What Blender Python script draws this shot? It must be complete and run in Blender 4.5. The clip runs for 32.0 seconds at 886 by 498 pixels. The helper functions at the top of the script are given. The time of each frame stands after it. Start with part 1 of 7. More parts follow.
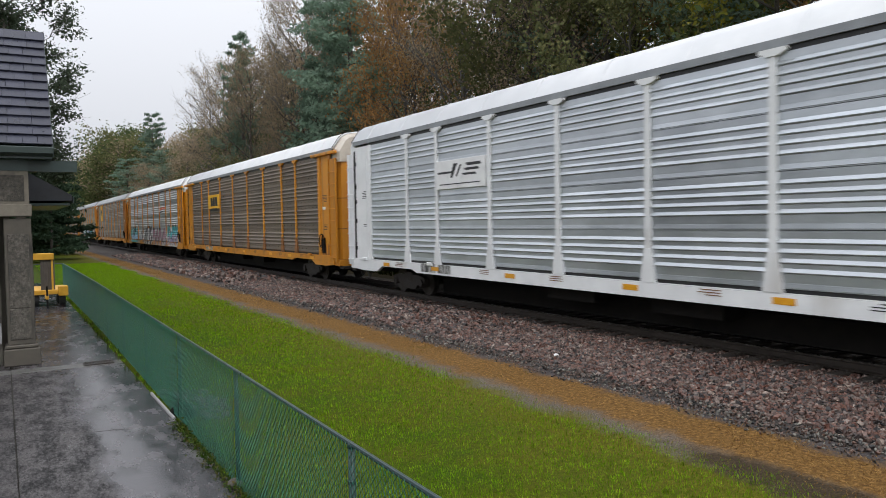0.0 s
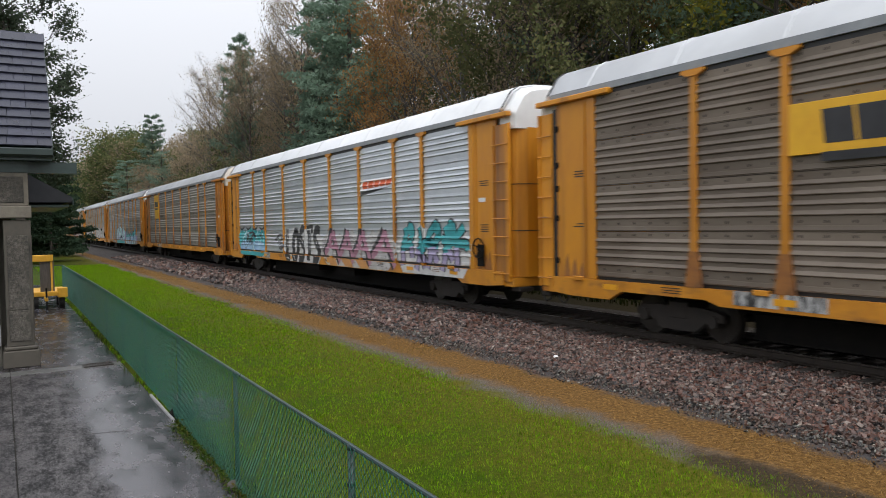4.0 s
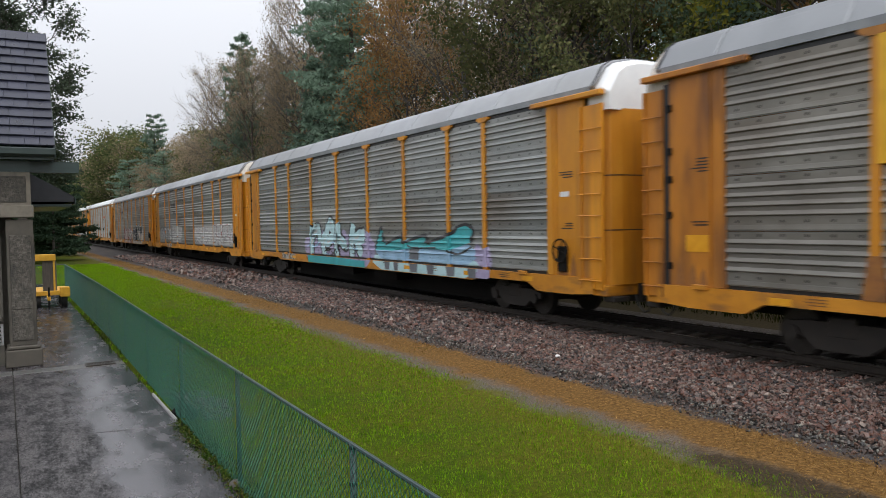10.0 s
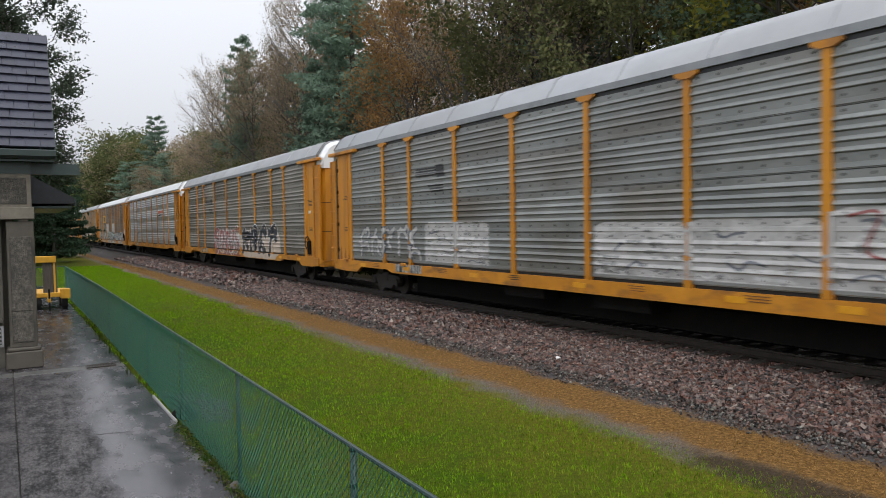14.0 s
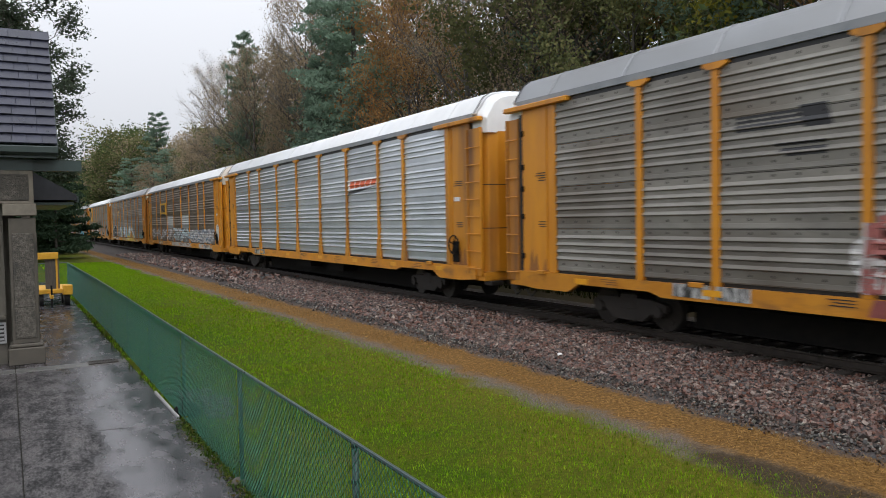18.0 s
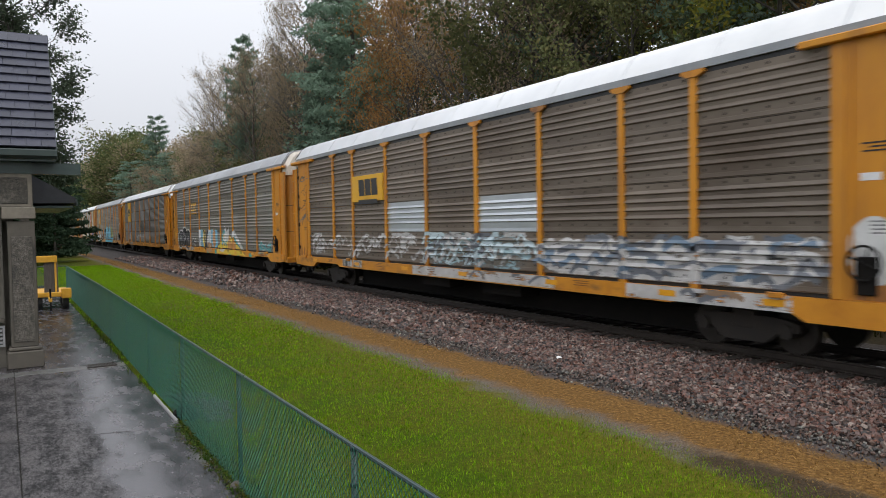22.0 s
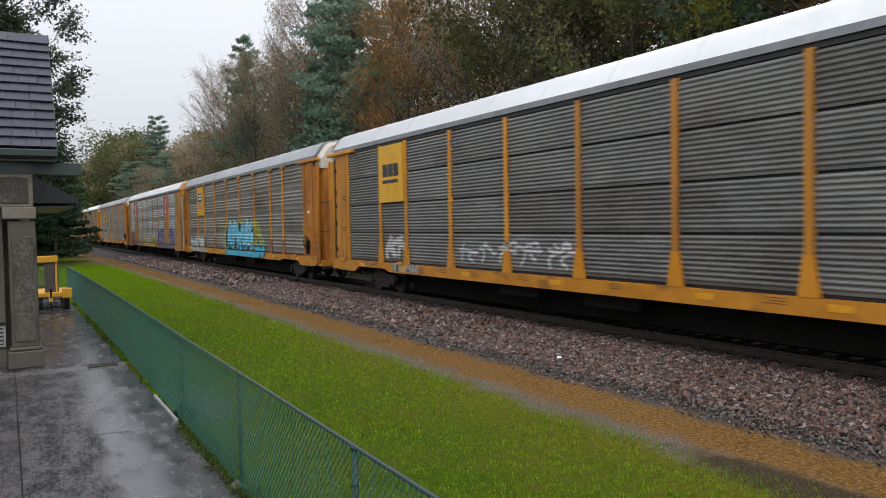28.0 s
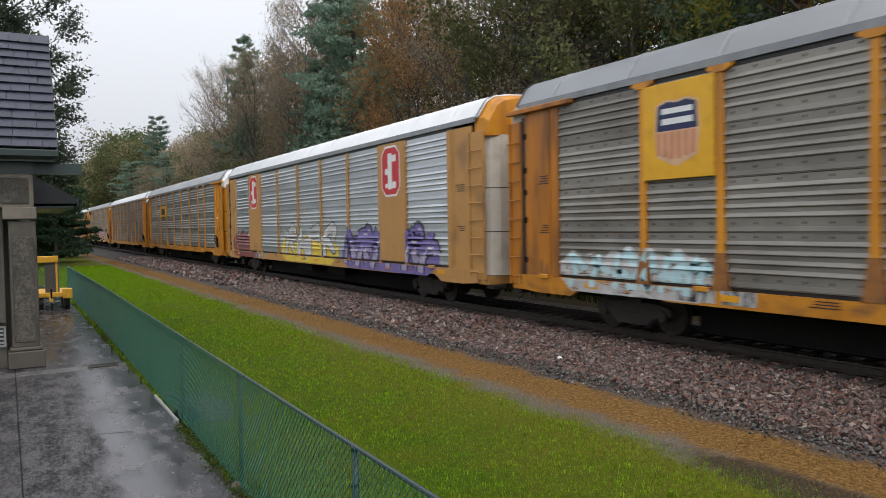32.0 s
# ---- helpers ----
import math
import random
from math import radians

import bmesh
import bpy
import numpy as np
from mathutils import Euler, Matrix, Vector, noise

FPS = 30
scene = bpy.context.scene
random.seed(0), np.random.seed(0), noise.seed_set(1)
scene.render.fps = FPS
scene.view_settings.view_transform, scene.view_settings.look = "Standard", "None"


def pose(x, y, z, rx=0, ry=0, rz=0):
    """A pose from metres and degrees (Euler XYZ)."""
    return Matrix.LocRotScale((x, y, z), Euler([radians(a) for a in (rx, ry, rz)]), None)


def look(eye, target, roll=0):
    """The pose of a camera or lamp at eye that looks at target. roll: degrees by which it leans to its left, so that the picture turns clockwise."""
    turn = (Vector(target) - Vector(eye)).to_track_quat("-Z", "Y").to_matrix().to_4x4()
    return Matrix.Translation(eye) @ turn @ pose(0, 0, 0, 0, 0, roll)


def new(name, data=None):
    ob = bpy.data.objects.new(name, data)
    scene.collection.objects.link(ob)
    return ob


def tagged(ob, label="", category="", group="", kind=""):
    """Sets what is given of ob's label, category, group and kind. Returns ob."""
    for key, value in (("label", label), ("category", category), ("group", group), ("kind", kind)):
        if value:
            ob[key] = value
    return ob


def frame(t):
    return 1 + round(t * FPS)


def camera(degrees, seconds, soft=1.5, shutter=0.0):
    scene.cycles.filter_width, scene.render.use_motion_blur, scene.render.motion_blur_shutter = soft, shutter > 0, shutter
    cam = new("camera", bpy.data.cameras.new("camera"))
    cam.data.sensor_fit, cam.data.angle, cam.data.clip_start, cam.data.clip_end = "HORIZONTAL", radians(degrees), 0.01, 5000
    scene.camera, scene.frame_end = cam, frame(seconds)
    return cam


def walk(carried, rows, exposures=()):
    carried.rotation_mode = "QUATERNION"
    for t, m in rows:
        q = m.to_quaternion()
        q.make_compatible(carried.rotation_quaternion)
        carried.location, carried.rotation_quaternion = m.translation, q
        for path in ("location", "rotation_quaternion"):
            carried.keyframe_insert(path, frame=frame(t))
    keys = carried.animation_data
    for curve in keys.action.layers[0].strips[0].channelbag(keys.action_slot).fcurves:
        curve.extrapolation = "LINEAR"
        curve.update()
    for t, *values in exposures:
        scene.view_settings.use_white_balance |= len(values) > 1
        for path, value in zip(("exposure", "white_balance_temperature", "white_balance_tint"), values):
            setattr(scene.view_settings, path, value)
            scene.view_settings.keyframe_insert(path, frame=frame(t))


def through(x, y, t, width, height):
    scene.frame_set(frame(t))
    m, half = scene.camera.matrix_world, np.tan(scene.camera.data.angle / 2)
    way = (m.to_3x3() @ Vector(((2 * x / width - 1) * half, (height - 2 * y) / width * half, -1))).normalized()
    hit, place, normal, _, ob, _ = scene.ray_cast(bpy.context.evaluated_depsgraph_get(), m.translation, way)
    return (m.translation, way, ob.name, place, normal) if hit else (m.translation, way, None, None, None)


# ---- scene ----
# The plan: +y runs along the track into the distance, +x across it; the lawn and the platform lie at z = 0.
TRACK_X, RAIL_Z = 12.91, 0.28      # centre line of the track, top of the rail
CAR_PITCH = 28.925                 # coupler to coupler
SIDE_X = 1.5                       # half the body's width

cam = camera(61.27, 32.0, soft=0.7, shutter=0.35)
EYE = (0.0, 0.0, 2.727)
TURNS = [
    (0.0, 87.844, 1.007, -30.539), (0.5, 87.8, 1.003, -30.641), (1.0, 87.908, 1.004, -30.618), (1.5, 87.944, 1.003, -30.653),
    (2.0, 87.957, 1.006, -30.575), (2.5, 87.945, 1.007, -30.563), (3.0, 87.844, 1.008, -30.503), (3.5, 87.951, 1.007, -30.563),
    (5.5, 87.993, 1.006, -30.576), (6.0, 88.031, 1.009, -30.491), (6.5, 88.037, 1.009, -30.503), (7.0, 88.08, 1.01, -30.472),
    (7.5, 88.133, 1.008, -30.539), (8.0, 88.152, 1.009, -30.503), (8.5, 88.0, 1.008, -30.533), (9.0, 88.103, 1.008, -30.533),
    (9.5, 87.976, 1.008, -30.539), (10.0, 87.924, 1.012, -30.425), (10.5, 87.973, 1.012, -30.4), (11.0, 87.984, 1.01, -30.467),
    (11.5, 87.803, 1.011, -30.424), (12.0, 87.917, 1.01, -30.467), (12.5, 87.989, 1.01, -30.467), (13.0, 87.92, 1.015, -30.335),
    (13.5, 87.98, 1.015, -30.335), (14.0, 88.062, 1.013, -30.4), (14.5, 87.853, 1.015, -30.335), (16.5, 87.849, 1.017, -30.268),
    (17.0, 87.914, 1.015, -30.329), (17.5, 87.787, 1.016, -30.305), (18.0, 87.788, 1.017, -30.268), (18.5, 87.921, 1.017, -30.28),
    (19.0, 87.945, 1.017, -30.263), (19.5, 87.98, 1.015, -30.335), (20.0, 87.974, 1.015, -30.335), (20.5, 87.896, 1.015, -30.328),
    (21.0, 87.939, 1.017, -30.28), (21.5, 88.045, 1.013, -30.4), (22.0, 88.039, 1.015, -30.335), (22.5, 88.089, 1.016, -30.298),
    (23.0, 88.106, 1.015, -30.341), (23.5, 88.04, 1.017, -30.274), (24.0, 88.011, 1.017, -30.268), (24.5, 88.112, 1.015, -30.341),
    (25.0, 88.101, 1.016, -30.304), (25.5, 88.101, 1.017, -30.274), (27.5, 88.045, 1.014, -30.353), (28.0, 88.04, 1.016, -30.298),
    (28.5, 88.052, 1.017, -30.274), (29.0, 88.029, 1.017, -30.274), (29.5, 87.8, 1.018, -30.263), (30.0, 88.003, 1.014, -30.37),
    (30.5, 88.077, 1.017, -30.268), (31.0, 88.089, 1.017, -30.274), (31.5, 88.046, 1.017, -30.274), (32.0, 88.058, 1.017, -30.274),
]
walk(cam, [(t, pose(*EYE, a, b, c)) for t, a, b, c in TURNS])

# ---- light: an overcast sky and a weak, wide sun ----
SUN_ELEVATION, SUN_ROTATION = radians(52), radians(200)
world = bpy.data.worlds.new("overcast_sky")
scene.world = world
world.use_nodes = True
wn = world.node_tree.nodes
sky = wn.new("ShaderNodeTexSky")
sky.sky_type, sky.sun_disc = "NISHITA", False
sky.sun_elevation, sky.sun_rotation = SUN_ELEVATION, SUN_ROTATION
sky.dust_density, sky.air_density, sky.ozone_density = 6.0, 1.6, 1.0
grey = wn.new("ShaderNodeHueSaturation")
grey.inputs["Saturation"].default_value = 0.12
cloud = wn.new("ShaderNodeMixRGB")
cloud.inputs[0].default_value = 0.72
cloud.inputs[2].default_value = (9.5, 9.82, 10.65, 1)
world.node_tree.links.new(sky.outputs[0], grey.inputs["Color"])
world.node_tree.links.new(grey.outputs[0], cloud.inputs[1])
lay = wn.new("ShaderNodeTexCoord")
part_z = wn.new("ShaderNodeSeparateXYZ")
rise = wn.new("ShaderNodeMapRange")
rise.inputs["From Min"].default_value, rise.inputs["From Max"].default_value = 0.0, 1.0
rise.inputs["To Min"].default_value, rise.inputs["To Max"].default_value = 0.79, 2.0
dome = wn.new("ShaderNodeVectorMath")
dome.operation = "SCALE"
world.node_tree.links.new(lay.outputs["Generated"], part_z.inputs[0])
world.node_tree.links.new(part_z.outputs["Z"], rise.inputs["Value"])
world.node_tree.links.new(cloud.outputs[0], dome.inputs[0])
world.node_tree.links.new(rise.outputs[0], dome.inputs["Scale"])
world.node_tree.links.new(dome.outputs[0], wn["Background"].inputs["Color"])
wn["Background"].inputs["Strength"].default_value = 0.085
sun_data = bpy.data.lights.new("sun", "SUN")
sun_data.energy, sun_data.angle, sun_data.color = 0.6, radians(30), (1.0, 0.97, 0.92)
sun = new("sun", sun_data)
sun.matrix_world = look((0, 0, 40), (-40 * math.cos(SUN_ELEVATION) * math.sin(SUN_ROTATION) / math.sin(SUN_ELEVATION) * -1, 40 * math.cos(SUN_ELEVATION) * math.cos(SUN_ROTATION) / math.sin(SUN_ELEVATION) * -1, 0))
scene.view_settings.exposure = 0.30

# ---- mesh helpers ----


def mesh_of(name, verts, faces, mats=(), face_mats=None, smooth=False):
    me = bpy.data.meshes.new(name)
    me.from_pydata([tuple(v) for v in verts], [], [tuple(f) for f in faces])
    for m in mats:
        me.materials.append(m)
    if face_mats is not None:
        me.polygons.foreach_set("material_index", face_mats)
    if smooth:
        me.polygons.foreach_set("use_smooth", [True] * len(me.polygons))
    me.update()
    return me


def bm_mesh(name, bm, material, smooth=False):
    bmesh.ops.recalc_face_normals(bm, faces=bm.faces)
    me = bpy.data.meshes.new(name)
    bm.to_mesh(me)
    bm.free()
    me.materials.append(material)
    if smooth:
        me.polygons.foreach_set("use_smooth", [True] * len(me.polygons))
    return me


def part(name, bm, material, parent, label="", smooth=False):
    """One mesh object under a thing or a part."""
    me = bm if isinstance(bm, bpy.types.Mesh) else bm_mesh(name, bm, material, smooth)
    ob = new(name, me)
    ob.parent = parent
    if label:
        ob["label"] = label
    return ob


def thing(name, label, category, group="", kind="", at=(0, 0, 0), turn=0.0, data=None):
    ob = new(name, data)
    ob.matrix_basis = pose(*at, 0, 0, turn)
    return tagged(ob, label, category, group, kind)


def box(bm, x0, x1, y0, y1, z0, z1, bevel=0.0):
    made = bmesh.ops.create_cube(bm, size=1.0)
    vs = made["verts"]
    for v in vs:
        v.co = Vector((x0 + (v.co.x + 0.5) * (x1 - x0), y0 + (v.co.y + 0.5) * (y1 - y0), z0 + (v.co.z + 0.5) * (z1 - z0)))
    if bevel:
        es = list({e for v in vs for e in v.link_edges})
        bmesh.ops.bevel(bm, geom=es, offset=bevel, segments=1, affect="EDGES")
    return bm


def boxes(*rows, bevel=0.0):
    bm = bmesh.new()
    for r in rows:
        box(bm, *r, bevel=bevel)
    return bm


def cyl(bm, a, b, r0, r1=None, n=12, caps=True):
    a, b = Vector(a), Vector(b)
    r1 = r0 if r1 is None else r1
    q = (b - a).to_track_quat("Z", "Y").to_matrix()
    rings = []
    for c, r in ((a, r0), (b, r1)):
        rings.append([bm.verts.new(c + q @ Vector((r * math.cos(2 * math.pi * i / n), r * math.sin(2 * math.pi * i / n), 0))) for i in range(n)])
    for i in range(n):
        bm.faces.new((rings[0][i], rings[0][(i + 1) % n], rings[1][(i + 1) % n], rings[1][i]))
    if caps:
        bm.faces.new(rings[0][::-1])
        bm.faces.new(rings[1])
    return bm


def extrude_y(profile, y0, y1, close=True):
    """A closed outline in x, z drawn out along y."""
    bm = bmesh.new()
    a = [bm.verts.new((x, y0, z)) for x, z in profile]
    b = [bm.verts.new((x, y1, z)) for x, z in profile]
    n = len(profile)
    for i in range(n if close else n - 1):
        bm.faces.new((a[i], a[(i + 1) % n], b[(i + 1) % n], b[i]))
    if close:
        bm.faces.new(a[::-1])
        bm.faces.new(b)
    return bm


def extrude_x(outline, x0, x1):
    """A closed outline in y, z drawn out along x."""
    bm = bmesh.new()
    a = [bm.verts.new((x0, y, z)) for y, z in outline]
    b = [bm.verts.new((x1, y, z)) for y, z in outline]
    n = len(outline)
    for i in range(n):
        bm.faces.new((a[i], a[(i + 1) % n], b[(i + 1) % n], b[i]))
    bm.faces.new(a[::-1])
    bm.faces.new(b)
    return bm


# ---- materials ----


def surface(name, stops, scale=3.0, rough=(0.5, 0.8), metal=0.0, bump=0.2, bump_scale=40.0, stretch=(1, 1, 1), detail=6.0,
            stain=None, stain_scale=0.6, stain_at=(0.52, 0.7), stain_stretch=(1, 1, 1), per="", per_amount=0.25, world_space=False, bump_dist=0.01):
    """Noise through a colour ramp, a second layer of stains, relief, and roughness that follows the noise."""
    m = bpy.data.materials.new(name)
    m.use_nodes = True
    nt = m.node_tree
    n, ln = nt.nodes, nt.links
    b = n["Principled BSDF"]
    co = n.new("ShaderNodeNewGeometry") if world_space else n.new("ShaderNodeTexCoord")
    src = co.outputs["Position"] if world_space else co.outputs["Object"]
    mp = n.new("ShaderNodeMapping")
    mp.inputs["Scale"].default_value = stretch
    ln.new(src, mp.inputs["Vector"])
    if per:
        shift = n.new("ShaderNodeVectorMath")
        shift.operation = "MULTIPLY_ADD"
        oi0 = n.new("ShaderNodeObjectInfo")
        shift.inputs[1].default_value = (37.0, 51.0, 23.0)
        ln.new(oi0.outputs["Random"], shift.inputs[0])
        ln.new(mp.outputs[0], shift.inputs[2])
        vec = shift.outputs[0]
    else:
        vec = mp.outputs[0]
    no = n.new("ShaderNodeTexNoise")
    no.inputs["Scale"].default_value, no.inputs["Detail"].default_value, no.inputs["Roughness"].default_value = scale, detail, 0.65
    ln.new(vec, no.inputs["Vector"])
    ramp = n.new("ShaderNodeValToRGB")
    el = ramp.color_ramp.elements
    while len(el) < len(stops):
        el.new(0.5)
    for e, (p_, c) in zip(el, stops):
        e.position, e.color = p_, (*c, 1)
    ln.new(no.outputs["Fac"], ramp.inputs["Fac"])
    col = ramp.outputs["Color"]
    if stain:
        sm = n.new("ShaderNodeMapping")
        sm.inputs["Scale"].default_value = stain_stretch
        ln.new(shift.outputs[0] if per else src, sm.inputs["Vector"])
        sn = n.new("ShaderNodeTexNoise")
        sn.inputs["Scale"].default_value, sn.inputs["Detail"].default_value = stain_scale, 7.0
        ln.new(sm.outputs[0], sn.inputs["Vector"])
        sr = n.new("ShaderNodeMapRange")
        sr.inputs["From Min"].default_value, sr.inputs["From Max"].default_value = stain_at
        ln.new(sn.outputs["Fac"], sr.inputs["Value"])
        mx = n.new("ShaderNodeMixRGB")
        mx.inputs[2].default_value = (*stain, 1)
        ln.new(sr.outputs[0], mx.inputs[0])
        ln.new(col, mx.inputs[1])
        col = mx.outputs[0]
    if per:
        if per == "island":
            oi = n.new("ShaderNodeNewGeometry")
            rnd = oi.outputs["Random Per Island"]
        else:
            oi = n.new("ShaderNodeObjectInfo")
            rnd = oi.outputs["Random"]
        mr = n.new("ShaderNodeMapRange")
        mr.inputs["To Min"].default_value, mr.inputs["To Max"].default_value = 1 - per_amount, 1 + per_amount
        ln.new(rnd, mr.inputs["Value"])
        hs = n.new("ShaderNodeHueSaturation")
        ln.new(mr.outputs[0], hs.inputs["Value"])
        ln.new(col, hs.inputs["Color"])
        col = hs.outputs[0]
    ln.new(col, b.inputs["Base Color"])
    rr = n.new("ShaderNodeMapRange")
    rr.inputs["From Min"].default_value, rr.inputs["From Max"].default_value = 0.3, 0.7
    rr.inputs["To Min"].default_value, rr.inputs["To Max"].default_value = rough
    ln.new(no.outputs["Fac"], rr.inputs["Value"])
    ln.new(rr.outputs[0], b.inputs["Roughness"])
    b.inputs["Metallic"].default_value = metal
    if bump:
        bn = n.new("ShaderNodeTexNoise")
        bn.inputs["Scale"].default_value, bn.inputs["Detail"].default_value = bump_scale, 5.0
        ln.new(vec, bn.inputs["Vector"])
        bp = n.new("ShaderNodeBump")
        bp.inputs["Strength"].default_value, bp.inputs["Distance"].default_value = bump, bump_dist
        ln.new(bn.outputs["Fac"], bp.inputs["Height"])
        ln.new(bp.outputs[0], b.inputs["Normal"])
    return m


def leaf_material(name, colours, through=0.45, spread=1.0):
    """Leaves: each one takes its own colour from the row, and lets some light through."""
    m = bpy.data.materials.new(name)
    m.use_nodes = True
    n, ln = m.node_tree.nodes, m.node_tree.links
    out = n["Material Output"]
    n.remove(n["Principled BSDF"])
    geo = n.new("ShaderNodeNewGeometry")
    ramp = n.new("ShaderNodeValToRGB")
    el = ramp.color_ramp.elements
    while len(el) < len(colours):
        el.new(0.5)
    mean = [sum(c[j] for c in colours) / len(colours) for j in range(3)]
    for i, (e, c) in enumerate(zip(el, colours)):
        e.position, e.color = i / max(1, len(colours) - 1), (*(m_ + (u - m_) * spread for u, m_ in zip(c, mean)), 1)
    ln.new(geo.outputs["Random Per Island"], ramp.inputs["Fac"])
    oi = n.new("ShaderNodeObjectInfo")
    mr = n.new("ShaderNodeMapRange")
    mr.inputs["To Min"].default_value, mr.inputs["To Max"].default_value = 0.75, 1.25
    ln.new(oi.outputs["Random"], mr.inputs["Value"])
    hs = n.new("ShaderNodeHueSaturation")
    ln.new(mr.outputs[0], hs.inputs["Value"])
    ln.new(ramp.outputs[0], hs.inputs["Color"])
    d, t, g = n.new("ShaderNodeBsdfDiffuse"), n.new("ShaderNodeBsdfTranslucent"), n.new("ShaderNodeMixShader")
    g.inputs[0].default_value = through
    ln.new(hs.outputs[0], d.inputs["Color"])
    ln.new(hs.outputs[0], t.inputs["Color"])
    ln.new(d.outputs[0], g.inputs[1])
    ln.new(t.outputs[0], g.inputs[2])
    ln.new(g.outputs[0], out.inputs["Surface"])
    return m


YELLOW = surface("yellow_paint", [(0.3, (0.49, 0.182, 0.009)), (0.7, (0.65, 0.275, 0.014))], 1.4, (0.35, 0.6), 0.0, 0.08, 30, (1, 1, 0.35),
                 stain=(0.1740, 0.0714, 0.0255), stain_scale=1.1, stain_at=(0.52, 0.76), stain_stretch=(1.6, 1.6, 0.3), per="object", per_amount=0.1)
SILL_YELLOW = surface("grimy_yellow_sill", [(0.3, (0.44, 0.165, 0.010)), (0.7, (0.63, 0.265, 0.016))], 2.0, (0.4, 0.65), 0.0, 0.1, 30,
                      stain=(0.17, 0.075, 0.03), stain_scale=1.6, stain_at=(0.54, 0.78), stain_stretch=(1, 0.8, 2.2), per="object", per_amount=0.12)
WHITE_PAINT = surface("white_paint", [(0.3, (0.70, 0.71, 0.72)), (0.7, (0.82, 0.83, 0.83))], 1.5, (0.35, 0.55), 0, 0.06, 30,
                      stain=(0.45, 0.42, 0.38), stain_scale=0.9, stain_at=(0.6, 0.85), stain_stretch=(1, 1, 0.4), per="object", per_amount=0.05)
ROOF_WHITE = surface("roof_white", [(0.3, (0.60, 0.615, 0.635)), (0.7, (0.72, 0.73, 0.745))], 0.8, (0.3, 0.5), 0.0, 0.08, 20,
                     stain=(0.58, 0.58, 0.58), stain_scale=0.35, stain_at=(0.5, 0.8), stain_stretch=(1, 0.5, 1), per="object", per_amount=0.08)
ROOF_GREY = surface("roof_grey", [(0.3, (0.27, 0.282, 0.30)), (0.7, (0.36, 0.372, 0.39))], 0.8, (0.3, 0.5), 0.1, 0.08, 20,
                    stain=(0.26, 0.26, 0.26), stain_scale=0.35, stain_at=(0.45, 0.75), stain_stretch=(1, 0.5, 1), per="object", per_amount=0.08)
SILVER = surface("galvanised_steel", [(0.3, (0.44, 0.47, 0.50)), (0.7, (0.60, 0.63, 0.66))], 1.2, (0.30, 0.42), 0.85, 0.0, 30, (1, 0.5, 1),
                 per="object", per_amount=0.12)
GREY_STEEL = surface("weathered_steel", [(0.3, (0.180, 0.188, 0.180)), (0.7, (0.300, 0.308, 0.296))], 1.2, (0.33, 0.52), 0.5, 0.02, 20, (1, 0.5, 1),
                     stain=(0.1394, 0.1148, 0.0902), stain_scale=0.9, stain_at=(0.5, 0.8), stain_stretch=(1, 0.6, 0.5), per="object", per_amount=0.16)
BROWN_STEEL = surface("rust_stained_steel", [(0.3, (0.128, 0.100, 0.076)), (0.7, (0.205, 0.168, 0.132))], 1.2, (0.42, 0.65), 0.3, 0.03, 20, (1, 0.5, 1),
                      stain=(0.0880, 0.0600, 0.0400), stain_scale=0.9, stain_at=(0.5, 0.8), stain_stretch=(1, 0.6, 0.5), per="object", per_amount=0.16)
WARM_STEEL = surface("warm_grey_steel", [(0.3, (0.165, 0.155, 0.136)), (0.7, (0.275, 0.260, 0.230))], 1.2, (0.36, 0.56), 0.4, 0.02, 20, (1, 0.5, 1),
                     stain=(0.115, 0.090, 0.066), stain_scale=0.9, stain_at=(0.5, 0.8), stain_stretch=(1, 0.6, 0.5), per="object", per_amount=0.16)
SLOT_STEEL = surface("slotted_steel", [(0.3, (0.120, 0.122, 0.118)), (0.7, (0.205, 0.205, 0.196))], 1.2, (0.36, 0.56), 0.4, 0.02, 20, (1, 0.5, 1),
                     stain=(0.085, 0.070, 0.056), stain_scale=0.9, stain_at=(0.5, 0.8), stain_stretch=(1, 0.6, 0.5), per="object", per_amount=0.16)
# underframe and truck colours sunk near black: shade beneath the cars painted in
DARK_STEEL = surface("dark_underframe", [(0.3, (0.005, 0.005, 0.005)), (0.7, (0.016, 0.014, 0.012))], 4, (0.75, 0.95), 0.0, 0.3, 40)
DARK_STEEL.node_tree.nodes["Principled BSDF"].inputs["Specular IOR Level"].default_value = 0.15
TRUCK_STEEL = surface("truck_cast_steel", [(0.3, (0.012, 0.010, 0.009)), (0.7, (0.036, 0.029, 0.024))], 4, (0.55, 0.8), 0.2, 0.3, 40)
WHEEL_STEEL = surface("wheel_steel", [(0.3, (0.018, 0.015, 0.013)), (0.7, (0.045, 0.038, 0.032))], 5, (0.4, 0.6), 0.4, 0.2, 40)
FASCIA = surface("fascia_steel", [(0.3, (0.20, 0.212, 0.225)), (0.7, (0.31, 0.325, 0.34))], 2, (0.4, 0.6), 0.3, 0.1, 40, per="object", per_amount=0.1)
RAIL_STEEL = surface("rail_steel", [(0.3, (0.02, 0.016, 0.013)), (0.7, (0.045, 0.035, 0.028))], 6, (0.35, 0.6), 0.3, 0.2, 60)
RAIL_TOP = surface("rail_head_polish", [(0.3, (0.25, 0.25, 0.25)), (0.7, (0.35, 0.35, 0.35))], 6, (0.2, 0.35), 0.9, 0.05, 60)
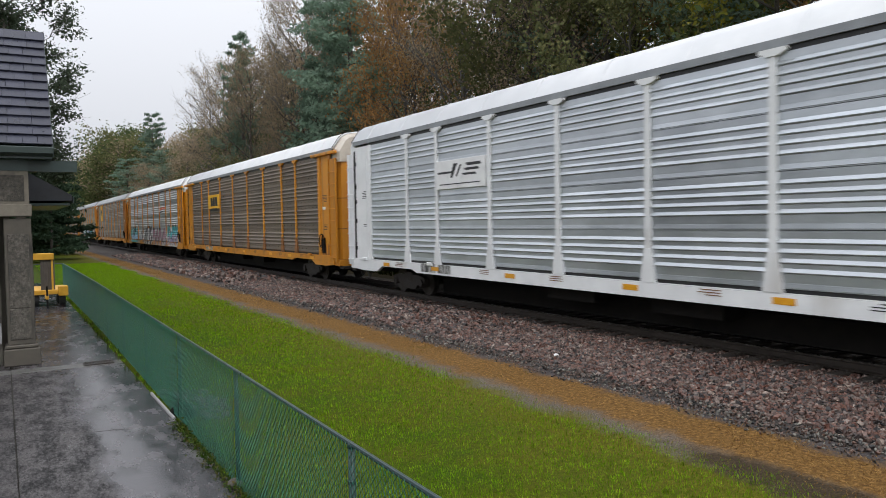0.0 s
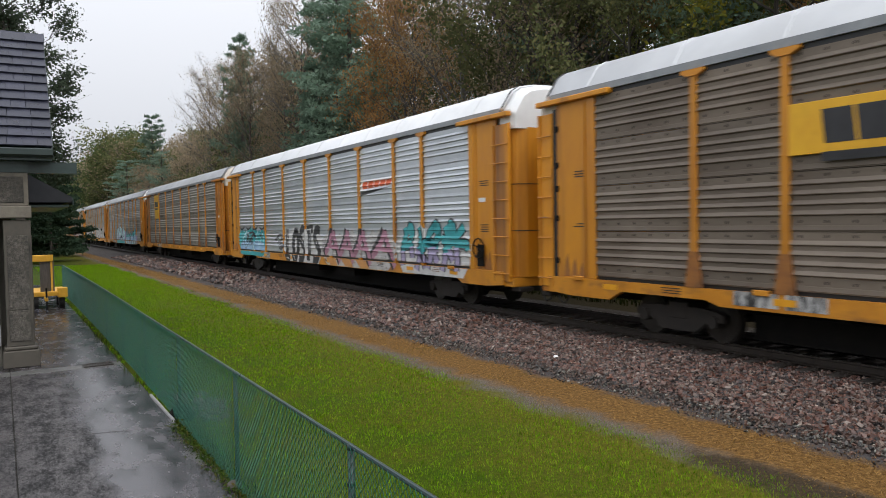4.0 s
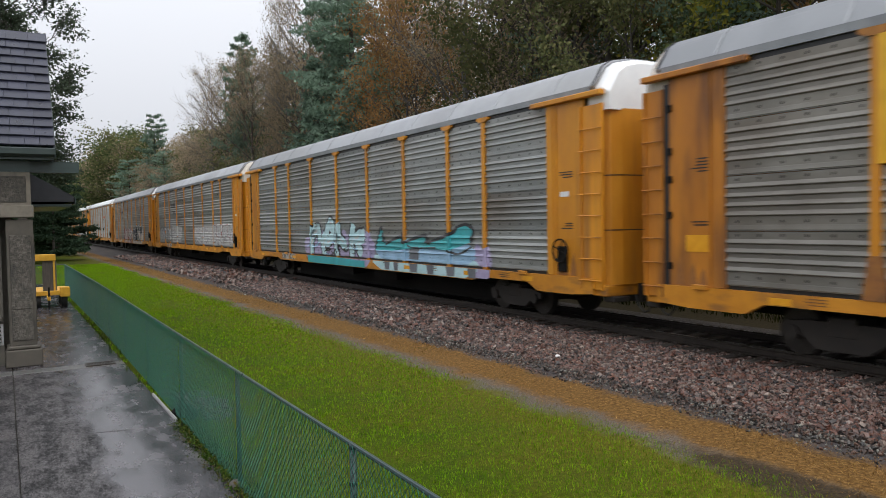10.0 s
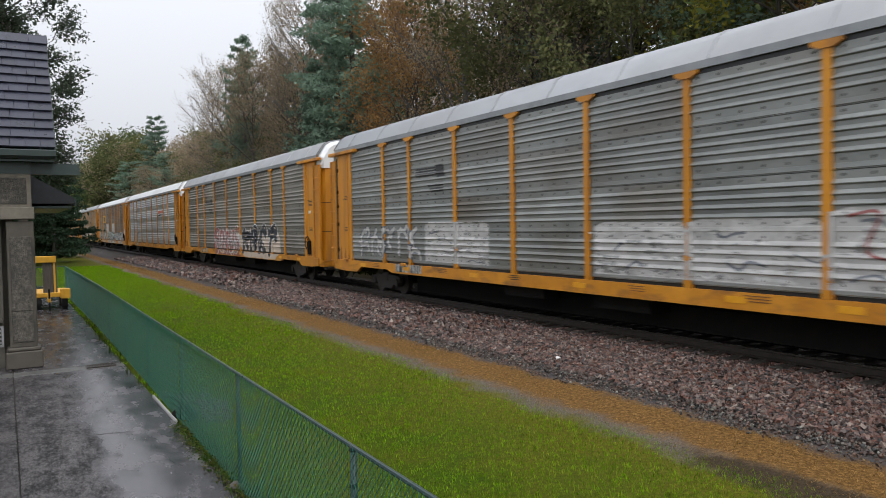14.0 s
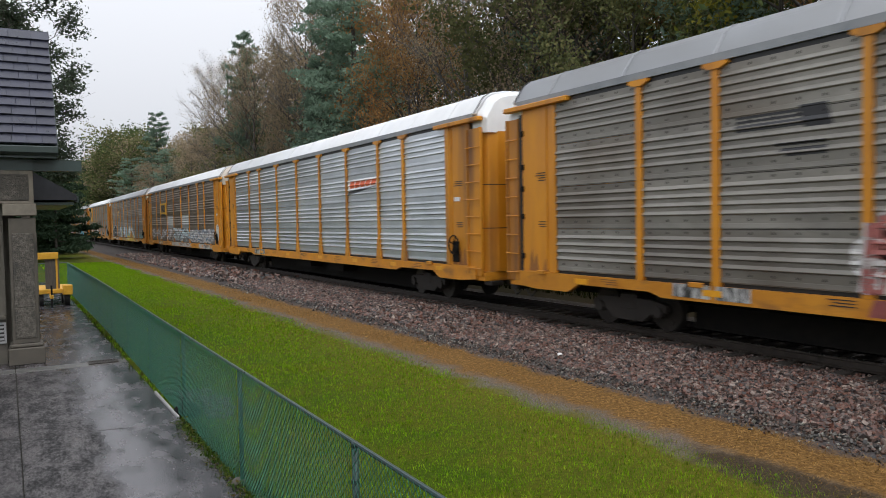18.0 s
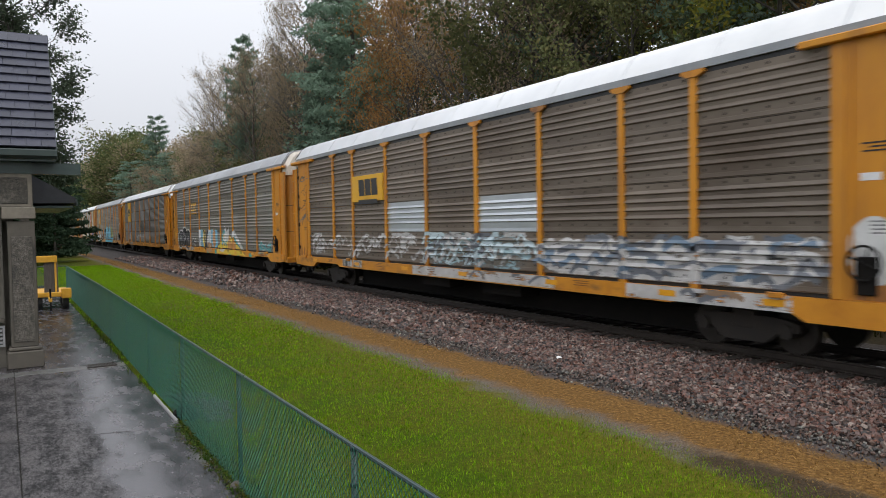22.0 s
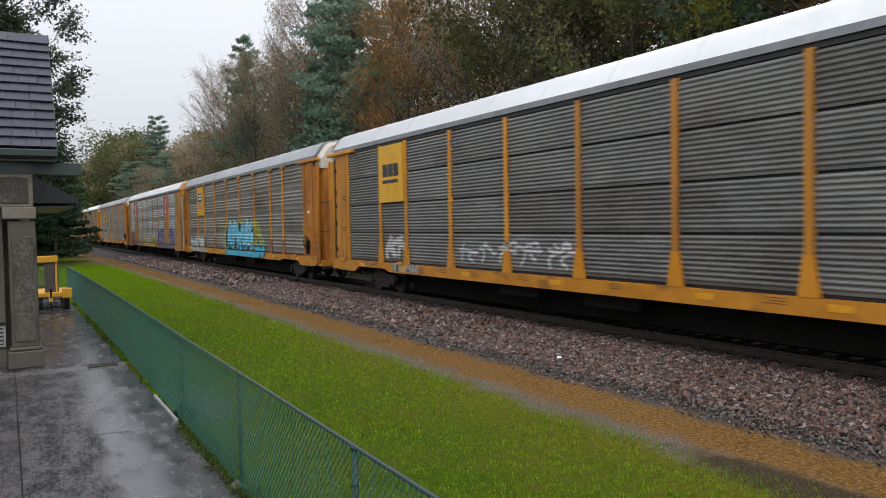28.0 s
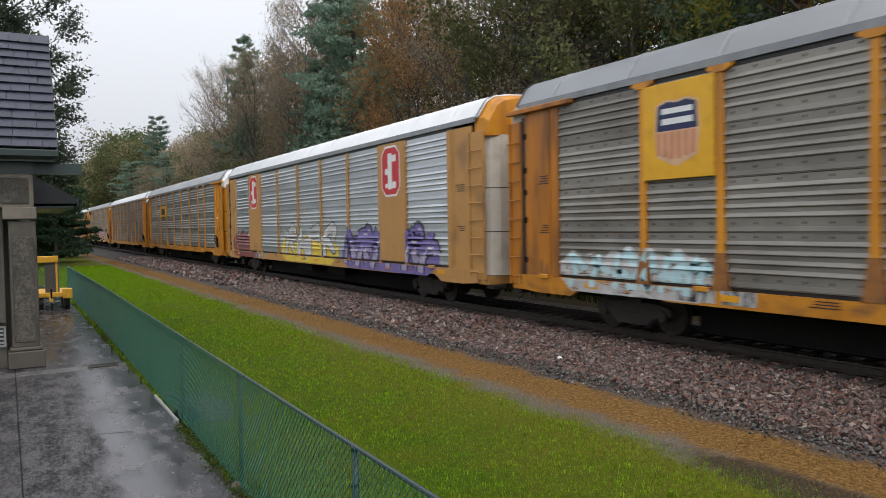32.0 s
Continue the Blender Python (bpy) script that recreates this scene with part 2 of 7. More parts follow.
TIE_WOOD = surface("creosoted_tie", [(0.3, (0.02, 0.017, 0.014)), (0.7, (0.06, 0.05, 0.042))], 5, (0.45, 0.8), 0, 0.5, 30, (6, 1, 1), per="object", per_amount=0.2)
BLACK = surface("black_paint_and_shade", [(0.3, (0.012, 0.012, 0.013)), (0.7, (0.022, 0.022, 0.024))], 4, (0.4, 0.6), 0, 0)
KERB_STONE = surface("kerb_concrete", [(0.3, (0.0700, 0.0700, 0.0665)), (0.7, (0.1400, 0.1365, 0.1295))], 3, (0.25, 0.6), 0, 0.4, 50, stain=(0.0350, 0.0385, 0.0280), stain_at=(0.5, 0.7), world_space=True)
PALE_EDGE = surface("pale_edging", [(0.3, (0.22, 0.22, 0.22)), (0.7, (0.36, 0.36, 0.35))], 5, (0.5, 0.8), 0, 0.3, 40)
PLASTER = surface("rough_cast_stone", [(0.3, (0.0238, 0.0211, 0.0177)), (0.5, (0.0748, 0.0666, 0.0544)), (0.72, (0.1632, 0.1496, 0.1258))], 17, (0.6, 0.9), 0, 0.9, 45,
                  stain=(0.0340, 0.0313, 0.0272), stain_scale=1.3, stain_at=(0.48, 0.7), bump_dist=0.03)
SMOOTH_STONE = surface("smooth_trim_stone", [(0.3, (0.0521, 0.0451, 0.0347)), (0.7, (0.0868, 0.0764, 0.0607))], 5, (0.5, 0.8), 0, 0.4, 60,
                       stain=(0.0243, 0.0222, 0.0191), stain_scale=1.8, stain_at=(0.5, 0.75))
PALE_STONE = surface("pale_capital_stone", [(0.3, (0.115, 0.100, 0.078)), (0.7, (0.185, 0.165, 0.132))], 6, (0.6, 0.85), 0, 0.5, 60, stain=(0.05, 0.045, 0.038), stain_scale=1.8, stain_at=(0.52, 0.75))
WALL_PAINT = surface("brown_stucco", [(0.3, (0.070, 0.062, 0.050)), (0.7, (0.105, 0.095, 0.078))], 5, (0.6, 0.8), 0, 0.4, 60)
GREEN_TRIM = surface("dark_green_trim", [(0.3, (0.020, 0.036, 0.034)), (0.7, (0.035, 0.055, 0.052))], 4, (0.25, 0.5), 0, 0.15, 40)
GUTTER_GREEN = surface("green_gutter_paint", [(0.3, (0.0180, 0.0306, 0.0281)), (0.7, (0.0270, 0.0414, 0.0378))], 4, (0.25, 0.45), 0, 0.1, 40)
SLATE = surface("wet_slate", [(0.3, (0.0158, 0.0174, 0.0316)), (0.7, (0.0327, 0.0348, 0.0553))], 4, (0.25, 0.5), 0, 0.3, 40, per="object", per_amount=0.2)
ASPHALT_ROOF = surface("dark_roofing", [(0.3, (0.012, 0.014, 0.018)), (0.7, (0.030, 0.031, 0.038))], 8, (0.4, 0.7), 0, 0.4, 50)
FENCE_GREEN = surface("green_vinyl_wire", [(0.3, (0.005, 0.062, 0.040)), (0.7, (0.018, 0.130, 0.088))], 6, (0.28, 0.42), 0, 0)
FENCE_GREEN.node_tree.nodes["Principled BSDF"].inputs["Specular IOR Level"].default_value = 0.45
FENCE_POST = surface("green_fence_post", [(0.3, (0.0126, 0.0306, 0.0306)), (0.7, (0.0216, 0.0432, 0.0432))], 9, (0.25, 0.5), 0.1, 0.1, 60)
CART_YELLOW = surface("cart_yellow", [(0.3, (0.55, 0.28, 0.02)), (0.7, (0.72, 0.40, 0.04))], 4, (0.35, 0.6), 0, 0.1, 40, stain=(0.2, 0.1, 0.03), stain_at=(0.58, 0.8))
OLD_WOOD = surface("weathered_boards", [(0.3, (0.05, 0.043, 0.036)), (0.7, (0.12, 0.10, 0.085))], 8, (0.5, 0.8), 0, 0.5, 40, (4, 4, 0.5))
RUBBER = surface("black_rubber", [(0.3, (0.012, 0.012, 0.012)), (0.7, (0.03, 0.03, 0.03))], 8, (0.5, 0.8), 0, 0.3, 50)
BARK = surface("bark", [(0.3, (0.035, 0.03, 0.026)), (0.7, (0.095, 0.083, 0.07))], 6, (0.7, 0.95), 0, 0.8, 30, (1, 1, 0.3), bump_dist=0.03)
PALE_BARK = surface("pale_bark", [(0.3, (0.075, 0.070, 0.062)), (0.7, (0.15, 0.14, 0.125))], 6, (0.7, 0.95), 0, 0.6, 30, (1, 1, 0.4), bump_dist=0.02)
def stone_material(name="crushed_stone", tint=(1.0, 1.0, 1.0)):
    """Crushed stone: each piece its own grey, brown or reddish tone."""
    m = surface(name, [(0.3, (0.6, 0.6, 0.6)), (0.7, (1.0, 1.0, 1.0))], 14, (0.30, 0.55), 0, 0.3, 60, world_space=True)
    n, ln = m.node_tree.nodes, m.node_tree.links
    geo = n.new("ShaderNodeNewGeometry")
    tone = n.new("ShaderNodeValToRGB")
    el = tone.color_ramp.elements
    tones = [(0.0, (0.008, 0.006, 0.006)), (0.22, (0.030, 0.021, 0.018)), (0.38, (0.145, 0.060, 0.040)), (0.52, (0.040, 0.033, 0.029)), (0.68, (0.195, 0.088, 0.060)), (0.82, (0.110, 0.084, 0.070)), (0.93, (0.21, 0.155, 0.128)), (1.0, (0.34, 0.27, 0.22))]
    while len(el) < len(tones):
        el.new(0.5)
    for e, (p_, c) in zip(el, tones):
        e.position, e.color = p_, (*(u * v for u, v in zip(c, tint)), 1)
    ln.new(geo.outputs["Random Per Island"], tone.inputs["Fac"])
    mx = n.new("ShaderNodeMixRGB")
    mx.blend_type = "MULTIPLY"
    mx.inputs[0].default_value = 1.0
    b = n["Principled BSDF"]
    ln.new(b.inputs["Base Color"].links[0].from_socket, mx.inputs[1])
    ln.new(tone.outputs[0], mx.inputs[2])
    ln.new(mx.outputs[0], b.inputs["Base Color"])
    return m


STONE_MAT = stone_material()
GRAVEL_MAT = stone_material("grey_gravel", (0.80, 1.0, 1.02))

# ---- ground: one sheet, level by the track and rising into the wooded bank behind it ----


def ground_z(x, y):
    bank = max(0.0, x - 18.0)
    z = 0.33 * bank * min(1.0, bank / 12.0) if bank < 45 else 14.85 + 0.08 * (bank - 45)
    z += 0.5 * noise.noise(Vector((x * 0.06, y * 0.06, 3.0))) * min(1.0, bank / 6.0)
    if 2.1 < x < 8.5:
        z += 0.018 * noise.noise(Vector((x * 0.7, y * 0.5, 0.0)))
    if x < 2.08 and y < 60 and y > -30:
        z -= 0.06
    return z


def ground_material():
    m = bpy.data.materials.new("lawn_path_and_bank")
    m.use_nodes = True
    n, ln = m.node_tree.nodes, m.node_tree.links
    b = n["Principled BSDF"]
    geo = n.new("ShaderNodeNewGeometry")
    sep = n.new("ShaderNodeSeparateXYZ")
    ln.new(geo.outputs["Position"], sep.inputs[0])

    def noise_of(scale, detail=5.0, rough=0.6):
        t = n.new("ShaderNodeTexNoise")
        t.inputs["Scale"].default_value, t.inputs["Detail"].default_value, t.inputs["Roughness"].default_value = scale, detail, rough
        ln.new(geo.outputs["Position"], t.inputs["Vector"])
        return t.outputs["Fac"]

    def ramp(fac, stops):
        r = n.new("ShaderNodeValToRGB")
        el = r.color_ramp.elements
        while len(el) < len(stops):
            el.new(0.5)
        for e, (p_, c) in zip(el, stops):
            e.position, e.color = p_, (*c, 1)
        ln.new(fac, r.inputs["Fac"])
        return r.outputs[0]

    wob = n.new("ShaderNodeMath")
    wob.operation = "MULTIPLY_ADD"
    ln.new(noise_of(1.1, 7.0, 0.7), wob.inputs[0])
    wob.inputs[1].default_value = 1.3
    ln.new(sep.outputs["X"], wob.inputs[2])
    across = wob.outputs[0]     # x plus 0 to 1.3 m of ragged shift (0.65 on average)

    def step(at, soft=0.25):
        s = n.new("ShaderNodeMapRange")
        s.inputs["From Min"].default_value, s.inputs["From Max"].default_value = at + 0.65 - soft, at + 0.65 + soft
        ln.new(across, s.inputs["Value"])
        return s.outputs[0]

    def mix(fac, a, c):
        k = n.new("ShaderNodeMixRGB")
        ln.new(fac, k.inputs[0])
        ln.new(a, k.inputs[1])
        ln.new(c, k.inputs[2])
        return k.outputs[0]

    fine, mid = noise_of(17.0, 8.0, 0.78), noise_of(0.8, 7.0)
    lawn = mix(ramp(mid, [(0.35, (0, 0, 0)), (0.65, (1, 1, 1))]),
               ramp(fine, [(0.30, (0.012, 0.022, 0.002)), (0.5, (0.034, 0.062, 0.003)), (0.70, (0.070, 0.115, 0.006))]),
               ramp(fine, [(0.30, (0.022, 0.024, 0.002)), (0.5, (0.060, 0.066, 0.005)), (0.70, (0.115, 0.115, 0.012))]))
    worn = ramp(fine, [(0.3, (0.045, 0.040, 0.006)), (0.5, (0.105, 0.090, 0.012)), (0.72, (0.20, 0.165, 0.03))])
    toward = n.new("ShaderNodeMapRange")
    toward.inputs["From Min"].default_value, toward.inputs["From Max"].default_value = 5.0, 7.6
    toward.inputs["To Max"].default_value = 0.75
    ln.new(across, toward.inputs["Value"])
    lawn = mix(toward.outputs[0], lawn, worn)
    path = ramp(noise_of(48.0, 6.0, 0.85), [(0.38, (0.016, 0.014, 0.012)), (0.5, (0.090, 0.080, 0.070)), (0.62, (0.24, 0.215, 0.19))])
    straw = ramp(fine, [(0.32, (0.030, 0.017, 0.008)), (0.5, (0.130, 0.070, 0.022)), (0.68, (0.30, 0.175, 0.060))])
    grit = ramp(noise_of(45.0, 5.0, 0.8), [(0.3, (0.026, 0.023, 0.023)), (0.7, (0.10, 0.088, 0.085))])
    # leaf litter, its tones lowered further for the shade behind the train
    litter = ramp(noise_of(9.0, 6.0, 0.7), [(0.3, (0.014, 0.013, 0.007)), (0.7, (0.05, 0.038, 0.02))])
    c = mix(step(6.70, 0.25), lawn, path)
    c = mix(step(7.06, 0.2), c, straw)
    # a patch of dark mud worn into the path
    far = n.new("ShaderNodeVectorMath")
    far.operation = "MULTIPLY_ADD"
    far.inputs[1].default_value, far.inputs[2].default_value = (2.4, 0.62, 0.0), (-6.8 * 2.4, -4.6 * 0.62, 0.0)
    ln.new(geo.outputs["Position"], far.inputs[0])
    size = n.new("ShaderNodeVectorMath")
    size.operation = "LENGTH"
    ln.new(far.outputs[0], size.inputs[0])
    rim = n.new("ShaderNodeMath")
    rim.operation = "MULTIPLY_ADD"
    ln.new(noise_of(2.6, 7.0, 0.7), rim.inputs[0])
    rim.inputs[1].default_value = 1.6
    ln.new(size.outputs["Value"], rim.inputs[2])
    wet = n.new("ShaderNodeMapRange")
    wet.inputs["From Min"].default_value, wet.inputs["From Max"].default_value = 1.9, 1.5
    ln.new(rim.outputs[0], wet.inputs["Value"])
    c = mix(wet.outputs[0], c, ramp(noise_of(40.0), [(0.3, (0.014, 0.011, 0.007)), (0.7, (0.075, 0.054, 0.034))]))
    c = mix(step(8.15, 0.16), c, grit)
    c = mix(step(15.3, 0.5), c, litter)
    ln.new(c, b.inputs["Base Color"])
    b.inputs["Roughness"].default_value = 0.85
    b.inputs["Specular IOR Level"].default_value = 0.05
    bp = n.new("ShaderNodeBump")
    bp.inputs["Strength"].default_value, bp.inputs["Distance"].default_value = 0.35, 0.02
    ln.new(fine, bp.inputs["Height"])
    ln.new(bp.outputs[0], b.inputs["Normal"])
    return m


def build_ground():
    xs = sorted({-900, -500, -250, -120, -60, -30, -15, -8, -4, -2, 0, 1, 1.8, 2.07, 2.1, 2.4, 3, 3.5, 4, 4.5, 5, 5.5, 6, 6.5, 7, 7.5, 8, 8.5, 9, 10, 12, 14, 16, 18,
                 *range(19, 64, 2), 70, 80, 100, 130, 180, 260, 400, 600, 900})
    ys = sorted({-900, -500, -250, -120, -60, -31, -29, -20, -10, *[i * 0.75 for i in range(0, 40)], *range(30, 60, 2), 59, 61, *range(63, 260, 5), 300, 400, 600, 900})
    verts = [(x, y, ground_z(x, y)) for y in ys for x in xs]
    nx = len(xs)
    faces = [(j * nx + i, j * nx + i + 1, (j + 1) * nx + i + 1, (j + 1) * nx + i) for j in range(len(ys) - 1) for i in range(nx - 1)]
    tagged(new("ground", mesh_of("ground", verts, faces, [ground_material()], smooth=True)),
           "green lawn, worn gravel path, brown dead grass and wooded bank", "ground", kind="structure")


build_ground()


def build_track():
    # ballast bed: shoulders up to the tie tops
    prof = [(8.3, -0.05), (8.6, 0.03), (9.6, 0.07), (11.1, 0.085), (11.6, 0.03), (14.25, 0.03), (14.7, 0.09), (15.6, 0.04), (16.2, -0.05)]
    ys = [-60 + i * 4 for i in range(170)]
    verts = [(x + 0.06 * noise.noise(Vector((x, y * 0.4, 0))), y, z) for y in ys for x, z in prof]
    k = len(prof)
    faces = [(j * k + i, j * k + i + 1, (j + 1) * k + i + 1, (j + 1) * k + i) for j in range(len(ys) - 1) for i in range(k - 1)]
    # bed tones lowered to take in shade under the train and between stones
    bed = surface("ballast_bed", [(0.25, (0.006, 0.005, 0.004)), (0.5, (0.022, 0.016, 0.013)), (0.75, (0.075, 0.052, 0.042))], 22, (0.7, 0.95), 0, 1.0, 24, detail=8,
                  stain=(0.025, 0.021, 0.020), stain_scale=0.5, stain_at=(0.55, 0.75), world_space=True, bump_dist=0.05)
    tagged(new("ballast_bed", mesh_of("ballast_bed", verts, faces, [bed], smooth=True)), "bed of reddish grey crushed stone under the track", "ballast", kind="structure")
    # rails: a foot, a web and a head
    foot = [(-0.07, 0.0), (0.07, 0.0), (0.07, 0.015), (0.012, 0.035), (0.012, 0.125), (0.036, 0.14), (0.036, 0.166), (0.028, 0.171), (-0.028, 0.171), (-0.036, 0.166), (-0.036, 0.14), (-0.012, 0.125), (-0.012, 0.035), (-0.07, 0.015)]
    track = thing("railway_track", "single railway track with dark steel rails on wooden ties", "railway track", kind="structure")
    for sx in (-0.753, 0.753):
        part("rail", extrude_y([(TRACK_X + sx + x, RAIL_Z - 0.172 + z) for x, z in foot], -60, 600), RAIL_STEEL, track)
        part("rail_head", boxes((TRACK_X + sx - 0.026, TRACK_X + sx + 0.026, -60, 600, RAIL_Z - 0.003, RAIL_Z)), RAIL_TOP, track, "polished running surface of the rail")
    tie = bm_mesh("tie", boxes((-1.3, 1.3, -0.115, 0.115, -0.17, 0.0), bevel=0.012), TIE_WOOD)
    plate = bm_mesh("tie_plate", boxes((-0.17, 0.17, -0.09, 0.09, 0.0, 0.012), bevel=0.003), RAIL_STEEL)
    rng = random.Random(5)
    for i in range(150):
        y = 2.0 + i * 0.53
        t = part("tie", tie, None, track)
        t.matrix_basis = pose(TRACK_X + rng.uniform(-0.04, 0.04), y, RAIL_Z - 0.172 - 0.012, 0, 0, rng.uniform(-0.6, 0.6))
        if i < 60:
            p_ = part("tie_plate", plate, None, t)
            p_.location = (-0.753, 0, 0)


build_track()


# ---- station platform, building and cart ----


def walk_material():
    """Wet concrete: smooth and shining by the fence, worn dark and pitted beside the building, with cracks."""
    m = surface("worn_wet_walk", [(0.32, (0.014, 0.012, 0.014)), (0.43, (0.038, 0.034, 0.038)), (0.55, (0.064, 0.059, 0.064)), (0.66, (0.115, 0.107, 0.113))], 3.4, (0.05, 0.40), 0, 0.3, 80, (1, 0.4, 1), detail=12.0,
                stain=(0.014, 0.013, 0.014), stain_scale=2.6, stain_at=(0.53, 0.60), stain_stretch=(1, 0.4, 1), world_space=True, bump_dist=0.003)
    n, ln = m.node_tree.nodes, m.node_tree.links
    b = n["Principled BSDF"]
    geo = n.new("ShaderNodeNewGeometry")
    drawn = n.new("ShaderNodeMapping")
    drawn.inputs["Scale"].default_value = (1.0, 0.38, 1.0)
    ln.new(geo.outputs["Position"], drawn.inputs["Vector"])

    def noise(scale, detail=8.0, rough=0.7):
        k = n.new("ShaderNodeTexNoise")
        k.inputs["Scale"].default_value, k.inputs["Detail"].default_value, k.inputs["Roughness"].default_value = scale, detail, rough
        ln.new(drawn.outputs[0], k.inputs["Vector"])
        return k.outputs["Fac"]

    def calc(op, a, c, d=0.0):
        k = n.new("ShaderNodeMath")
        k.operation = op
        for s, v in zip(k.inputs, (a, c, d)):
            if isinstance(v, float):
                s.default_value = v
            else:
                ln.new(v, s)
        return k.outputs[0]

    def span(v, lo, hi, a=0.0, c=1.0):
        k = n.new("ShaderNodeMapRange")
        k.inputs["From Min"].default_value, k.inputs["From Max"].default_value = lo, hi
        k.inputs["To Min"].default_value, k.inputs["To Max"].default_value = a, c
        ln.new(v, k.inputs["Value"])
        return k.outputs[0]

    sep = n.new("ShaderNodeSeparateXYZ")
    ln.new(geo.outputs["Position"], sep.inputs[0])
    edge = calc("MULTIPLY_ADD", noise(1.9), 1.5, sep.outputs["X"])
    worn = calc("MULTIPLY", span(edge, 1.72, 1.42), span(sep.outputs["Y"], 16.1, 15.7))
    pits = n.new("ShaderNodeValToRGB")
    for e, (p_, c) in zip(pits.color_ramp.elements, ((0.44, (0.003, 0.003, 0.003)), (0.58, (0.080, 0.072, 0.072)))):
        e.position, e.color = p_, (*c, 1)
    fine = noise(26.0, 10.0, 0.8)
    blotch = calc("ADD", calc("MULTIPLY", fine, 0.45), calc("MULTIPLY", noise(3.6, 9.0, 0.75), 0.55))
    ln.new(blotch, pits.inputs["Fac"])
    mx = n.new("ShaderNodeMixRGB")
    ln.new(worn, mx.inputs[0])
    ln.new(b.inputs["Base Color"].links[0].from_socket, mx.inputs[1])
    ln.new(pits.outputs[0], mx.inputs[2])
    # hair cracks and scuffs
    warp = n.new("ShaderNodeVectorMath")
    warp.operation = "MULTIPLY_ADD"
    wn = n.new("ShaderNodeTexNoise")
    wn.inputs["Scale"].default_value, wn.inputs["Detail"].default_value = 1.6, 6.0
    ln.new(geo.outputs["Position"], wn.inputs["Vector"])
    warp.inputs[1].default_value = (0.9, 0.9, 0.0)
    ln.new(wn.outputs["Color"], warp.inputs[0])
    ln.new(geo.outputs["Position"], warp.inputs[2])
    vo = n.new("ShaderNodeTexVoronoi")
    vo.feature = "DISTANCE_TO_EDGE"
    vo.inputs["Scale"].default_value = 0.55
    ln.new(warp.outputs[0], vo.inputs["Vector"])
    crack = calc("MULTIPLY", span(vo.outputs["Distance"], 0.010, 0.002), span(noise(0.9), 0.50, 0.58, 0.0, 0.85))
    mc = n.new("ShaderNodeMixRGB")
    mc.inputs[2].default_value = (0.008, 0.008, 0.007, 1)
    ln.new(crack, mc.inputs[0])
    ln.new(mx.outputs[0], mc.inputs[1])
    ln.new(mc.outputs[0], b.inputs["Base Color"])
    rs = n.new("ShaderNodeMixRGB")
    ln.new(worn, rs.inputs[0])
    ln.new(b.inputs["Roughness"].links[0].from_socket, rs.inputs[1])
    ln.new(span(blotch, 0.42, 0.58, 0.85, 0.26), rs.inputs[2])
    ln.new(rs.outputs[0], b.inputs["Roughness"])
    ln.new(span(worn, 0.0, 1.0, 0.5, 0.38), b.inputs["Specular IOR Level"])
    bp = n.new("ShaderNodeBump")
    bp.inputs["Distance"].default_value = 0.006
    ln.new(span(worn, 0.0, 1.0, 0.12, 0.9), bp.inputs["Strength"])
    ln.new(fine, bp.inputs["Height"])
    ln.new(b.inputs["Normal"].links[0].from_socket, bp.inputs["Normal"])
    ln.new(bp.outputs[0], b.inputs["Normal"])
    return m


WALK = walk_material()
LITTER_DARK = surface("joint_dirt", [(0.3, (0.010, 0.010, 0.007)), (0.7, (0.030, 0.028, 0.018))], 20, (0.7, 0.9), 0, 0.5, 60)


def build_platform():
    rng = random.Random(3)
    plat = thing("platform", "wet dark concrete platform walk with cracked joints", "platform", kind="structure")
    rows = [-3.0, -0.2, 2.6, 5.4, 7.2, 10.65, 13.2, 16.1, 16.55, 19.6, 22.2, 24.85, 27.5, 30.5, 34, 38, 42]
    cols = [-4.0, -2.0, 0.06, 2.02]
    slope = {10.65: -0.22, 13.2: -0.09}
    part("slab_bed", boxes((-4.0, 2.0, -3.0, 41.9, -0.16, -0.022)), LITTER_DARK, plat, "dark dirt in the joints")
    for j in range(len(rows) - 1):
        for i in range(len(cols) - 1):
            x0, x1, y0, y1 = cols[i] + 0.006, cols[i + 1] - 0.006, rows[j] + 0.014, rows[j + 1] - 0.014
            if y1 > 16.9 and x1 < 0:
                continue
            bm = boxes((x0, x1, y0, y1, -0.12, 0.0), bevel=0.008)
            for v in bm.verts:   # joints that run askew
                r = rows[j] if abs(v.co.y - rows[j]) < 0.1 else rows[j + 1]
                v.co.y += slope.get(r, 0.0) * (v.co.x - 1.95)
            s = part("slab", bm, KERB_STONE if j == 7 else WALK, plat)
            s.location = (rng.uniform(-0.004, 0.004), 0, rng.uniform(-0.006, 0.004))
    gr = thing("drain_grate", "dark rusty iron drain grate set in the platform", "drain", at=(1.55, 16.33, 0.0))
    part("grate_frame", boxes((-0.24, 0.3, -0.17, -0.14, -0.02, 0.025), (-0.24, 0.3, 0.14, 0.17, -0.02, 0.025), (-0.24, -0.21, -0.14, 0.14, -0.02, 0.025), (0.27, 0.3, -0.14, 0.14, -0.02, 0.025)), RAIL_STEEL, gr)
    for i in range(9):
        part("grate_bar", boxes((-0.19 + i * 0.05, -0.165 + i * 0.05, -0.138, 0.138, -0.015, 0.018)), RAIL_STEEL, gr)


build_platform()


VENT_GREY = surface("vent_grey", [(0.3, (0.22, 0.22, 0.22)), (0.7, (0.34, 0.34, 0.34))], 5, (0.5, 0.7), 0, 0.1, 40)


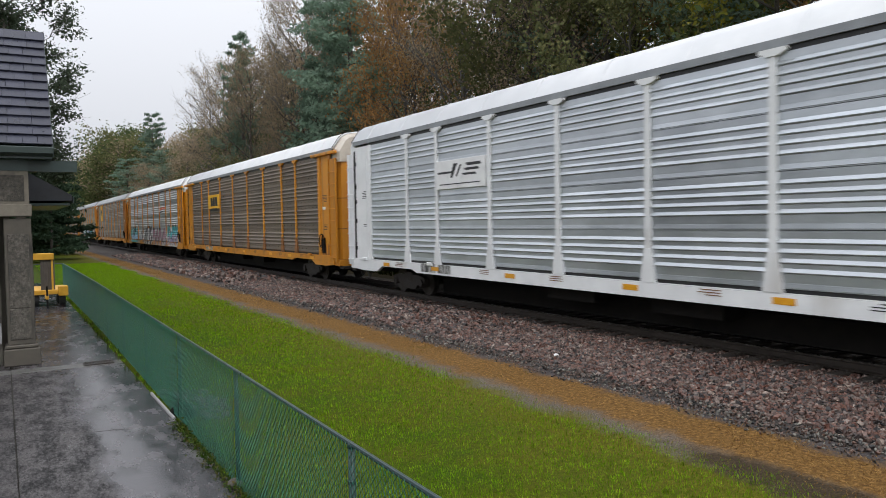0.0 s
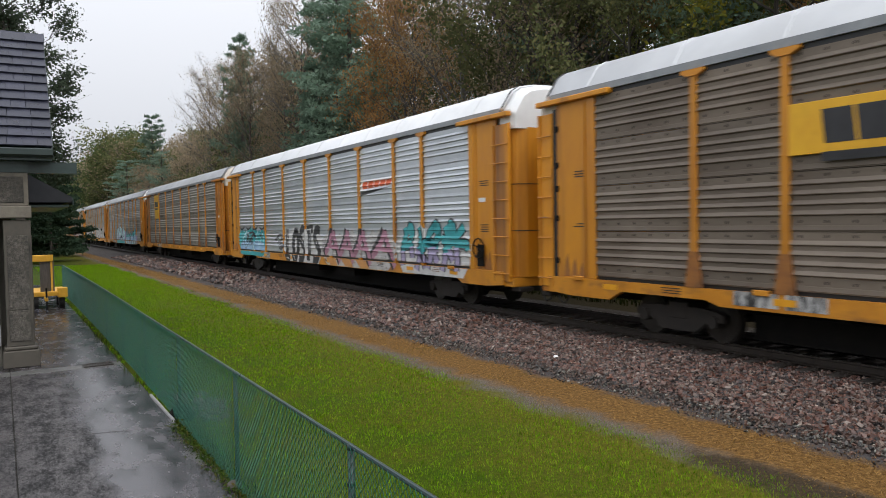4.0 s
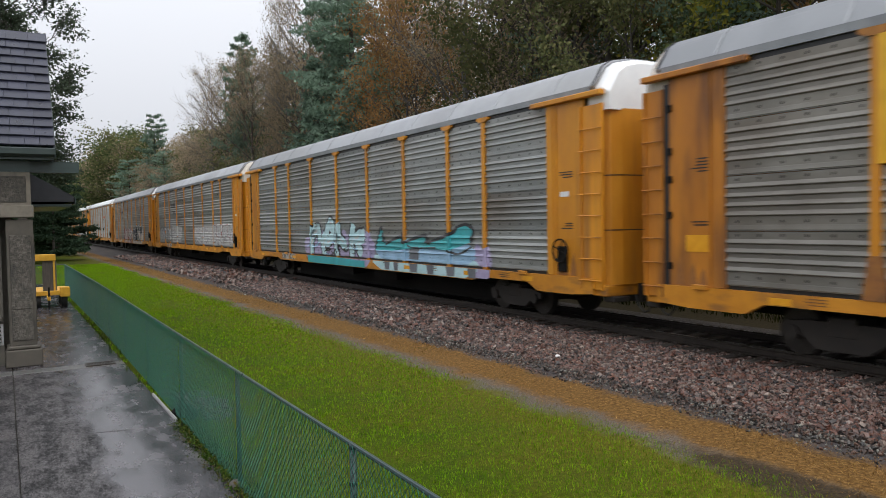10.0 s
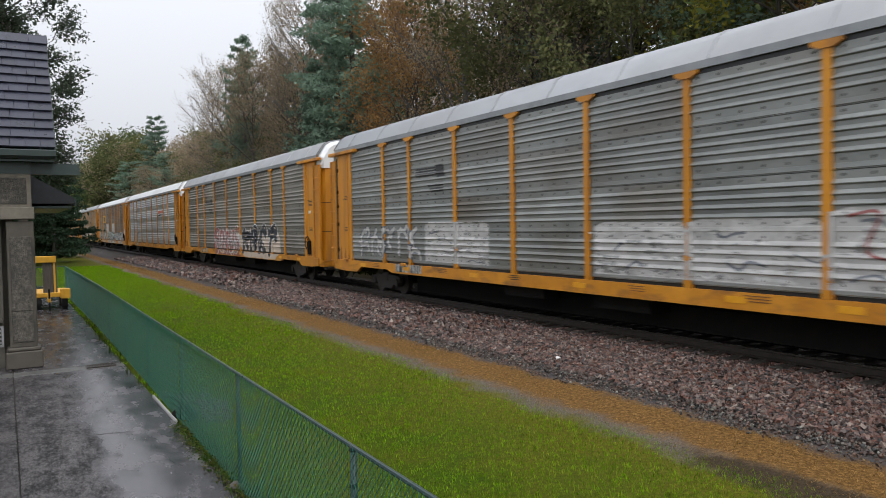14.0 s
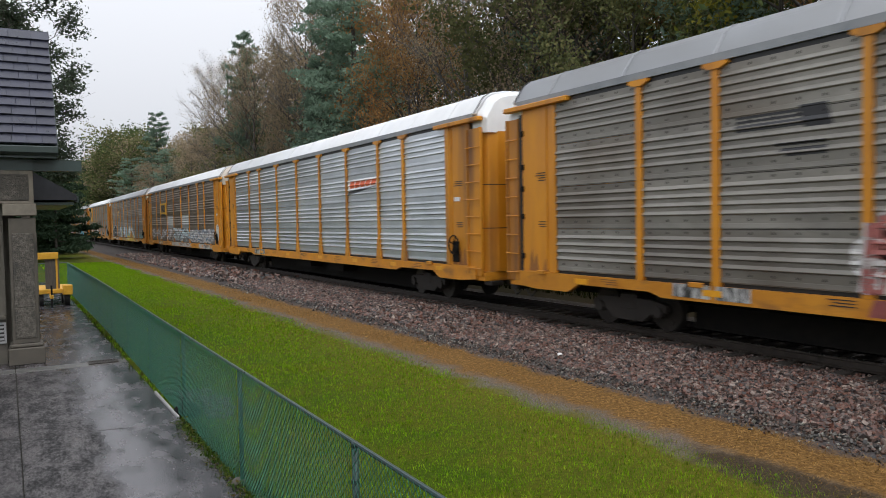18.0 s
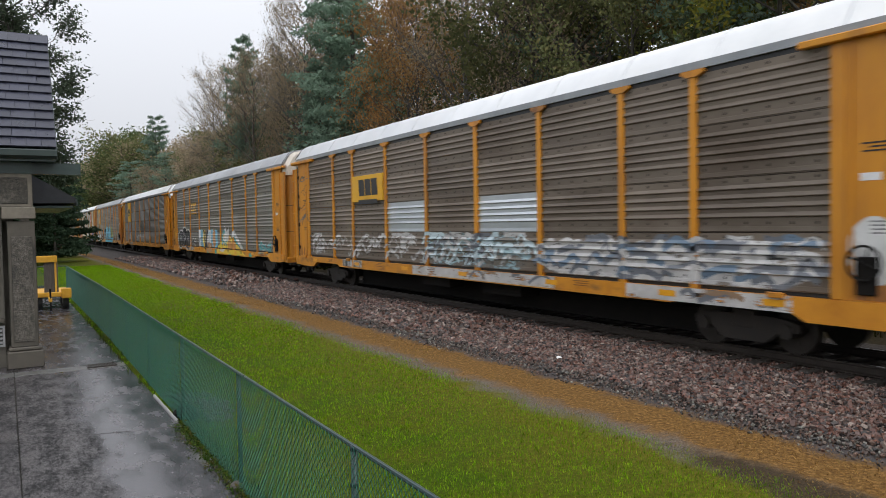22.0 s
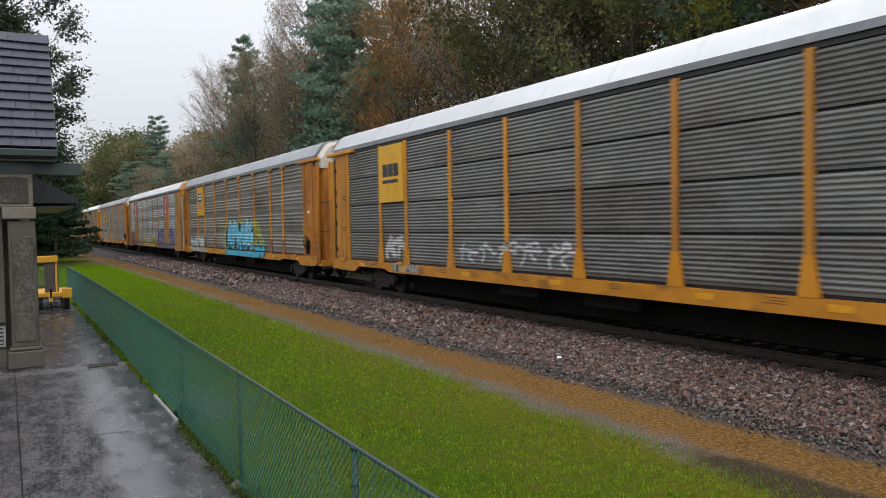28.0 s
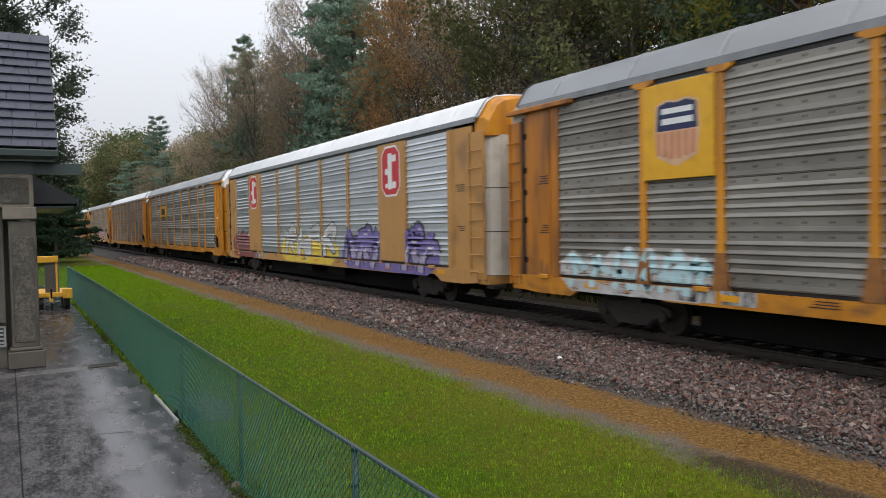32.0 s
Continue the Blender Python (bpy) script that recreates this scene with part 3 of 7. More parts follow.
def build_station():
    st = thing("station_building", "small stone railway station with wet slate roof and dark green trim", "building", kind="structure")
    y0, yr = 16.75, 18.75           # eave and ridge of the cross gable
    z0, zr = 4.33, 6.95
    x1, xl = 0.93, -5.2
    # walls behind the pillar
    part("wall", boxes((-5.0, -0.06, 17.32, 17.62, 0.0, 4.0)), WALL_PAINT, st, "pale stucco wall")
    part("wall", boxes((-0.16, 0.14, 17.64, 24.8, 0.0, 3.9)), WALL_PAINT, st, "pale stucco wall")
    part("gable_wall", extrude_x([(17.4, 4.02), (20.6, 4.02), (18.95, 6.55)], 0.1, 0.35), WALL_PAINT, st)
    # roof deck, slates row by row
    up = Vector((0, yr - y0, zr - z0))
    n = up.normalized()
    out = Vector((0, -n.z, n.y))
    deck = bmesh.new()
    a = [(xl, y0, z0), (x1 - 0.02, y0, z0), (x1 - 0.02, yr, zr), (xl, yr, zr)]
    v = [deck.verts.new(Vector(c) - out * 0.02) for c in a] + [deck.verts.new(Vector(c) - out * 0.12) for c in a]
    for f in ((0, 1, 2, 3), (7, 6, 5, 4), (0, 4, 5, 1), (1, 5, 6, 2), (2, 6, 7, 3), (3, 7, 4, 0)):
        deck.faces.new([v[i] for i in f])
    deck_me = bm_mesh("roof_deck", deck, GREEN_TRIM)
    roof = part("roof", deck_me, None, st)
    back = part("roof", deck_me, None, st)
    back.matrix_basis = Matrix.Translation((0, 2 * yr, 0)) @ Matrix.Diagonal((1, -1, 1, 1))
    rng = random.Random(8)
    L, rows = up.length, 13
    step = L / rows
    sl = []
    for w in (0.26, 0.34, 0.42):
        bm = bmesh.new()
        box(bm, 0, w - 0.004, 0, step * 1.12, 0, 0.03, bevel=0.003)
        sl.append((w, bm_mesh("slate", bm, SLATE)))
    q = Matrix((Vector((1, 0, 0)), n, out)).transposed().to_4x4()
    for r in range(rows):
        x = x1
        while x > -1.4:
            w, me = rng.choice(sl)
            s = part("slate", me, None, roof)
            s.matrix_basis = Matrix.Translation(Vector((x - w, y0, z0)) + n * (r * step - 0.01) + out * (0.056 + rng.uniform(0, 0.005))) @ q @ pose(0, 0, 0, -9.0 + rng.uniform(-0.4, 0.4), 0, rng.uniform(-0.4, 0.4))
            x -= w
    part("ridge_cap", extrude_x([(yr - 0.16, zr - 0.13), (yr, zr + 0.07), (yr + 0.16, zr - 0.13), (yr + 0.12, zr - 0.15), (yr, zr + 0.02), (yr - 0.12, zr - 0.15)], xl, x1 + 0.02), SLATE, st)
    part("rake_board", extrude_x([(y0 - 0.02, z0 - 0.2), (y0 - 0.02, z0 + 0.0), (yr, zr - 0.02), (2 * yr - y0, z0), (2 * yr - y0, z0 - 0.2), (yr, zr - 0.24)], x1 - 0.018, x1 + 0.012), GREEN_TRIM, st)
    part("gutter", extrude_x([(y0 - 0.13, z0 - 0.03), (y0 - 0.13, z0 - 0.14), (y0 - 0.04, z0 - 0.19), (y0 + 0.0, z0 - 0.19), (y0, z0 - 0.01), (y0 - 0.11, z0 - 0.015)], xl, x1), GUTTER_GREEN, st, "green painted gutter")
    part("soffit", boxes((xl, x1 - 0.02, y0 + 0.01, 17.3, z0 - 0.24, z0 - 0.2)), GREEN_TRIM, st)
    part("fascia_board", boxes((xl, 0.5, y0 + 0.24, y0 + 0.30, 3.86, z0 - 0.24)), GREEN_TRIM, st)
    part("bracket_beam", extrude_x([(17.1, 3.86), (17.32, 3.86), (17.32, 4.08), (17.1, 4.08)], 0.35, 1.38), GREEN_TRIM, st, "dark green timber beam end")
    # main roof behind, sloping down towards the track
    part("main_roof", extrude_y([(1.56, 3.40), (1.56, 3.53), (-2.4, 5.85), (-2.4, 3.40)], 21.0, 27.0), ASPHALT_ROOF, st, "dark lower roof slope")
    part("main_roof_board", extrude_y([(1.60, 3.34), (1.60, 3.50), (1.57, 3.50), (1.57, 3.34)], 20.96, 27.04), GREEN_TRIM, st)
    part("eave_soffit", boxes((0.16, 1.5, 21.05, 26.9, 3.28, 3.34)), GREEN_TRIM, st)
    # pillar: plinth, shaft with a smooth border, capital, upper block
    pl = part("pillar", boxes((-0.05, 0.60, 16.92, 17.5, 0.0, 0.34), bevel=0.02), SMOOTH_STONE, st, "stone pillar with rough cast panels")
    part("plinth_cap", boxes((-0.02, 0.57, 16.95, 17.47, 0.34, 0.42), bevel=0.025), SMOOTH_STONE, pl)
    part("shaft", boxes((0.03, 0.51, 17.0, 17.44, 0.42, 2.92), bevel=0.012), SMOOTH_STONE, pl)
    for z_, z1_ in ((0.52, 1.14), (1.14, 2.62)):
        part("rough_panel", boxes((0.085, 0.455, 16.98, 17.02, z_, z1_ - 0.003), bevel=0.01), PLASTER, pl)
    part("rough_panel", boxes((0.49, 0.522, 17.08, 17.36, 0.52, 2.62), bevel=0.01), PLASTER, pl)
    part("capital", boxes((-0.06, 0.53, 16.93, 17.5, 2.96, 3.20), bevel=0.015), PALE_STONE, pl)
    part("upper_block", boxes((-0.2, 0.49, 17.0, 17.44, 3.20, 3.86), bevel=0.01), PALE_STONE, pl)
    part("rough_panel", boxes((-0.12, 0.41, 16.985, 17.02, 3.26, 3.78), bevel=0.01), PLASTER, pl)
    # louvred vent and sill
    vent = part("vent", boxes((-0.5, -0.07, 17.27, 17.31, 0.42, 0.46), (-0.5, -0.07, 17.27, 17.31, 0.8, 0.84), (-0.11, -0.07, 17.27, 17.31, 0.46, 0.8), (-0.5, -0.46, 17.27, 17.31, 0.46, 0.8)), VENT_GREY, st, "pale grey louvred vent")
    for i in range(4):
        part("louvre", boxes((-0.45, -0.115, 17.275, 17.30, 0.485 + i * 0.08, 0.525 + i * 0.08)), VENT_GREY, vent)
    part("vent_back", boxes((-0.46, -0.11, 17.302, 17.318, 0.46, 0.8)), BLACK, vent)
    part("sill", boxes((-5.0, -0.07, 17.2, 17.318, 0.9, 0.98), bevel=0.01), SMOOTH_STONE, st)


build_station()


def build_cart():
    c = thing("baggage_cart", "yellow steel baggage cart with a dark weathered wooden end board", "cart", at=(1.4, 29.2, 0.0))
    part("top_bar", boxes((-0.6, 0.12, -0.05, 0.05, 1.62, 1.85), bevel=0.015), CART_YELLOW, c)
    part("end_board", boxes((-0.3, 0.14, 0.02, 0.09, 0.56, 1.62), bevel=0.006), OLD_WOOD, c)
    for x in (-0.56, 0.06):
        part("upright", boxes((x - 0.03, x + 0.03, -0.02, 0.019, 0.5, 1.62)), CART_YELLOW, c)
    part("bed_frame", boxes((-0.62, 0.52, -0.1, 2.2, 0.42, 0.58), bevel=0.02), CART_YELLOW, c)
    part("corner_box", boxes((0.22, 0.53, -0.16, 0.2, 0.36, 0.70), bevel=0.02), CART_YELLOW, c)
    part("drawbar", boxes((-0.2, -0.1, -0.7, -0.1, 0.3, 0.42), bevel=0.01), CART_YELLOW, c)
    part("jack_leg", cyl(bmesh.new(), (-0.15, -0.66, 0.0), (-0.15, -0.66, 0.75), 0.03), DARK_STEEL, c)
    for x, y in ((0.36, 0.25), (-0.46, 0.25), (0.36, 1.8), (-0.46, 1.8)):
        w = part("wheel", cyl(bmesh.new(), (x - 0.09, y, 0.27), (x + 0.09, y, 0.27), 0.27, n=24), RUBBER, c)
        part("hub", cyl(bmesh.new(), (x - 0.1, y, 0.27), (x + 0.1, y, 0.27), 0.12, n=16), WHEEL_STEEL, w)


build_cart()


def build_fence():
    fx = lambda y: 2.03 + 0.010 * (y - 7.0) if y < 22 else 2.18
    bay, h = 3.05, 1.22
    f = thing("chain_link_fence", "green vinyl coated chain link fence along the platform edge", "fence")
    # one bay of woven wire: zigzags that hook into one another
    w, r = 0.036, 0.0033
    count, segs = int(bay / w), int(1.21 / w)
    verts, faces = [], []
    for i in range(count):
        for k in range(segs + 1):
            u = (i + ((k + i) % 2) * 1.06 - 0.03) * w
            z = 0.04 + k * w
            o = 0.004 if (k + i) % 2 else -0.004
            for c in range(3):
                a = 2 * math.pi * c / 3
                verts.append((o + r * math.cos(a), u + r * math.sin(a), z))
        b0 = i * (segs + 1) * 3
        for k in range(segs):
            for c in range(3):
                p0, p1 = b0 + k * 3 + c, b0 + k * 3 + (c + 1) % 3
                faces.append((p0, p1, p1 + 3, p0 + 3))
    wire = mesh_of("wire_mesh", verts, faces, [FENCE_GREEN])
    post = cyl(bmesh.new(), (0, 0, -0.1), (0, 0, 1.21), 0.025, n=10)
    cyl(post, (0, 0, 1.19), (0, 0, 1.225), 0.030, 0.022, n=10)
    post_me = bm_mesh("post", post, FENCE_POST, True)
    band = bm_mesh("tie_band", cyl(bmesh.new(), (0, 0, -0.012), (0, 0, 0.012), 0.031, n=10), FENCE_POST)
    y = 4.69 - 2 * bay
    k = 0
    while k < 13:
        x0, x1 = fx(y), fx(y + bay)
        p_ = part("post", post_me, None, f)
        p_.location = (x0, y, 0)
        for z in (0.25, 0.6, 0.95):
            part("tie_band", band, None, p_).location = (0, 0, z)
        if k < 12:
            ang = math.degrees(math.atan2(-(x1 - x0), bay))
            part("wire_mesh", wire, None, f).matrix_basis = pose(x0 - 0.034, y, 0, 0, 0, ang)
            part("top_rail", cyl(bmesh.new(), (x0, y, 1.215), (x1, y + bay, 1.215), 0.017, n=8, caps=False), FENCE_POST, f)
        y, k = y + bay, k + 1
    # the far end turns towards the building
    y -= bay
    part("wire_mesh", wire, None, f).matrix_basis = pose(2.18, y + 0.03, 0, 0, 0, 80)
    part("top_rail", cyl(bmesh.new(), (2.18, y, 1.215), (-0.9, y + 0.5, 1.215), 0.017, n=8, caps=False), FENCE_POST, f)
    part("post", post_me, None, f).location = (-0.9, y + 0.5, 0)


build_fence()


def build_edge_clutter():
    t = thing("edging_strip", "pale broken concrete edging strip at the foot of the fence", "edging", at=(2.0, 11.9, 0.0))
    part("edging", boxes((-0.02, 0.02, -1.0, 0.9, -0.02, 0.04), bevel=0.012), PALE_EDGE, t)
    rng = random.Random(2)
    for x, y, s, m, lab in ((2.16, 11.2, 0.15, DARK_STEEL, "dark wet rock behind the fence"), (2.2, 10.9, 0.11, DARK_STEEL, "dark wet rock behind the fence"), (2.0, 7.75, 0.075, SMOOTH_STONE, "small pale rock by the fence"), (9.15, 11.3, 0.06, WHITE_PAINT, "white stone on the ballast"),
                            (2.14, 12.6, 0.1, KERB_STONE, "grey rock behind the fence")):
        bm = bmesh.new()
        bmesh.ops.create_icosphere(bm, subdivisions=2, radius=s)
        for v in bm.verts:
            v.co *= 1 + 0.25 * noise.noise(v.co * 9 + Vector((x, y, 0)))
            v.co.z *= 0.7
        r = thing("rock", lab, "rock", at=(x, y, s * 0.4 + (0.06 if x > 8 else 0)), data=bm_mesh("rock", bm, m))


build_edge_clutter()


# ---- trees ----


def tubes(strokes, sides=4):
    """Tapered limbs: each stroke is a list of (point, radius)."""
    verts, faces = [], []
    full = sides
    for st in strokes:
        sides = full if st[0][1] > 0.03 else 3
        base = len(verts)
        for i, (p_, r) in enumerate(st):
            a = st[max(0, i - 1)][0]
            b = st[min(len(st) - 1, i + 1)][0]
            d = (b - a).normalized()
            u = d.orthogonal().normalized()
            v = d.cross(u)
            for k in range(sides):
                t = 2 * math.pi * k / sides
                verts.append(p_ + (u * math.cos(t) + v * math.sin(t)) * r)
        for i in range(len(st) - 1):
            for k in range(sides):
                p0, p1 = base + i * sides + k, base + i * sides + (k + 1) % sides
                faces.append((p0, p1, p1 + sides, p0 + sides))
    return verts, faces


def leaf_cards(points, size, rng, flat=0.0, long=1.0):
    """A diamond leaf at each point, turned at random; flat 1 lays them level."""
    n = len(points)
    a = rng.normal(size=(n, 3))
    a[:, 2] *= 1 - 0.8 * flat
    a /= np.linalg.norm(a, axis=1)[:, None]
    b = rng.normal(size=(n, 3))
    b[:, 2] *= 1 - 0.8 * flat
    b -= a * (a * b).sum(1)[:, None]
    b /= np.linalg.norm(b, axis=1)[:, None]
    s = size * rng.uniform(0.6, 1.3, size=(n, 1))
    fold = np.cross(a, b) * s * 0.18
    v = np.stack([points + a * s * long, points + b * s * 0.55 + fold, points - a * s * long, points - b * s * 0.55 + fold], 1).reshape(-1, 3)
    return v, np.arange(n * 4).reshape(n, 4)


def fast_mesh(name, verts, quads, material, facets=False):
    me = bpy.data.meshes.new(name)
    me.vertices.add(len(verts))
    me.vertices.foreach_set("co", np.asarray(verts, dtype=np.float32).ravel())
    me.loops.add(quads.size)
    me.loops.foreach_set("vertex_index", quads.ravel().astype(np.int32))
    me.polygons.add(len(quads))
    me.polygons.foreach_set("loop_start", np.arange(0, quads.size, quads.shape[1], dtype=np.int32))
    me.polygons.foreach_set("loop_total", np.full(len(quads), quads.shape[1], dtype=np.int32))
    me.materials.append(material)
    if facets:
        me.polygons.foreach_set("use_smooth", np.zeros(len(quads), dtype=bool))
    me.update()
    me.validate()
    return me


def broadleaf(seed, height, radius, low, leaves, leaf, leaf_mat, bark=None, twiggy=1.0, spread=0.55):
    """Trunk, limbs and twigs, with clumps of leaves round the twig ends."""
    rng = random.Random(seed)
    nr = np.random.default_rng(seed)
    bark = bark or BARK
    strokes, tips = [], []
    lean = Vector((rng.uniform(-0.05, 0.05), rng.uniform(-0.05, 0.05), 1))
    trunk = []
    for i in range(8):
        t = i / 7
        p_ = lean * (height * 0.93 * t) + Vector((rng.uniform(-1, 1), rng.uniform(-1, 1), 0)) * 0.02 * height * t
        trunk.append((p_, max(0.02, 0.017 * height * (1 - t) ** 0.8)))
    strokes.append(trunk)
    limbs = int(15 * twiggy) + 4
    for k in range(limbs):
        t = low + (0.97 - low) * (k + rng.random()) / limbs
        i = min(6, int(t * 7))
        p0 = trunk[i][0].lerp(trunk[i + 1][0], t * 7 - i)
        az = k * 2.4 + rng.uniform(-0.5, 0.5)
        tt = (t - low) / (1 - low)
        reach = radius * (0.45 + 0.75 * math.sin(math.pi * min(1, 0.22 + 0.78 * tt))) * rng.uniform(0.7, 1.1)
        rise = rng.uniform(0.25, 0.7) + 0.5 * tt
        d = Vector((math.cos(az), math.sin(az), rise))
        limb = []
        for j in range(5):
            s = j / 4
            q = p0 + d * reach * s + Vector((rng.uniform(-1, 1), rng.uniform(-1, 1), rng.uniform(-0.4, 0.8))) * 0.09 * reach * s
            limb.append((q, max(0.012, 0.0055 * height * (1 - t * 0.6) * (1 - s) + 0.012)))
        strokes.append(limb)
        for m in range(int(5 * twiggy) + 1):
            s = rng.uniform(0.35, 1.0)
            j = min(3, int(s * 4))
            b0 = limb[j][0].lerp(limb[j + 1][0], s * 4 - j)
            dd = (d.normalized() + Vector((rng.uniform(-1, 1), rng.uniform(-1, 1), rng.uniform(-0.5, 0.9))) * 0.9).normalized()
            ln_ = reach * rng.uniform(0.25, 0.5)
            tip = b0 + dd * ln_
            midp = b0.lerp(tip, 0.5) + Vector((0, 0, 0.05 * ln_))
            strokes.append([(b0, 0.018), (midp, 0.012), (tip, 0.006)])
            tips += [b0.lerp(tip, 0.6), tip]
            if twiggy > 1.2:
                for _ in range(3):
                    e = b0.lerp(tip, rng.uniform(0.3, 1.0))
                    strokes.append([(e, 0.009), (e + (dd + Vector((rng.uniform(-1, 1), rng.uniform(-1, 1), rng.uniform(-0.3, 1.0)))).normalized() * ln_ * 0.6, 0.004)])
    v, f = tubes(strokes)
    trunk_me = mesh_of("trunk", v, f, [bark], smooth=True)
    if not leaves:
        return trunk_me, None
    c = np.array([tuple(t) for t in tips])
    pick = nr.integers(0, len(c), leaves)
    gone = nr.random(len(c)) < 0.12
    pick = pick[~gone[pick]]
    pts = c[pick] + nr.normal(size=(len(pick), 3)) * np.array([1, 1, 0.7]) * radius * spread * 0.24
    v, q = leaf_cards(pts, leaf, nr, 0.3)
    return trunk_me, fast_mesh("crown", v, q, leaf_mat)


def conifer(seed, height, radius, low, needles, size, leaf_mat, droop=0.15, ragged=0.35):
    """A pine: whorls of boughs with flat sprays of needles, a ragged outline."""
    rng = random.Random(seed)
    nr = np.random.default_rng(seed)
    strokes = [[(Vector((0, 0, 0)), 0.018 * height), (Vector((0.1, 0, height * 0.5)), 0.011 * height), (Vector((0, 0.1, height)), 0.02)]]
    pts = []
    whorls = int(height * 1.1)
    for k in range(whorls):
        t = low + (1 - low) * (k + 0.5) / whorls
        z = height * t
        for j in range(rng.randint(4, 6)):
            az = rng.uniform(0, 2 * math.pi)
            reach = radius * (0.12 + 0.88 * ((1 - t) / (1 - low)) ** 0.6) * rng.uniform(1 - ragged, 1.12) + 0.25
            d = Vector((math.cos(az), math.sin(az), 0.28 - droop))
            side = Vector((-math.sin(az), math.cos(az), 0))
            tip = Vector((0, 0, z)) + d * reach + Vector((0, 0, 0.12 * reach))
            strokes.append([(Vector((0, 0, z)), 0.03), (Vector((0, 0, z)) + d * reach * 0.5, 0.02), (tip, 0.008)])
            for _ in range(max(3, int(reach * 2.6))):
                s = rng.uniform(0.25, 1.05)
                pts.append((Vector((0, 0, z)) + d * reach * s + side * rng.uniform(-0.32, 0.32) * reach * s + Vector((0, 0, 0.12 * reach * s * s)), 0.30 + 0.05 * reach))
    v, f = tubes(strokes)
    trunk_me = mesh_of("trunk", v, f, [BARK], smooth=True)
    c = np.array([tuple(p_) for p_, _ in pts])
    r = np.array([s for _, s in pts])
    pick = nr.integers(0, len(c), needles)
    q = c[pick] + nr.normal(size=(needles, 3)) * r[pick][:, None] * np.array([0.62, 0.62, 0.30])
    v, qd = leaf_cards(q, size, nr, 0.25, 1.5)
    return trunk_me, fast_mesh("crown", v, qd, leaf_mat)


# leaf tones lightened and drawn together: haze over the wood put into colour
LEAF_GREEN = leaf_material("leaves_dark_green", [(0.042, 0.066, 0.028), (0.066, 0.098, 0.038), (0.092, 0.128, 0.048), (0.13, 0.155, 0.06)], spread=0.6)
LEAF_OLIVE = leaf_material("leaves_olive", [(0.075, 0.090, 0.042), (0.110, 0.126, 0.056), (0.150, 0.156, 0.068), (0.20, 0.18, 0.078)], spread=0.6)
LEAF_YELLOW = leaf_material("leaves_yellow_green", [(0.085, 0.1, 0.022), (0.16, 0.165, 0.03), (0.26, 0.22, 0.035), (0.075, 0.1, 0.03)], spread=0.8)
LEAF_ORANGE = leaf_material("leaves_orange_brown", [(0.19, 0.118, 0.058), (0.30, 0.172, 0.074), (0.41, 0.228, 0.082), (0.25, 0.166, 0.084)], spread=0.7)
LEAF_BROWN = leaf_material("leaves_grey_brown", [(0.23, 0.182, 0.128), (0.31, 0.240, 0.164), (0.39, 0.294, 0.192), (0.27, 0.238, 0.156)], spread=0.7)
LEAF_PINE = leaf_material("needles_blue_green", [(0.115, 0.176, 0.132), (0.165, 0.238, 0.176), (0.225, 0.300, 0.222), (0.138, 0.204, 0.150)], 0.35, 0.6)
LEAF_OAK = leaf_material("leaves_oak", [(0.066, 0.090, 0.064), (0.096, 0.124, 0.086), (0.130, 0.160, 0.108), (0.082, 0.106, 0.074)], 0.5, 0.7)
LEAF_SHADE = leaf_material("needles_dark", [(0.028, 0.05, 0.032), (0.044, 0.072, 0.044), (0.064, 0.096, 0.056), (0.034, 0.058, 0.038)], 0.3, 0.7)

WORDS = {
    "green": ("tall dark green broadleaf tree on the wooded bank", "tree"),
    "olive": ("olive green broadleaf tree turning in autumn", "tree"),
    "yellow": ("broadleaf tree with yellowing green leaves", "tree"),
    "orange": ("autumn tree with rusty orange leaves", "tree"),
    "brown": ("thin autumn tree with faded brown leaves", "tree"),
    "bare": ("bare tree with fine grey twigs", "tree"),
    "pine": ("tall blue green pine with soft ragged boughs", "tree"),
    "oak": ("tall narrow dark green oak behind the station", "tree"),
    "thin_green": ("dark green broadleaf tree deeper in the wood", "tree"),
    "thin_olive": ("olive green broadleaf tree deeper in the wood", "tree"),
    "thin_brown": ("faded brown autumn tree deeper in the wood", "tree"),
    "shade": ("dark drooping conifer beside the track", "tree"),
}
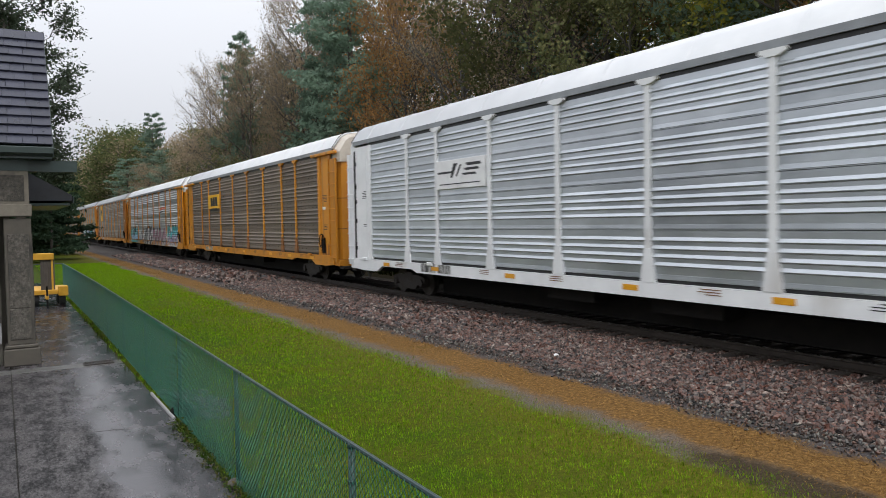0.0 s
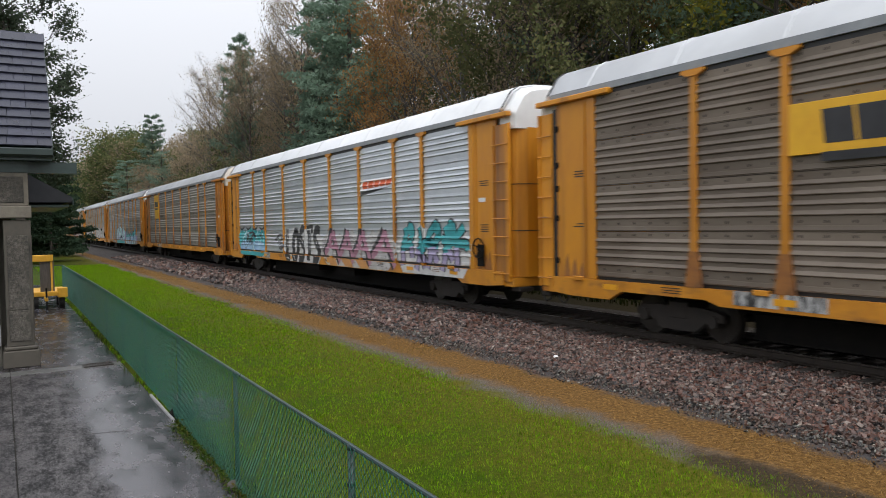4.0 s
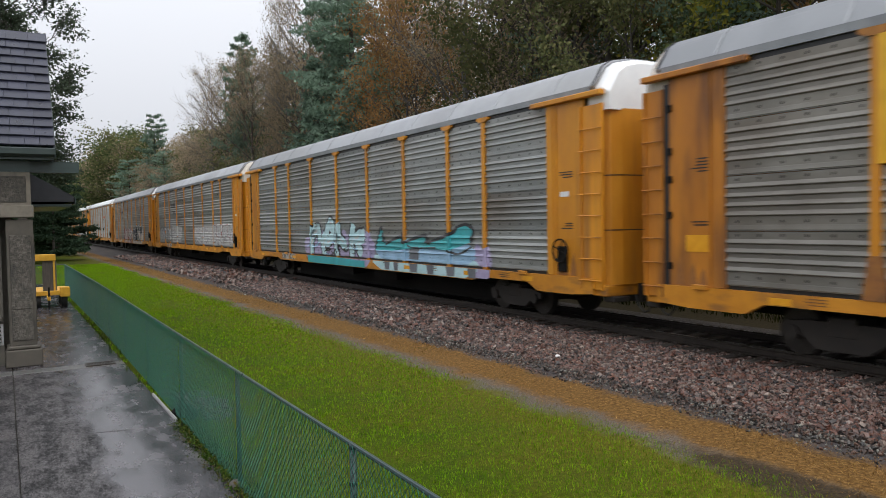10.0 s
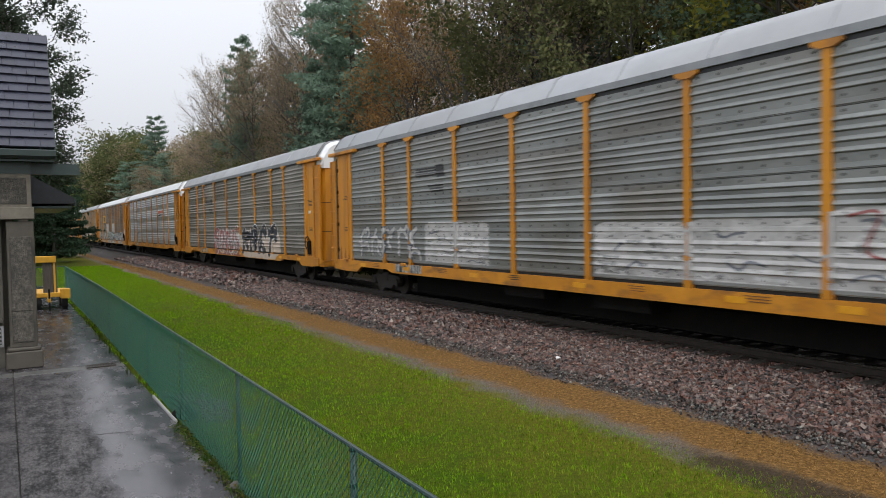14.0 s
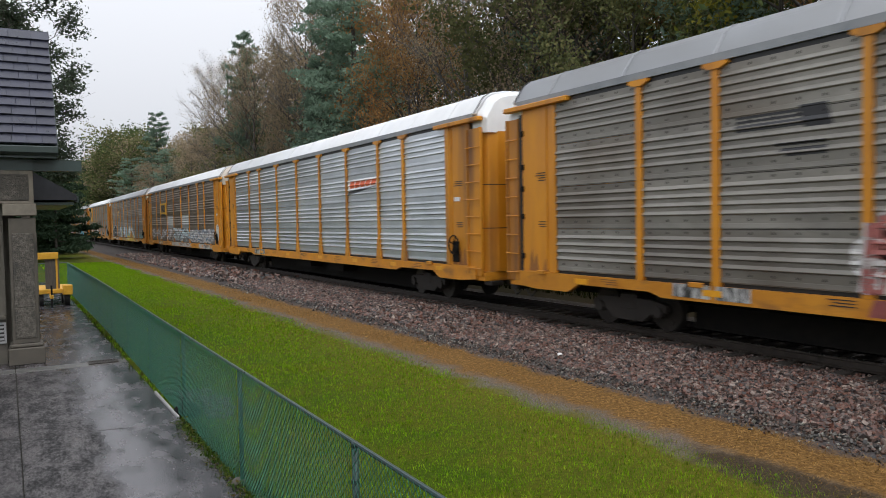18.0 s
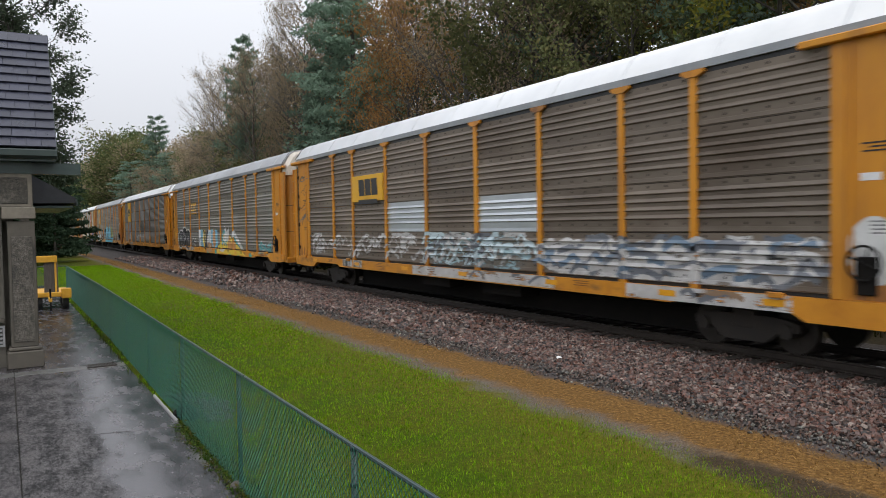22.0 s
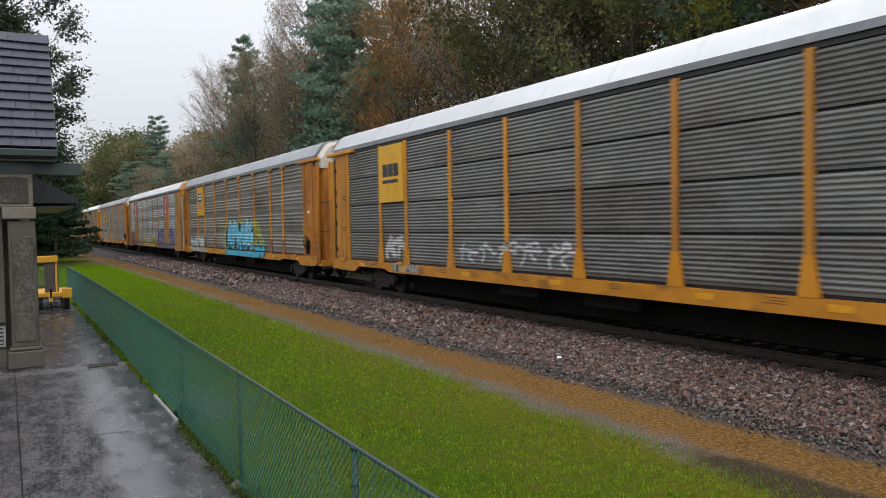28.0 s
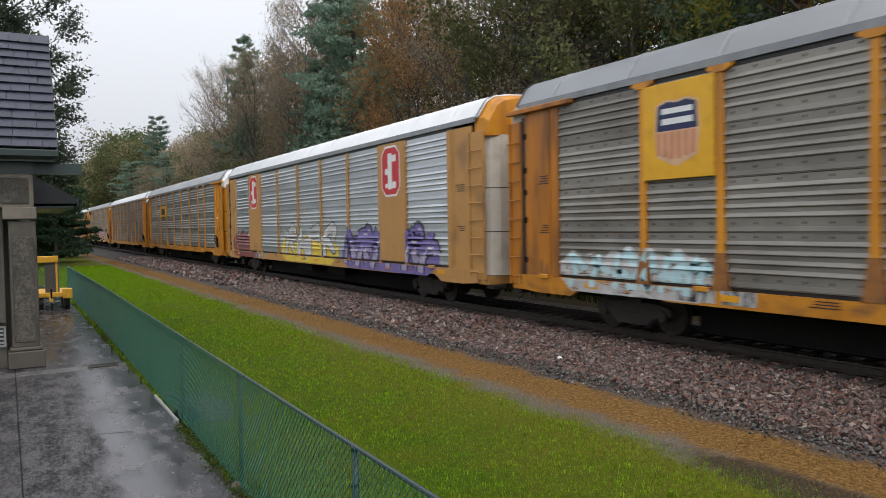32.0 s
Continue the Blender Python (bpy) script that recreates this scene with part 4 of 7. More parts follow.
MODELS = {
    "green": [broadleaf(11, 20, 5.5, 0.25, 12000, 0.165, LEAF_GREEN), broadleaf(12, 18, 5.0, 0.2, 12000, 0.165, LEAF_GREEN)],
    "olive": [broadleaf(21, 19, 5.0, 0.2, 11500, 0.155, LEAF_OLIVE), broadleaf(22, 17, 5.2, 0.25, 11500, 0.155, LEAF_OLIVE)],
    "yellow": [broadleaf(31, 16, 4.6, 0.15, 14000, 0.13, LEAF_YELLOW)],
    "orange": [broadleaf(41, 18, 5.0, 0.2, 13000, 0.115, LEAF_ORANGE, twiggy=1.3), broadleaf(42, 16, 4.4, 0.2, 12000, 0.11, LEAF_ORANGE, twiggy=1.3)],
    "brown": [broadleaf(51, 18, 4.6, 0.25, 17000, 0.085, LEAF_BROWN, twiggy=1.5), broadleaf(52, 17, 4.8, 0.2, 16000, 0.085, LEAF_BROWN, twiggy=1.5)],
    "bare": [broadleaf(61, 19, 4.8, 0.25, 4200, 0.075, LEAF_BROWN, PALE_BARK, twiggy=1.9), broadleaf(62, 18, 4.4, 0.2, 4200, 0.075, LEAF_BROWN, BARK, twiggy=1.9)],
    "pine": [conifer(71, 22, 4.8, 0.12, 18000, 0.13, LEAF_PINE, ragged=0.5), conifer(72, 20, 4.6, 0.10, 17000, 0.13, LEAF_PINE, ragged=0.5)],
    "oak": [broadleaf(91, 27, 3.5, 0.20, 40000, 0.135, LEAF_OAK, twiggy=2.6, spread=0.40)],
    "thin_green": [broadleaf(13, 18, 5.2, 0.12, 5200, 0.22, LEAF_GREEN, twiggy=0.8, spread=0.75)],
    "thin_olive": [broadleaf(23, 18, 5.2, 0.12, 5200, 0.22, LEAF_OLIVE, twiggy=0.8, spread=0.75)],
    "thin_brown": [broadleaf(53, 18, 5.0, 0.12, 5000, 0.19, LEAF_BROWN, twiggy=1.0, spread=0.75)],
    "shade": [conifer(81, 11, 3.4, 0.06, 9000, 0.16, LEAF_SHADE, droop=0.35)],
}
HEIGHTS = {"green": (20, 18), "olive": (19, 17), "yellow": (16,), "orange": (18, 16), "brown": (18, 17), "bare": (19, 18), "pine": (22, 20), "shade": (11,), "oak": (27,), "thin_green": (18,), "thin_olive": (18,), "thin_brown": (18,)}


def plant(kind, x, y, height, turn=0.0, which=0, wide=1.0):
    models = MODELS[kind]
    which %= len(models)
    trunk, crown = models[which]
    s = height / HEIGHTS[kind][which]
    t = thing("tree", *WORDS[kind], group="trees of the wooded bank")
    t.matrix_basis = pose(x, y, ground_z(x, y) - 0.15, 0, 0, turn) @ Matrix.Diagonal((s * wide, s * wide, s, 1))
    part("trunk", trunk, None, t)
    if crown:
        part("crown", crown, None, t)
    return t


# the wood behind the track: the trees that stand out, then the rows that fill between them
NAMED = [
    # kind, x, y, height, turn, model, width
    ("pine", 21.5, 49.0, 22.0, 0, 0, 1.05), ("pine", 20.8, 53.5, 14.5, 150, 0, 1.1), ("pine", 22.8, 54.0, 22.5, 90, 1, 0.9), ("pine", 21.3, 46.0, 12.5, 40, 1, 0.95), ("orange", 21.5, 39.8, 15.5, 20, 0, 0.72), ("orange", 22.5, 42.0, 16.5, 200, 1, 0.75),
    ("bare", 22.5, 35.5, 21.0, 0, 0, 0.7), ("brown", 23.0, 32.5, 20.0, 100, 1, 0.7), ("pine", 25.0, 30.0, 19.0, 0, 0, 0.9), ("olive", 22.5, 29.0, 17.0, 0, 0, 0.9), ("brown", 22.0, 26.5, 18.0, 0, 1, 0.8), ("olive", 23.0, 24.5, 17.0, 90, 1, 0.9),
    ("olive", 21.0, 21.0, 12.5, 0, 0, 0.9), ("pine", 23.5, 20.0, 18.0, 0, 0, 0.9), ("orange", 27.0, 21.5, 18.0, 0, 0, 0.8), ("yellow", 22.5, 16.5, 15.0, 50, 0, 0.8), ("green", 22.5, 14.0, 17.0, 60, 1, 0.9), ("orange", 26.0, 15.5, 18.0, 0, 1, 0.8),
    ("brown", 21.5, 73.0, 18.5, 10, 0, 0.75), ("brown", 23.5, 86.0, 19.0, 130, 1, 0.85), ("pine", 22.5, 80.0, 22.5, 0, 1, 0.75), ("bare", 23.0, 96.0, 21.5, 40, 0, 0.62), ("bare", 23.5, 90.0, 21.0, 140, 1, 0.7), ("brown", 22.5, 63.0, 20.5, 80, 1, 0.62), ("bare", 24.0, 64.0, 23.5, 10, 0, 0.7), ("brown", 24.0, 70.0, 19.5, 10, 0, 0.62),
    ("brown", 22.5, 107.0, 14.0, 10, 0, 1.0), ("pine", 21.0, 118.0, 14.0, 10, 0, 1.2), ("brown", 20.5, 126.0, 12.0, 10, 0, 1.2), ("pine", 22.0, 131.0, 21.0, 60, 1, 0.8), ("pine", 20.0, 146.0, 15.0, 60, 1, 1.5),
]
for row in NAMED:
    plant(*row)
rng_w = random.Random(17)
for yy in range(9, 150, 6):     # low growth along the edge of the wood
    plant(rng_w.choice(["thin_green", "thin_olive", "thin_brown"]), rng_w.uniform(19.5, 21.5), yy + rng_w.uniform(-2, 2), rng_w.uniform(5.5, 8.5), rng_w.uniform(0, 360), 0, 1.25)
for yy in range(12, 175, 8):
    for rank, xx in enumerate((28.0, 35.0, 44.0)):
        if rank == 2 and yy < 24:
            continue
        k = rng_w.choice(["thin_green", "thin_olive", "thin_green", "thin_brown", "bare"] if yy < 60 else ["thin_green", "thin_olive", "thin_brown", "thin_brown"])
        plant(k, xx + rng_w.uniform(-2.5, 2.5), yy + rng_w.uniform(-3, 3), rng_w.uniform(13, 17) - rank * 1.0, rng_w.uniform(0, 360), 0, rng_w.uniform(1.0, 1.25))
# the far end of the wood, where the track runs out of sight
for i in range(34):
    yy = 168 + 4.5 * i
    plant(rng_w.choice(["thin_green", "thin_olive", "thin_green", "thin_brown", "thin_green"]), 18.5 + rng_w.uniform(0, 14), yy, rng_w.uniform(17, 23), rng_w.uniform(0, 360), 0, 1.15)
for i in range(16):
    plant(rng_w.choice(["thin_green", "thin_olive", "thin_green"]), rng_w.uniform(-14, 6), 150 + 12 * i, rng_w.uniform(14, 19), rng_w.uniform(0, 360), 0, 1.1)
# by the platform's far end
for row in (("oak", 1.3, 62.0, 27.0, 0, 0, 1.0), ("oak", -2.9, 70.0, 23.0, 70, 0, 1.0), ("shade", 3.6, 72.0, 9.5, 0, 0, 1.0), ("shade", 1.2, 66.0, 8.5, 100, 0, 1.0), ("shade", 4.6, 84.0, 10.5, 200, 0, 1.0),
            ("shade", -2.0, 75.0, 10.0, 20, 0, 1.1), ("olive", -3.5, 84.0, 13.0, 20, 0, 1.1), ("shade", 4.0, 100.0, 12.0, 60, 0, 1.1)):
    plant(*row)

# ---- the train: enclosed auto carriers on two trucks each ----
# A car's own space: x across (the side that faces the platform is -x), y along the track, z up from the rail.
POSTS = [-9.11, -7.17, -4.32, -1.44, 1.44, 4.32, 7.17, 9.11]
EDGE = 11.86                 # inner edge of the end panels
Z_SILL, Z_EAVE = 1.19, 5.2   # foot and head of the side screens
TIERS = 4
TIER = (Z_EAVE - Z_SILL) / TIERS
BAYS = [-EDGE] + POSTS + [EDGE]


def rib_profile(fine=False):
    """Depth (outwards) against height over one screen panel."""
    pts = [(0.0, 0.0)]
    if fine:
        for i in range(9):
            z = 0.055 + i * 0.1
            pts += [(0.0, z), (0.022, z + 0.03), (0.022, z + 0.05), (0.0, z + 0.08)]
        pts.append((0.0, TIER - 0.055))
        return pts
    pts += [(0.0, 0.012), (0.012, 0.022), (0.005, 0.098), (0.0, 0.102)]
    for i in range(4):
        z = 0.296 + i * 0.168
        pts += [(0.0, z - 0.040), (0.036, z - 0.022), (0.038, z - 0.010), (0.0, z + 0.054)]
    pts.append((0.0, TIER - 0.014))
    return pts


def depth_at(z, fine=False):
    """How far the screen stands out at height z above the rail."""
    u = (z - Z_SILL) % TIER
    if not Z_SILL < z < Z_EAVE:
        return 0.0
    pr = rib_profile(fine)
    for (d0, z0), (d1, z1) in zip(pr, pr[1:]):
        if z0 <= u <= z1:
            return d0 + (d1 - d0) * (u - z0) / max(1e-6, z1 - z0)
    return 0.0


def screen_mesh(width, material, fine=False):
    pr = rib_profile(fine)
    out = [(-d, z) for d, z in pr]
    outline = out + [(0.03, pr[-1][1]), (0.03, 0.0)]
    bm = extrude_y(outline, -width / 2, width / 2)
    if not fine and material is not SILVER:
        n = max(2, int(width / 0.42))
        for i in range(n):   # dark bolt heads along the flat
            y = -width / 2 + (i + 0.5) * width / n
            for z in (0.165, TIER - 0.08):
                vs = [bm.verts.new(p_) for p_ in ((-0.002, y - 0.022, z - 0.022), (-0.002, y + 0.022, z - 0.022), (-0.002, y + 0.022, z + 0.022), (-0.002, y - 0.022, z + 0.022), (-0.014, y, z))]
                for k in range(4):
                    bm.faces.new((vs[k], vs[(k + 1) % 4], vs[4])).material_index = 1
    me = bm_mesh("screen_panel", bm, material)
    me.materials.append(DARK_STEEL)
    return me


def post_outline(foot=True):
    h = Z_EAVE - Z_SILL
    if foot:
        return [(-0.085, -0.072), (0.085, -0.072), (0.075, h), (-0.075, h)]
    return [(-0.085, -0.072), (0.085, -0.072), (0.08, h), (-0.08, h)]


CACHE = {}


def cached(key, make):
    if key not in CACHE:
        CACHE[key] = make()
    return CACHE[key]


ROOF = [(-1.50, 5.42), (-1.485, 5.445), (-1.22, 5.835), (-1.17, 5.89), (-0.95, 6.02), (-0.5, 6.10), (0, 6.12), (0.5, 6.10), (0.95, 6.02), (1.17, 5.89), (1.22, 5.835), (1.485, 5.445), (1.50, 5.42)]


def roof_bm():
    inner = [(x * 0.97, z - 0.05) for x, z in ROOF]
    bm = extrude_y(ROOF + inner[::-1], -13.55, 13.55)
    return bm


def roof_seams_bm(ys):
    bm = bmesh.new()
    for y in ys:
        outer = [(x * 1.004, z + 0.014) for x, z in ROOF]
        a = [bm.verts.new((x, y - 0.03, z)) for x, z in outer]
        b = [bm.verts.new((x, y + 0.03, z)) for x, z in outer]
        a0 = [bm.verts.new((x, y - 0.03, z - 0.01)) for x, z in ROOF]
        b0 = [bm.verts.new((x, y + 0.03, z - 0.01)) for x, z in ROOF]
        for i in range(len(ROOF) - 1):
            bm.faces.new((a[i], a[i + 1], b[i + 1], b[i]))
            bm.faces.new((a0[i], a0[i + 1], a[i + 1], a[i]))
            bm.faces.new((b[i], b[i + 1], b0[i + 1], b0[i]))
    return bm


def end_door_bm(sign):
    """One end: doors that bulge towards the coupling, rounded at the corners."""
    prof = [(-1.42, 13.4), (-1.38, 13.64), (-1.26, 13.82), (-1.0, 13.92), (0, 13.97), (1.0, 13.92), (1.26, 13.82), (1.38, 13.64), (1.42, 13.4)]
    bm = bmesh.new()
    lo = [bm.verts.new((x, sign * y, 0.98)) for x, y in prof]
    hi = [bm.verts.new((x, sign * y, 4.9)) for x, y in prof]
    for i in range(len(prof) - 1):
        bm.faces.new((lo[i], lo[i + 1], hi[i + 1], hi[i]))
    bm.faces.new(lo)
    bm.faces.new(hi)
    for x in (-0.02, 0.02):
        box(bm, x - 0.01, x + 0.01, sign * 13.97 - 0.02, sign * 13.97 + 0.02, 1.0, 4.85)
    return bm


def door_seam_bm():
    """A thin dark line that follows the bulge of the end doors."""
    prof = [(-1.43, -13.4), (-1.39, -13.645), (-1.265, -13.828), (-1.0, -13.928), (0, -13.978)]
    bm = bmesh.new()
    a = [bm.verts.new((x, y, -0.012)) for x, y in prof]
    b = [bm.verts.new((x, y, 0.012)) for x, y in prof]
    for i in range(len(prof) - 1):
        bm.faces.new((a[i], a[i + 1], b[i + 1], b[i]))
    return bm


def end_hood_bm(sign):
    """The white hood over the end doors, shaped like the roof's end."""
    shape = [(x * 0.95, z - 0.03) for x, z in ROOF]
    bm = bmesh.new()
    rings = []
    for y, k, zb in ((13.3, 1.0, 4.86), (13.74, 0.99, 4.86), (13.92, 0.95, 4.86)):
        pts = [(-1.42 * k, zb)] + [(x * k, z - (1 - k) * 3.0) for x, z in shape] + [(1.42 * k, zb)]
        rings.append([bm.verts.new((x, sign * y, z)) for x, z in pts])
    n = len(rings[0])
    for a, b in zip(rings, rings[1:]):
        for i in range(n - 1):
            bm.faces.new((a[i], a[i + 1], b[i + 1], b[i]))
        bm.faces.new((a[n - 1], a[0], b[0], b[n - 1]))
    bm.faces.new(rings[-1])
    bm.faces.new(rings[0][::-1])
    return bm


def sill_bm(side):
    x0, x1 = (-1.53, -1.41) if side < 0 else (1.41, 1.53)
    low, high = 0.80, 0.90
    o = [(-13.5, Z_SILL - 0.075), (-13.5, 0.76), (-12.7, 0.70), (-11.45, 0.70), (-11.05, high), (-8.85, high), (-8.5, low), (8.5, low), (8.85, high), (11.05, high), (11.45, 0.70), (12.7, 0.70), (13.5, 0.76), (13.5, Z_SILL - 0.075)]
    return extrude_x(o, x0, x1)


def truck(parent, y, wheels):
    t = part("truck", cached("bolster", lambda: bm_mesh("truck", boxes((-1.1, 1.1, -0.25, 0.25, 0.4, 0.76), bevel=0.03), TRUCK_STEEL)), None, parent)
    t.location = (0, y, 0)

    def frame_bm():
        o = [(-1.12, 0.42), (-1.12, 0.56), (-0.95, 0.62), (-0.6, 0.66), (0.6, 0.66), (0.95, 0.62), (1.12, 0.56), (1.12, 0.42), (0.75, 0.40), (0.45, 0.18), (-0.45, 0.18), (-0.75, 0.40)]
        bm = extrude_x(o, -0.07, 0.07)
        for i in range(-2, 3):
            cyl(bm, (0.0, i * 0.11, 0.2), (0.0, i * 0.11, 0.5), 0.055, n=8)
        for yy in (-0.89, 0.89):
            cyl(bm, (-0.12, yy, 0.42), (0.12, yy, 0.42), 0.13, n=12)
        return bm_mesh("side_frame", bm, TRUCK_STEEL)
    for x in (-1.02, 1.02):
        part("side_frame", cached("side_frame", frame_bm), None, t).location = (x, 0, 0)

    def axle_bm():
        bm = cyl(bmesh.new(), (-1.0, 0, 0), (1.0, 0, 0), 0.08, n=10)
        for sx in (-1, 1):
            cyl(bm, (sx * 0.70, 0, 0), (sx * 0.835, 0, 0), 0.42, n=28)
            cyl(bm, (sx * 0.67, 0, 0), (sx * 0.70, 0, 0), 0.445, n=28)
            cyl(bm, (sx * 0.835, 0, 0), (sx * 0.85, 0, 0), 0.33, 0.33, n=20)
            for k in range(4):
                a = k * math.pi / 2
                cyl(bm, (sx * 0.84, 0.22 * math.cos(a), 0.22 * math.sin(a)), (sx * 0.86, 0.22 * math.cos(a), 0.22 * math.sin(a)), 0.035, n=6)
        return bm_mesh("wheelset", bm, WHEEL_STEEL)
    for yy in (-0.89, 0.89):
        w = part("wheelset", cached("wheelset", axle_bm), None, t)
        w.location = (0, yy, 0.42)
        wheels.append((w, yy))


def panel_writing(bm, x, y0, z0, rng, lines, width, bar_h=0.025, gap=0.06):
    """Rows of small illegible lettering as plain bars."""
    for i in range(lines):
        w = width * rng.uniform(0.6, 1.0)
        box(bm, x - 0.004, x, y0, y0 + w, z0 - i * gap, z0 - i * gap + bar_h)
    return bm


def hose_bm(sy):
    bm = bmesh.new()
    pts = [Vector((-0.55, sy * (13.8 + 0.6 * u), 0.75 - 0.42 * math.sin(math.pi * u * 0.9))) for u in (0, 0.25, 0.5, 0.75, 1.0)]
    for a, b in zip(pts, pts[1:]):
        cyl(bm, a, b, 0.025, n=6)
    return bm


def brake_bm():
    """The hand brake's wheel, its box and chain guide."""
    bm = boxes((-0.07, 0.0, -0.16, 0.16, -0.5, 0.1), bevel=0.02)
    n = 18
    for i in range(n):
        a, b = 2 * math.pi * i / n, 2 * math.pi * (i + 1) / n
        cyl(bm, (-0.12, 0.27 * math.cos(a), 0.27 * math.sin(a)), (-0.12, 0.27 * math.cos(b), 0.27 * math.sin(b)), 0.022, n=6)
    for i in range(4):
        a = i * math.pi / 2 + 0.4
        cyl(bm, (-0.11, 0, 0), (-0.12, 0.26 * math.cos(a), 0.26 * math.sin(a)), 0.016, n=6)
    return bm


def auto_carrier(k, look_):
    """One car with all its parts; look_ names its paint and what is on it."""
    rng = random.Random(100 + k)
    scr, pst, roof_m = look_["screen"], look_["post"], look_["roof"]
    end_m, sill_m, hood_m = look_.get("end", pst), look_.get("sill", SILL_YELLOW if pst is YELLOW else pst), look_.get("hood", WHITE_PAINT)
    fine = look_.get("fine", False)
    door_m = look_.get("door", end_m)
    patches = look_.get("patches", {})
    car = thing("auto_carrier_car", look_["label"], "railway car", "cars of the freight train")
    wheels = []
    # side screens, bay by bay and tier by tier, on the platform side
    for i, (a, b) in enumerate(zip(BAYS, BAYS[1:])):
        for j in range(TIERS):
            m = patches.get((i, j), scr)
            w = round(b - a - 0.02, 3)
            me = cached(("screen", w, m.name, fine), lambda: screen_mesh(w, m, fine))
            part("screen_panel", me, None, car).location = (-SIDE_X + 0.025, (a + b) / 2, Z_SILL + j * TIER)
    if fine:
        # a black sheet stands in for the dark interior behind the slots
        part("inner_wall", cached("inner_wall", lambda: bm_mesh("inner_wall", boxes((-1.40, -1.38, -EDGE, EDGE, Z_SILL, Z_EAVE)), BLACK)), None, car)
    far = cached(("far", scr.name), lambda: bm_mesh("far_wall", extrude_y([(0, 0)] + [(d, j * TIER + z) for j in range(TIERS) for d, z in rib_profile()[1:]] + [(-0.03, Z_EAVE - Z_SILL), (-0.03, 0)], -EDGE, EDGE), scr))
    part("far_wall", far, None, car).location = (SIDE_X - 0.045, 0, Z_SILL)
    foot = look_.get("foot", True)
    cap = cached(("cap", pst.name), lambda: bm_mesh("post_cap", extrude_x([(-0.12, 0), (0.12, 0), (0.27, 0.07), (0.27, 0.13), (-0.27, 0.13), (-0.27, 0.07)], -0.012, 0.08), pst))
    pm = cached(("post", pst.name, foot), lambda: bm_mesh("post", extrude_x(post_outline(foot), 0.0, 0.10), pst))
    for y in POSTS:
        p_ = part("post", pm, None, car)
        p_.location = (-SIDE_X - 0.03, y, Z_SILL)
        if foot:
            ft = cached(("foot", look_.get("foot_mat", pst).name), lambda: bm_mesh("post_foot", extrude_x([(-0.20, -0.07), (0.20, -0.07), (0.10, 0.62), (-0.10, 0.62)], -0.012, 0.05), look_.get("foot_mat", pst)))
            part("post_foot", ft, None, p_).location = (0.0, 0, 0)
        if look_.get("caps", True):
            part("post_cap", cap, None, p_).location = (-0.012, 0, Z_EAVE - Z_SILL - 0.06)
        part("far_post", pm, None, car).matrix_basis = pose(SIDE_X + 0.03, y, Z_SILL, 0, 0, 180)
    # roof, its fascia and seams, hoods
    part("roof", cached(("roof", roof_m.name), lambda: bm_mesh("roof", roof_bm(), roof_m, True)), None, car)
    seam = cached(("seam", roof_m.name), lambda: bm_mesh("roof_seam", roof_seams_bm([0.0]), roof_m))
    for y in (-12.1, -9.6, -7.2, -4.8, -2.4, 0, 2.4, 4.8, 7.2, 9.6, 12.1):
        part("roof_seam", seam, None, car).location = (0, y, 0)
    hoop = cached("hoop", lambda: bm_mesh("roof_end_seal", roof_seams_bm([0.0]), BLACK))
    for y in (-13.5, 13.5):
        part("roof_end_seal", hoop, None, car).location = (0, y, 0)
    for sx in (-1, 1):
        fa = cached(("fascia", sx), lambda: bm_mesh("fascia", boxes((min(sx * 1.44, sx * 1.505), max(sx * 1.44, sx * 1.492), -13.4, 13.4, Z_EAVE + 0.085, 5.43)), FASCIA))
        part("fascia", fa, None, car)
        # black strip painted into the recess below the fascia, for its shade
        sl = cached(("slot", sx), lambda: bm_mesh("eave_slot", boxes((min(sx * 1.40, sx * 1.45), max(sx * 1.40, sx * 1.45), -12.1, 12.1, Z_EAVE - 0.02, Z_EAVE + 0.09)), BLACK))
        part("eave_slot", sl, None, car)
        # black backing gives the slot above the sill its shade
        gp = cached(("gap", sx), lambda: bm_mesh("sill_gap", boxes((min(sx * 1.40, sx * 1.43), max(sx * 1.40, sx * 1.43), -11.9, 11.9, Z_SILL - 0.08, Z_SILL + 0.02)), BLACK))
        part("sill_gap", gp, None, car, "black backing for the shade in the slot over the side sill")
        part("side_sill", cached(("sill", sx, sill_m.name), lambda: bm_mesh("side_sill", sill_bm(sx), sill_m)), None, car)
    for sy in (-1, 1):
        part("end_door", cached(("door", sy, door_m.name), lambda: bm_mesh("end_door", end_door_bm(sy), door_m)), None, car)
        part("end_hood", cached(("hood", sy, hood_m.name), lambda: bm_mesh("end_hood", end_hood_bm(sy), hood_m)), None, car)
        for sx in (-1, 1):
            def side_panel():
                bm = boxes((sx * 1.46 - 0.03, sx * 1.46 + 0.03, min(sy * 12.08, sy * 13.2), max(sy * 12.08, sy * 13.2), Z_SILL - 0.074, Z_EAVE))
                box(bm, sx * 1.47 - 0.05, sx * 1.47 + 0.05, sy * 11.98 - 0.12, sy * 11.98 + 0.12, Z_SILL - 0.073, Z_EAVE, bevel=0.015)
                box(bm, sx * 1.47 - 0.045, sx * 1.47 + 0.045, sy * 12.21 - 0.02, sy * 12.21 + 0.02, Z_SILL, Z_EAVE)
                return bm_mesh("end_panel", bm, end_m)
            part("end_panel", cached(("endp", sx, sy, end_m.name), side_panel), None, car)

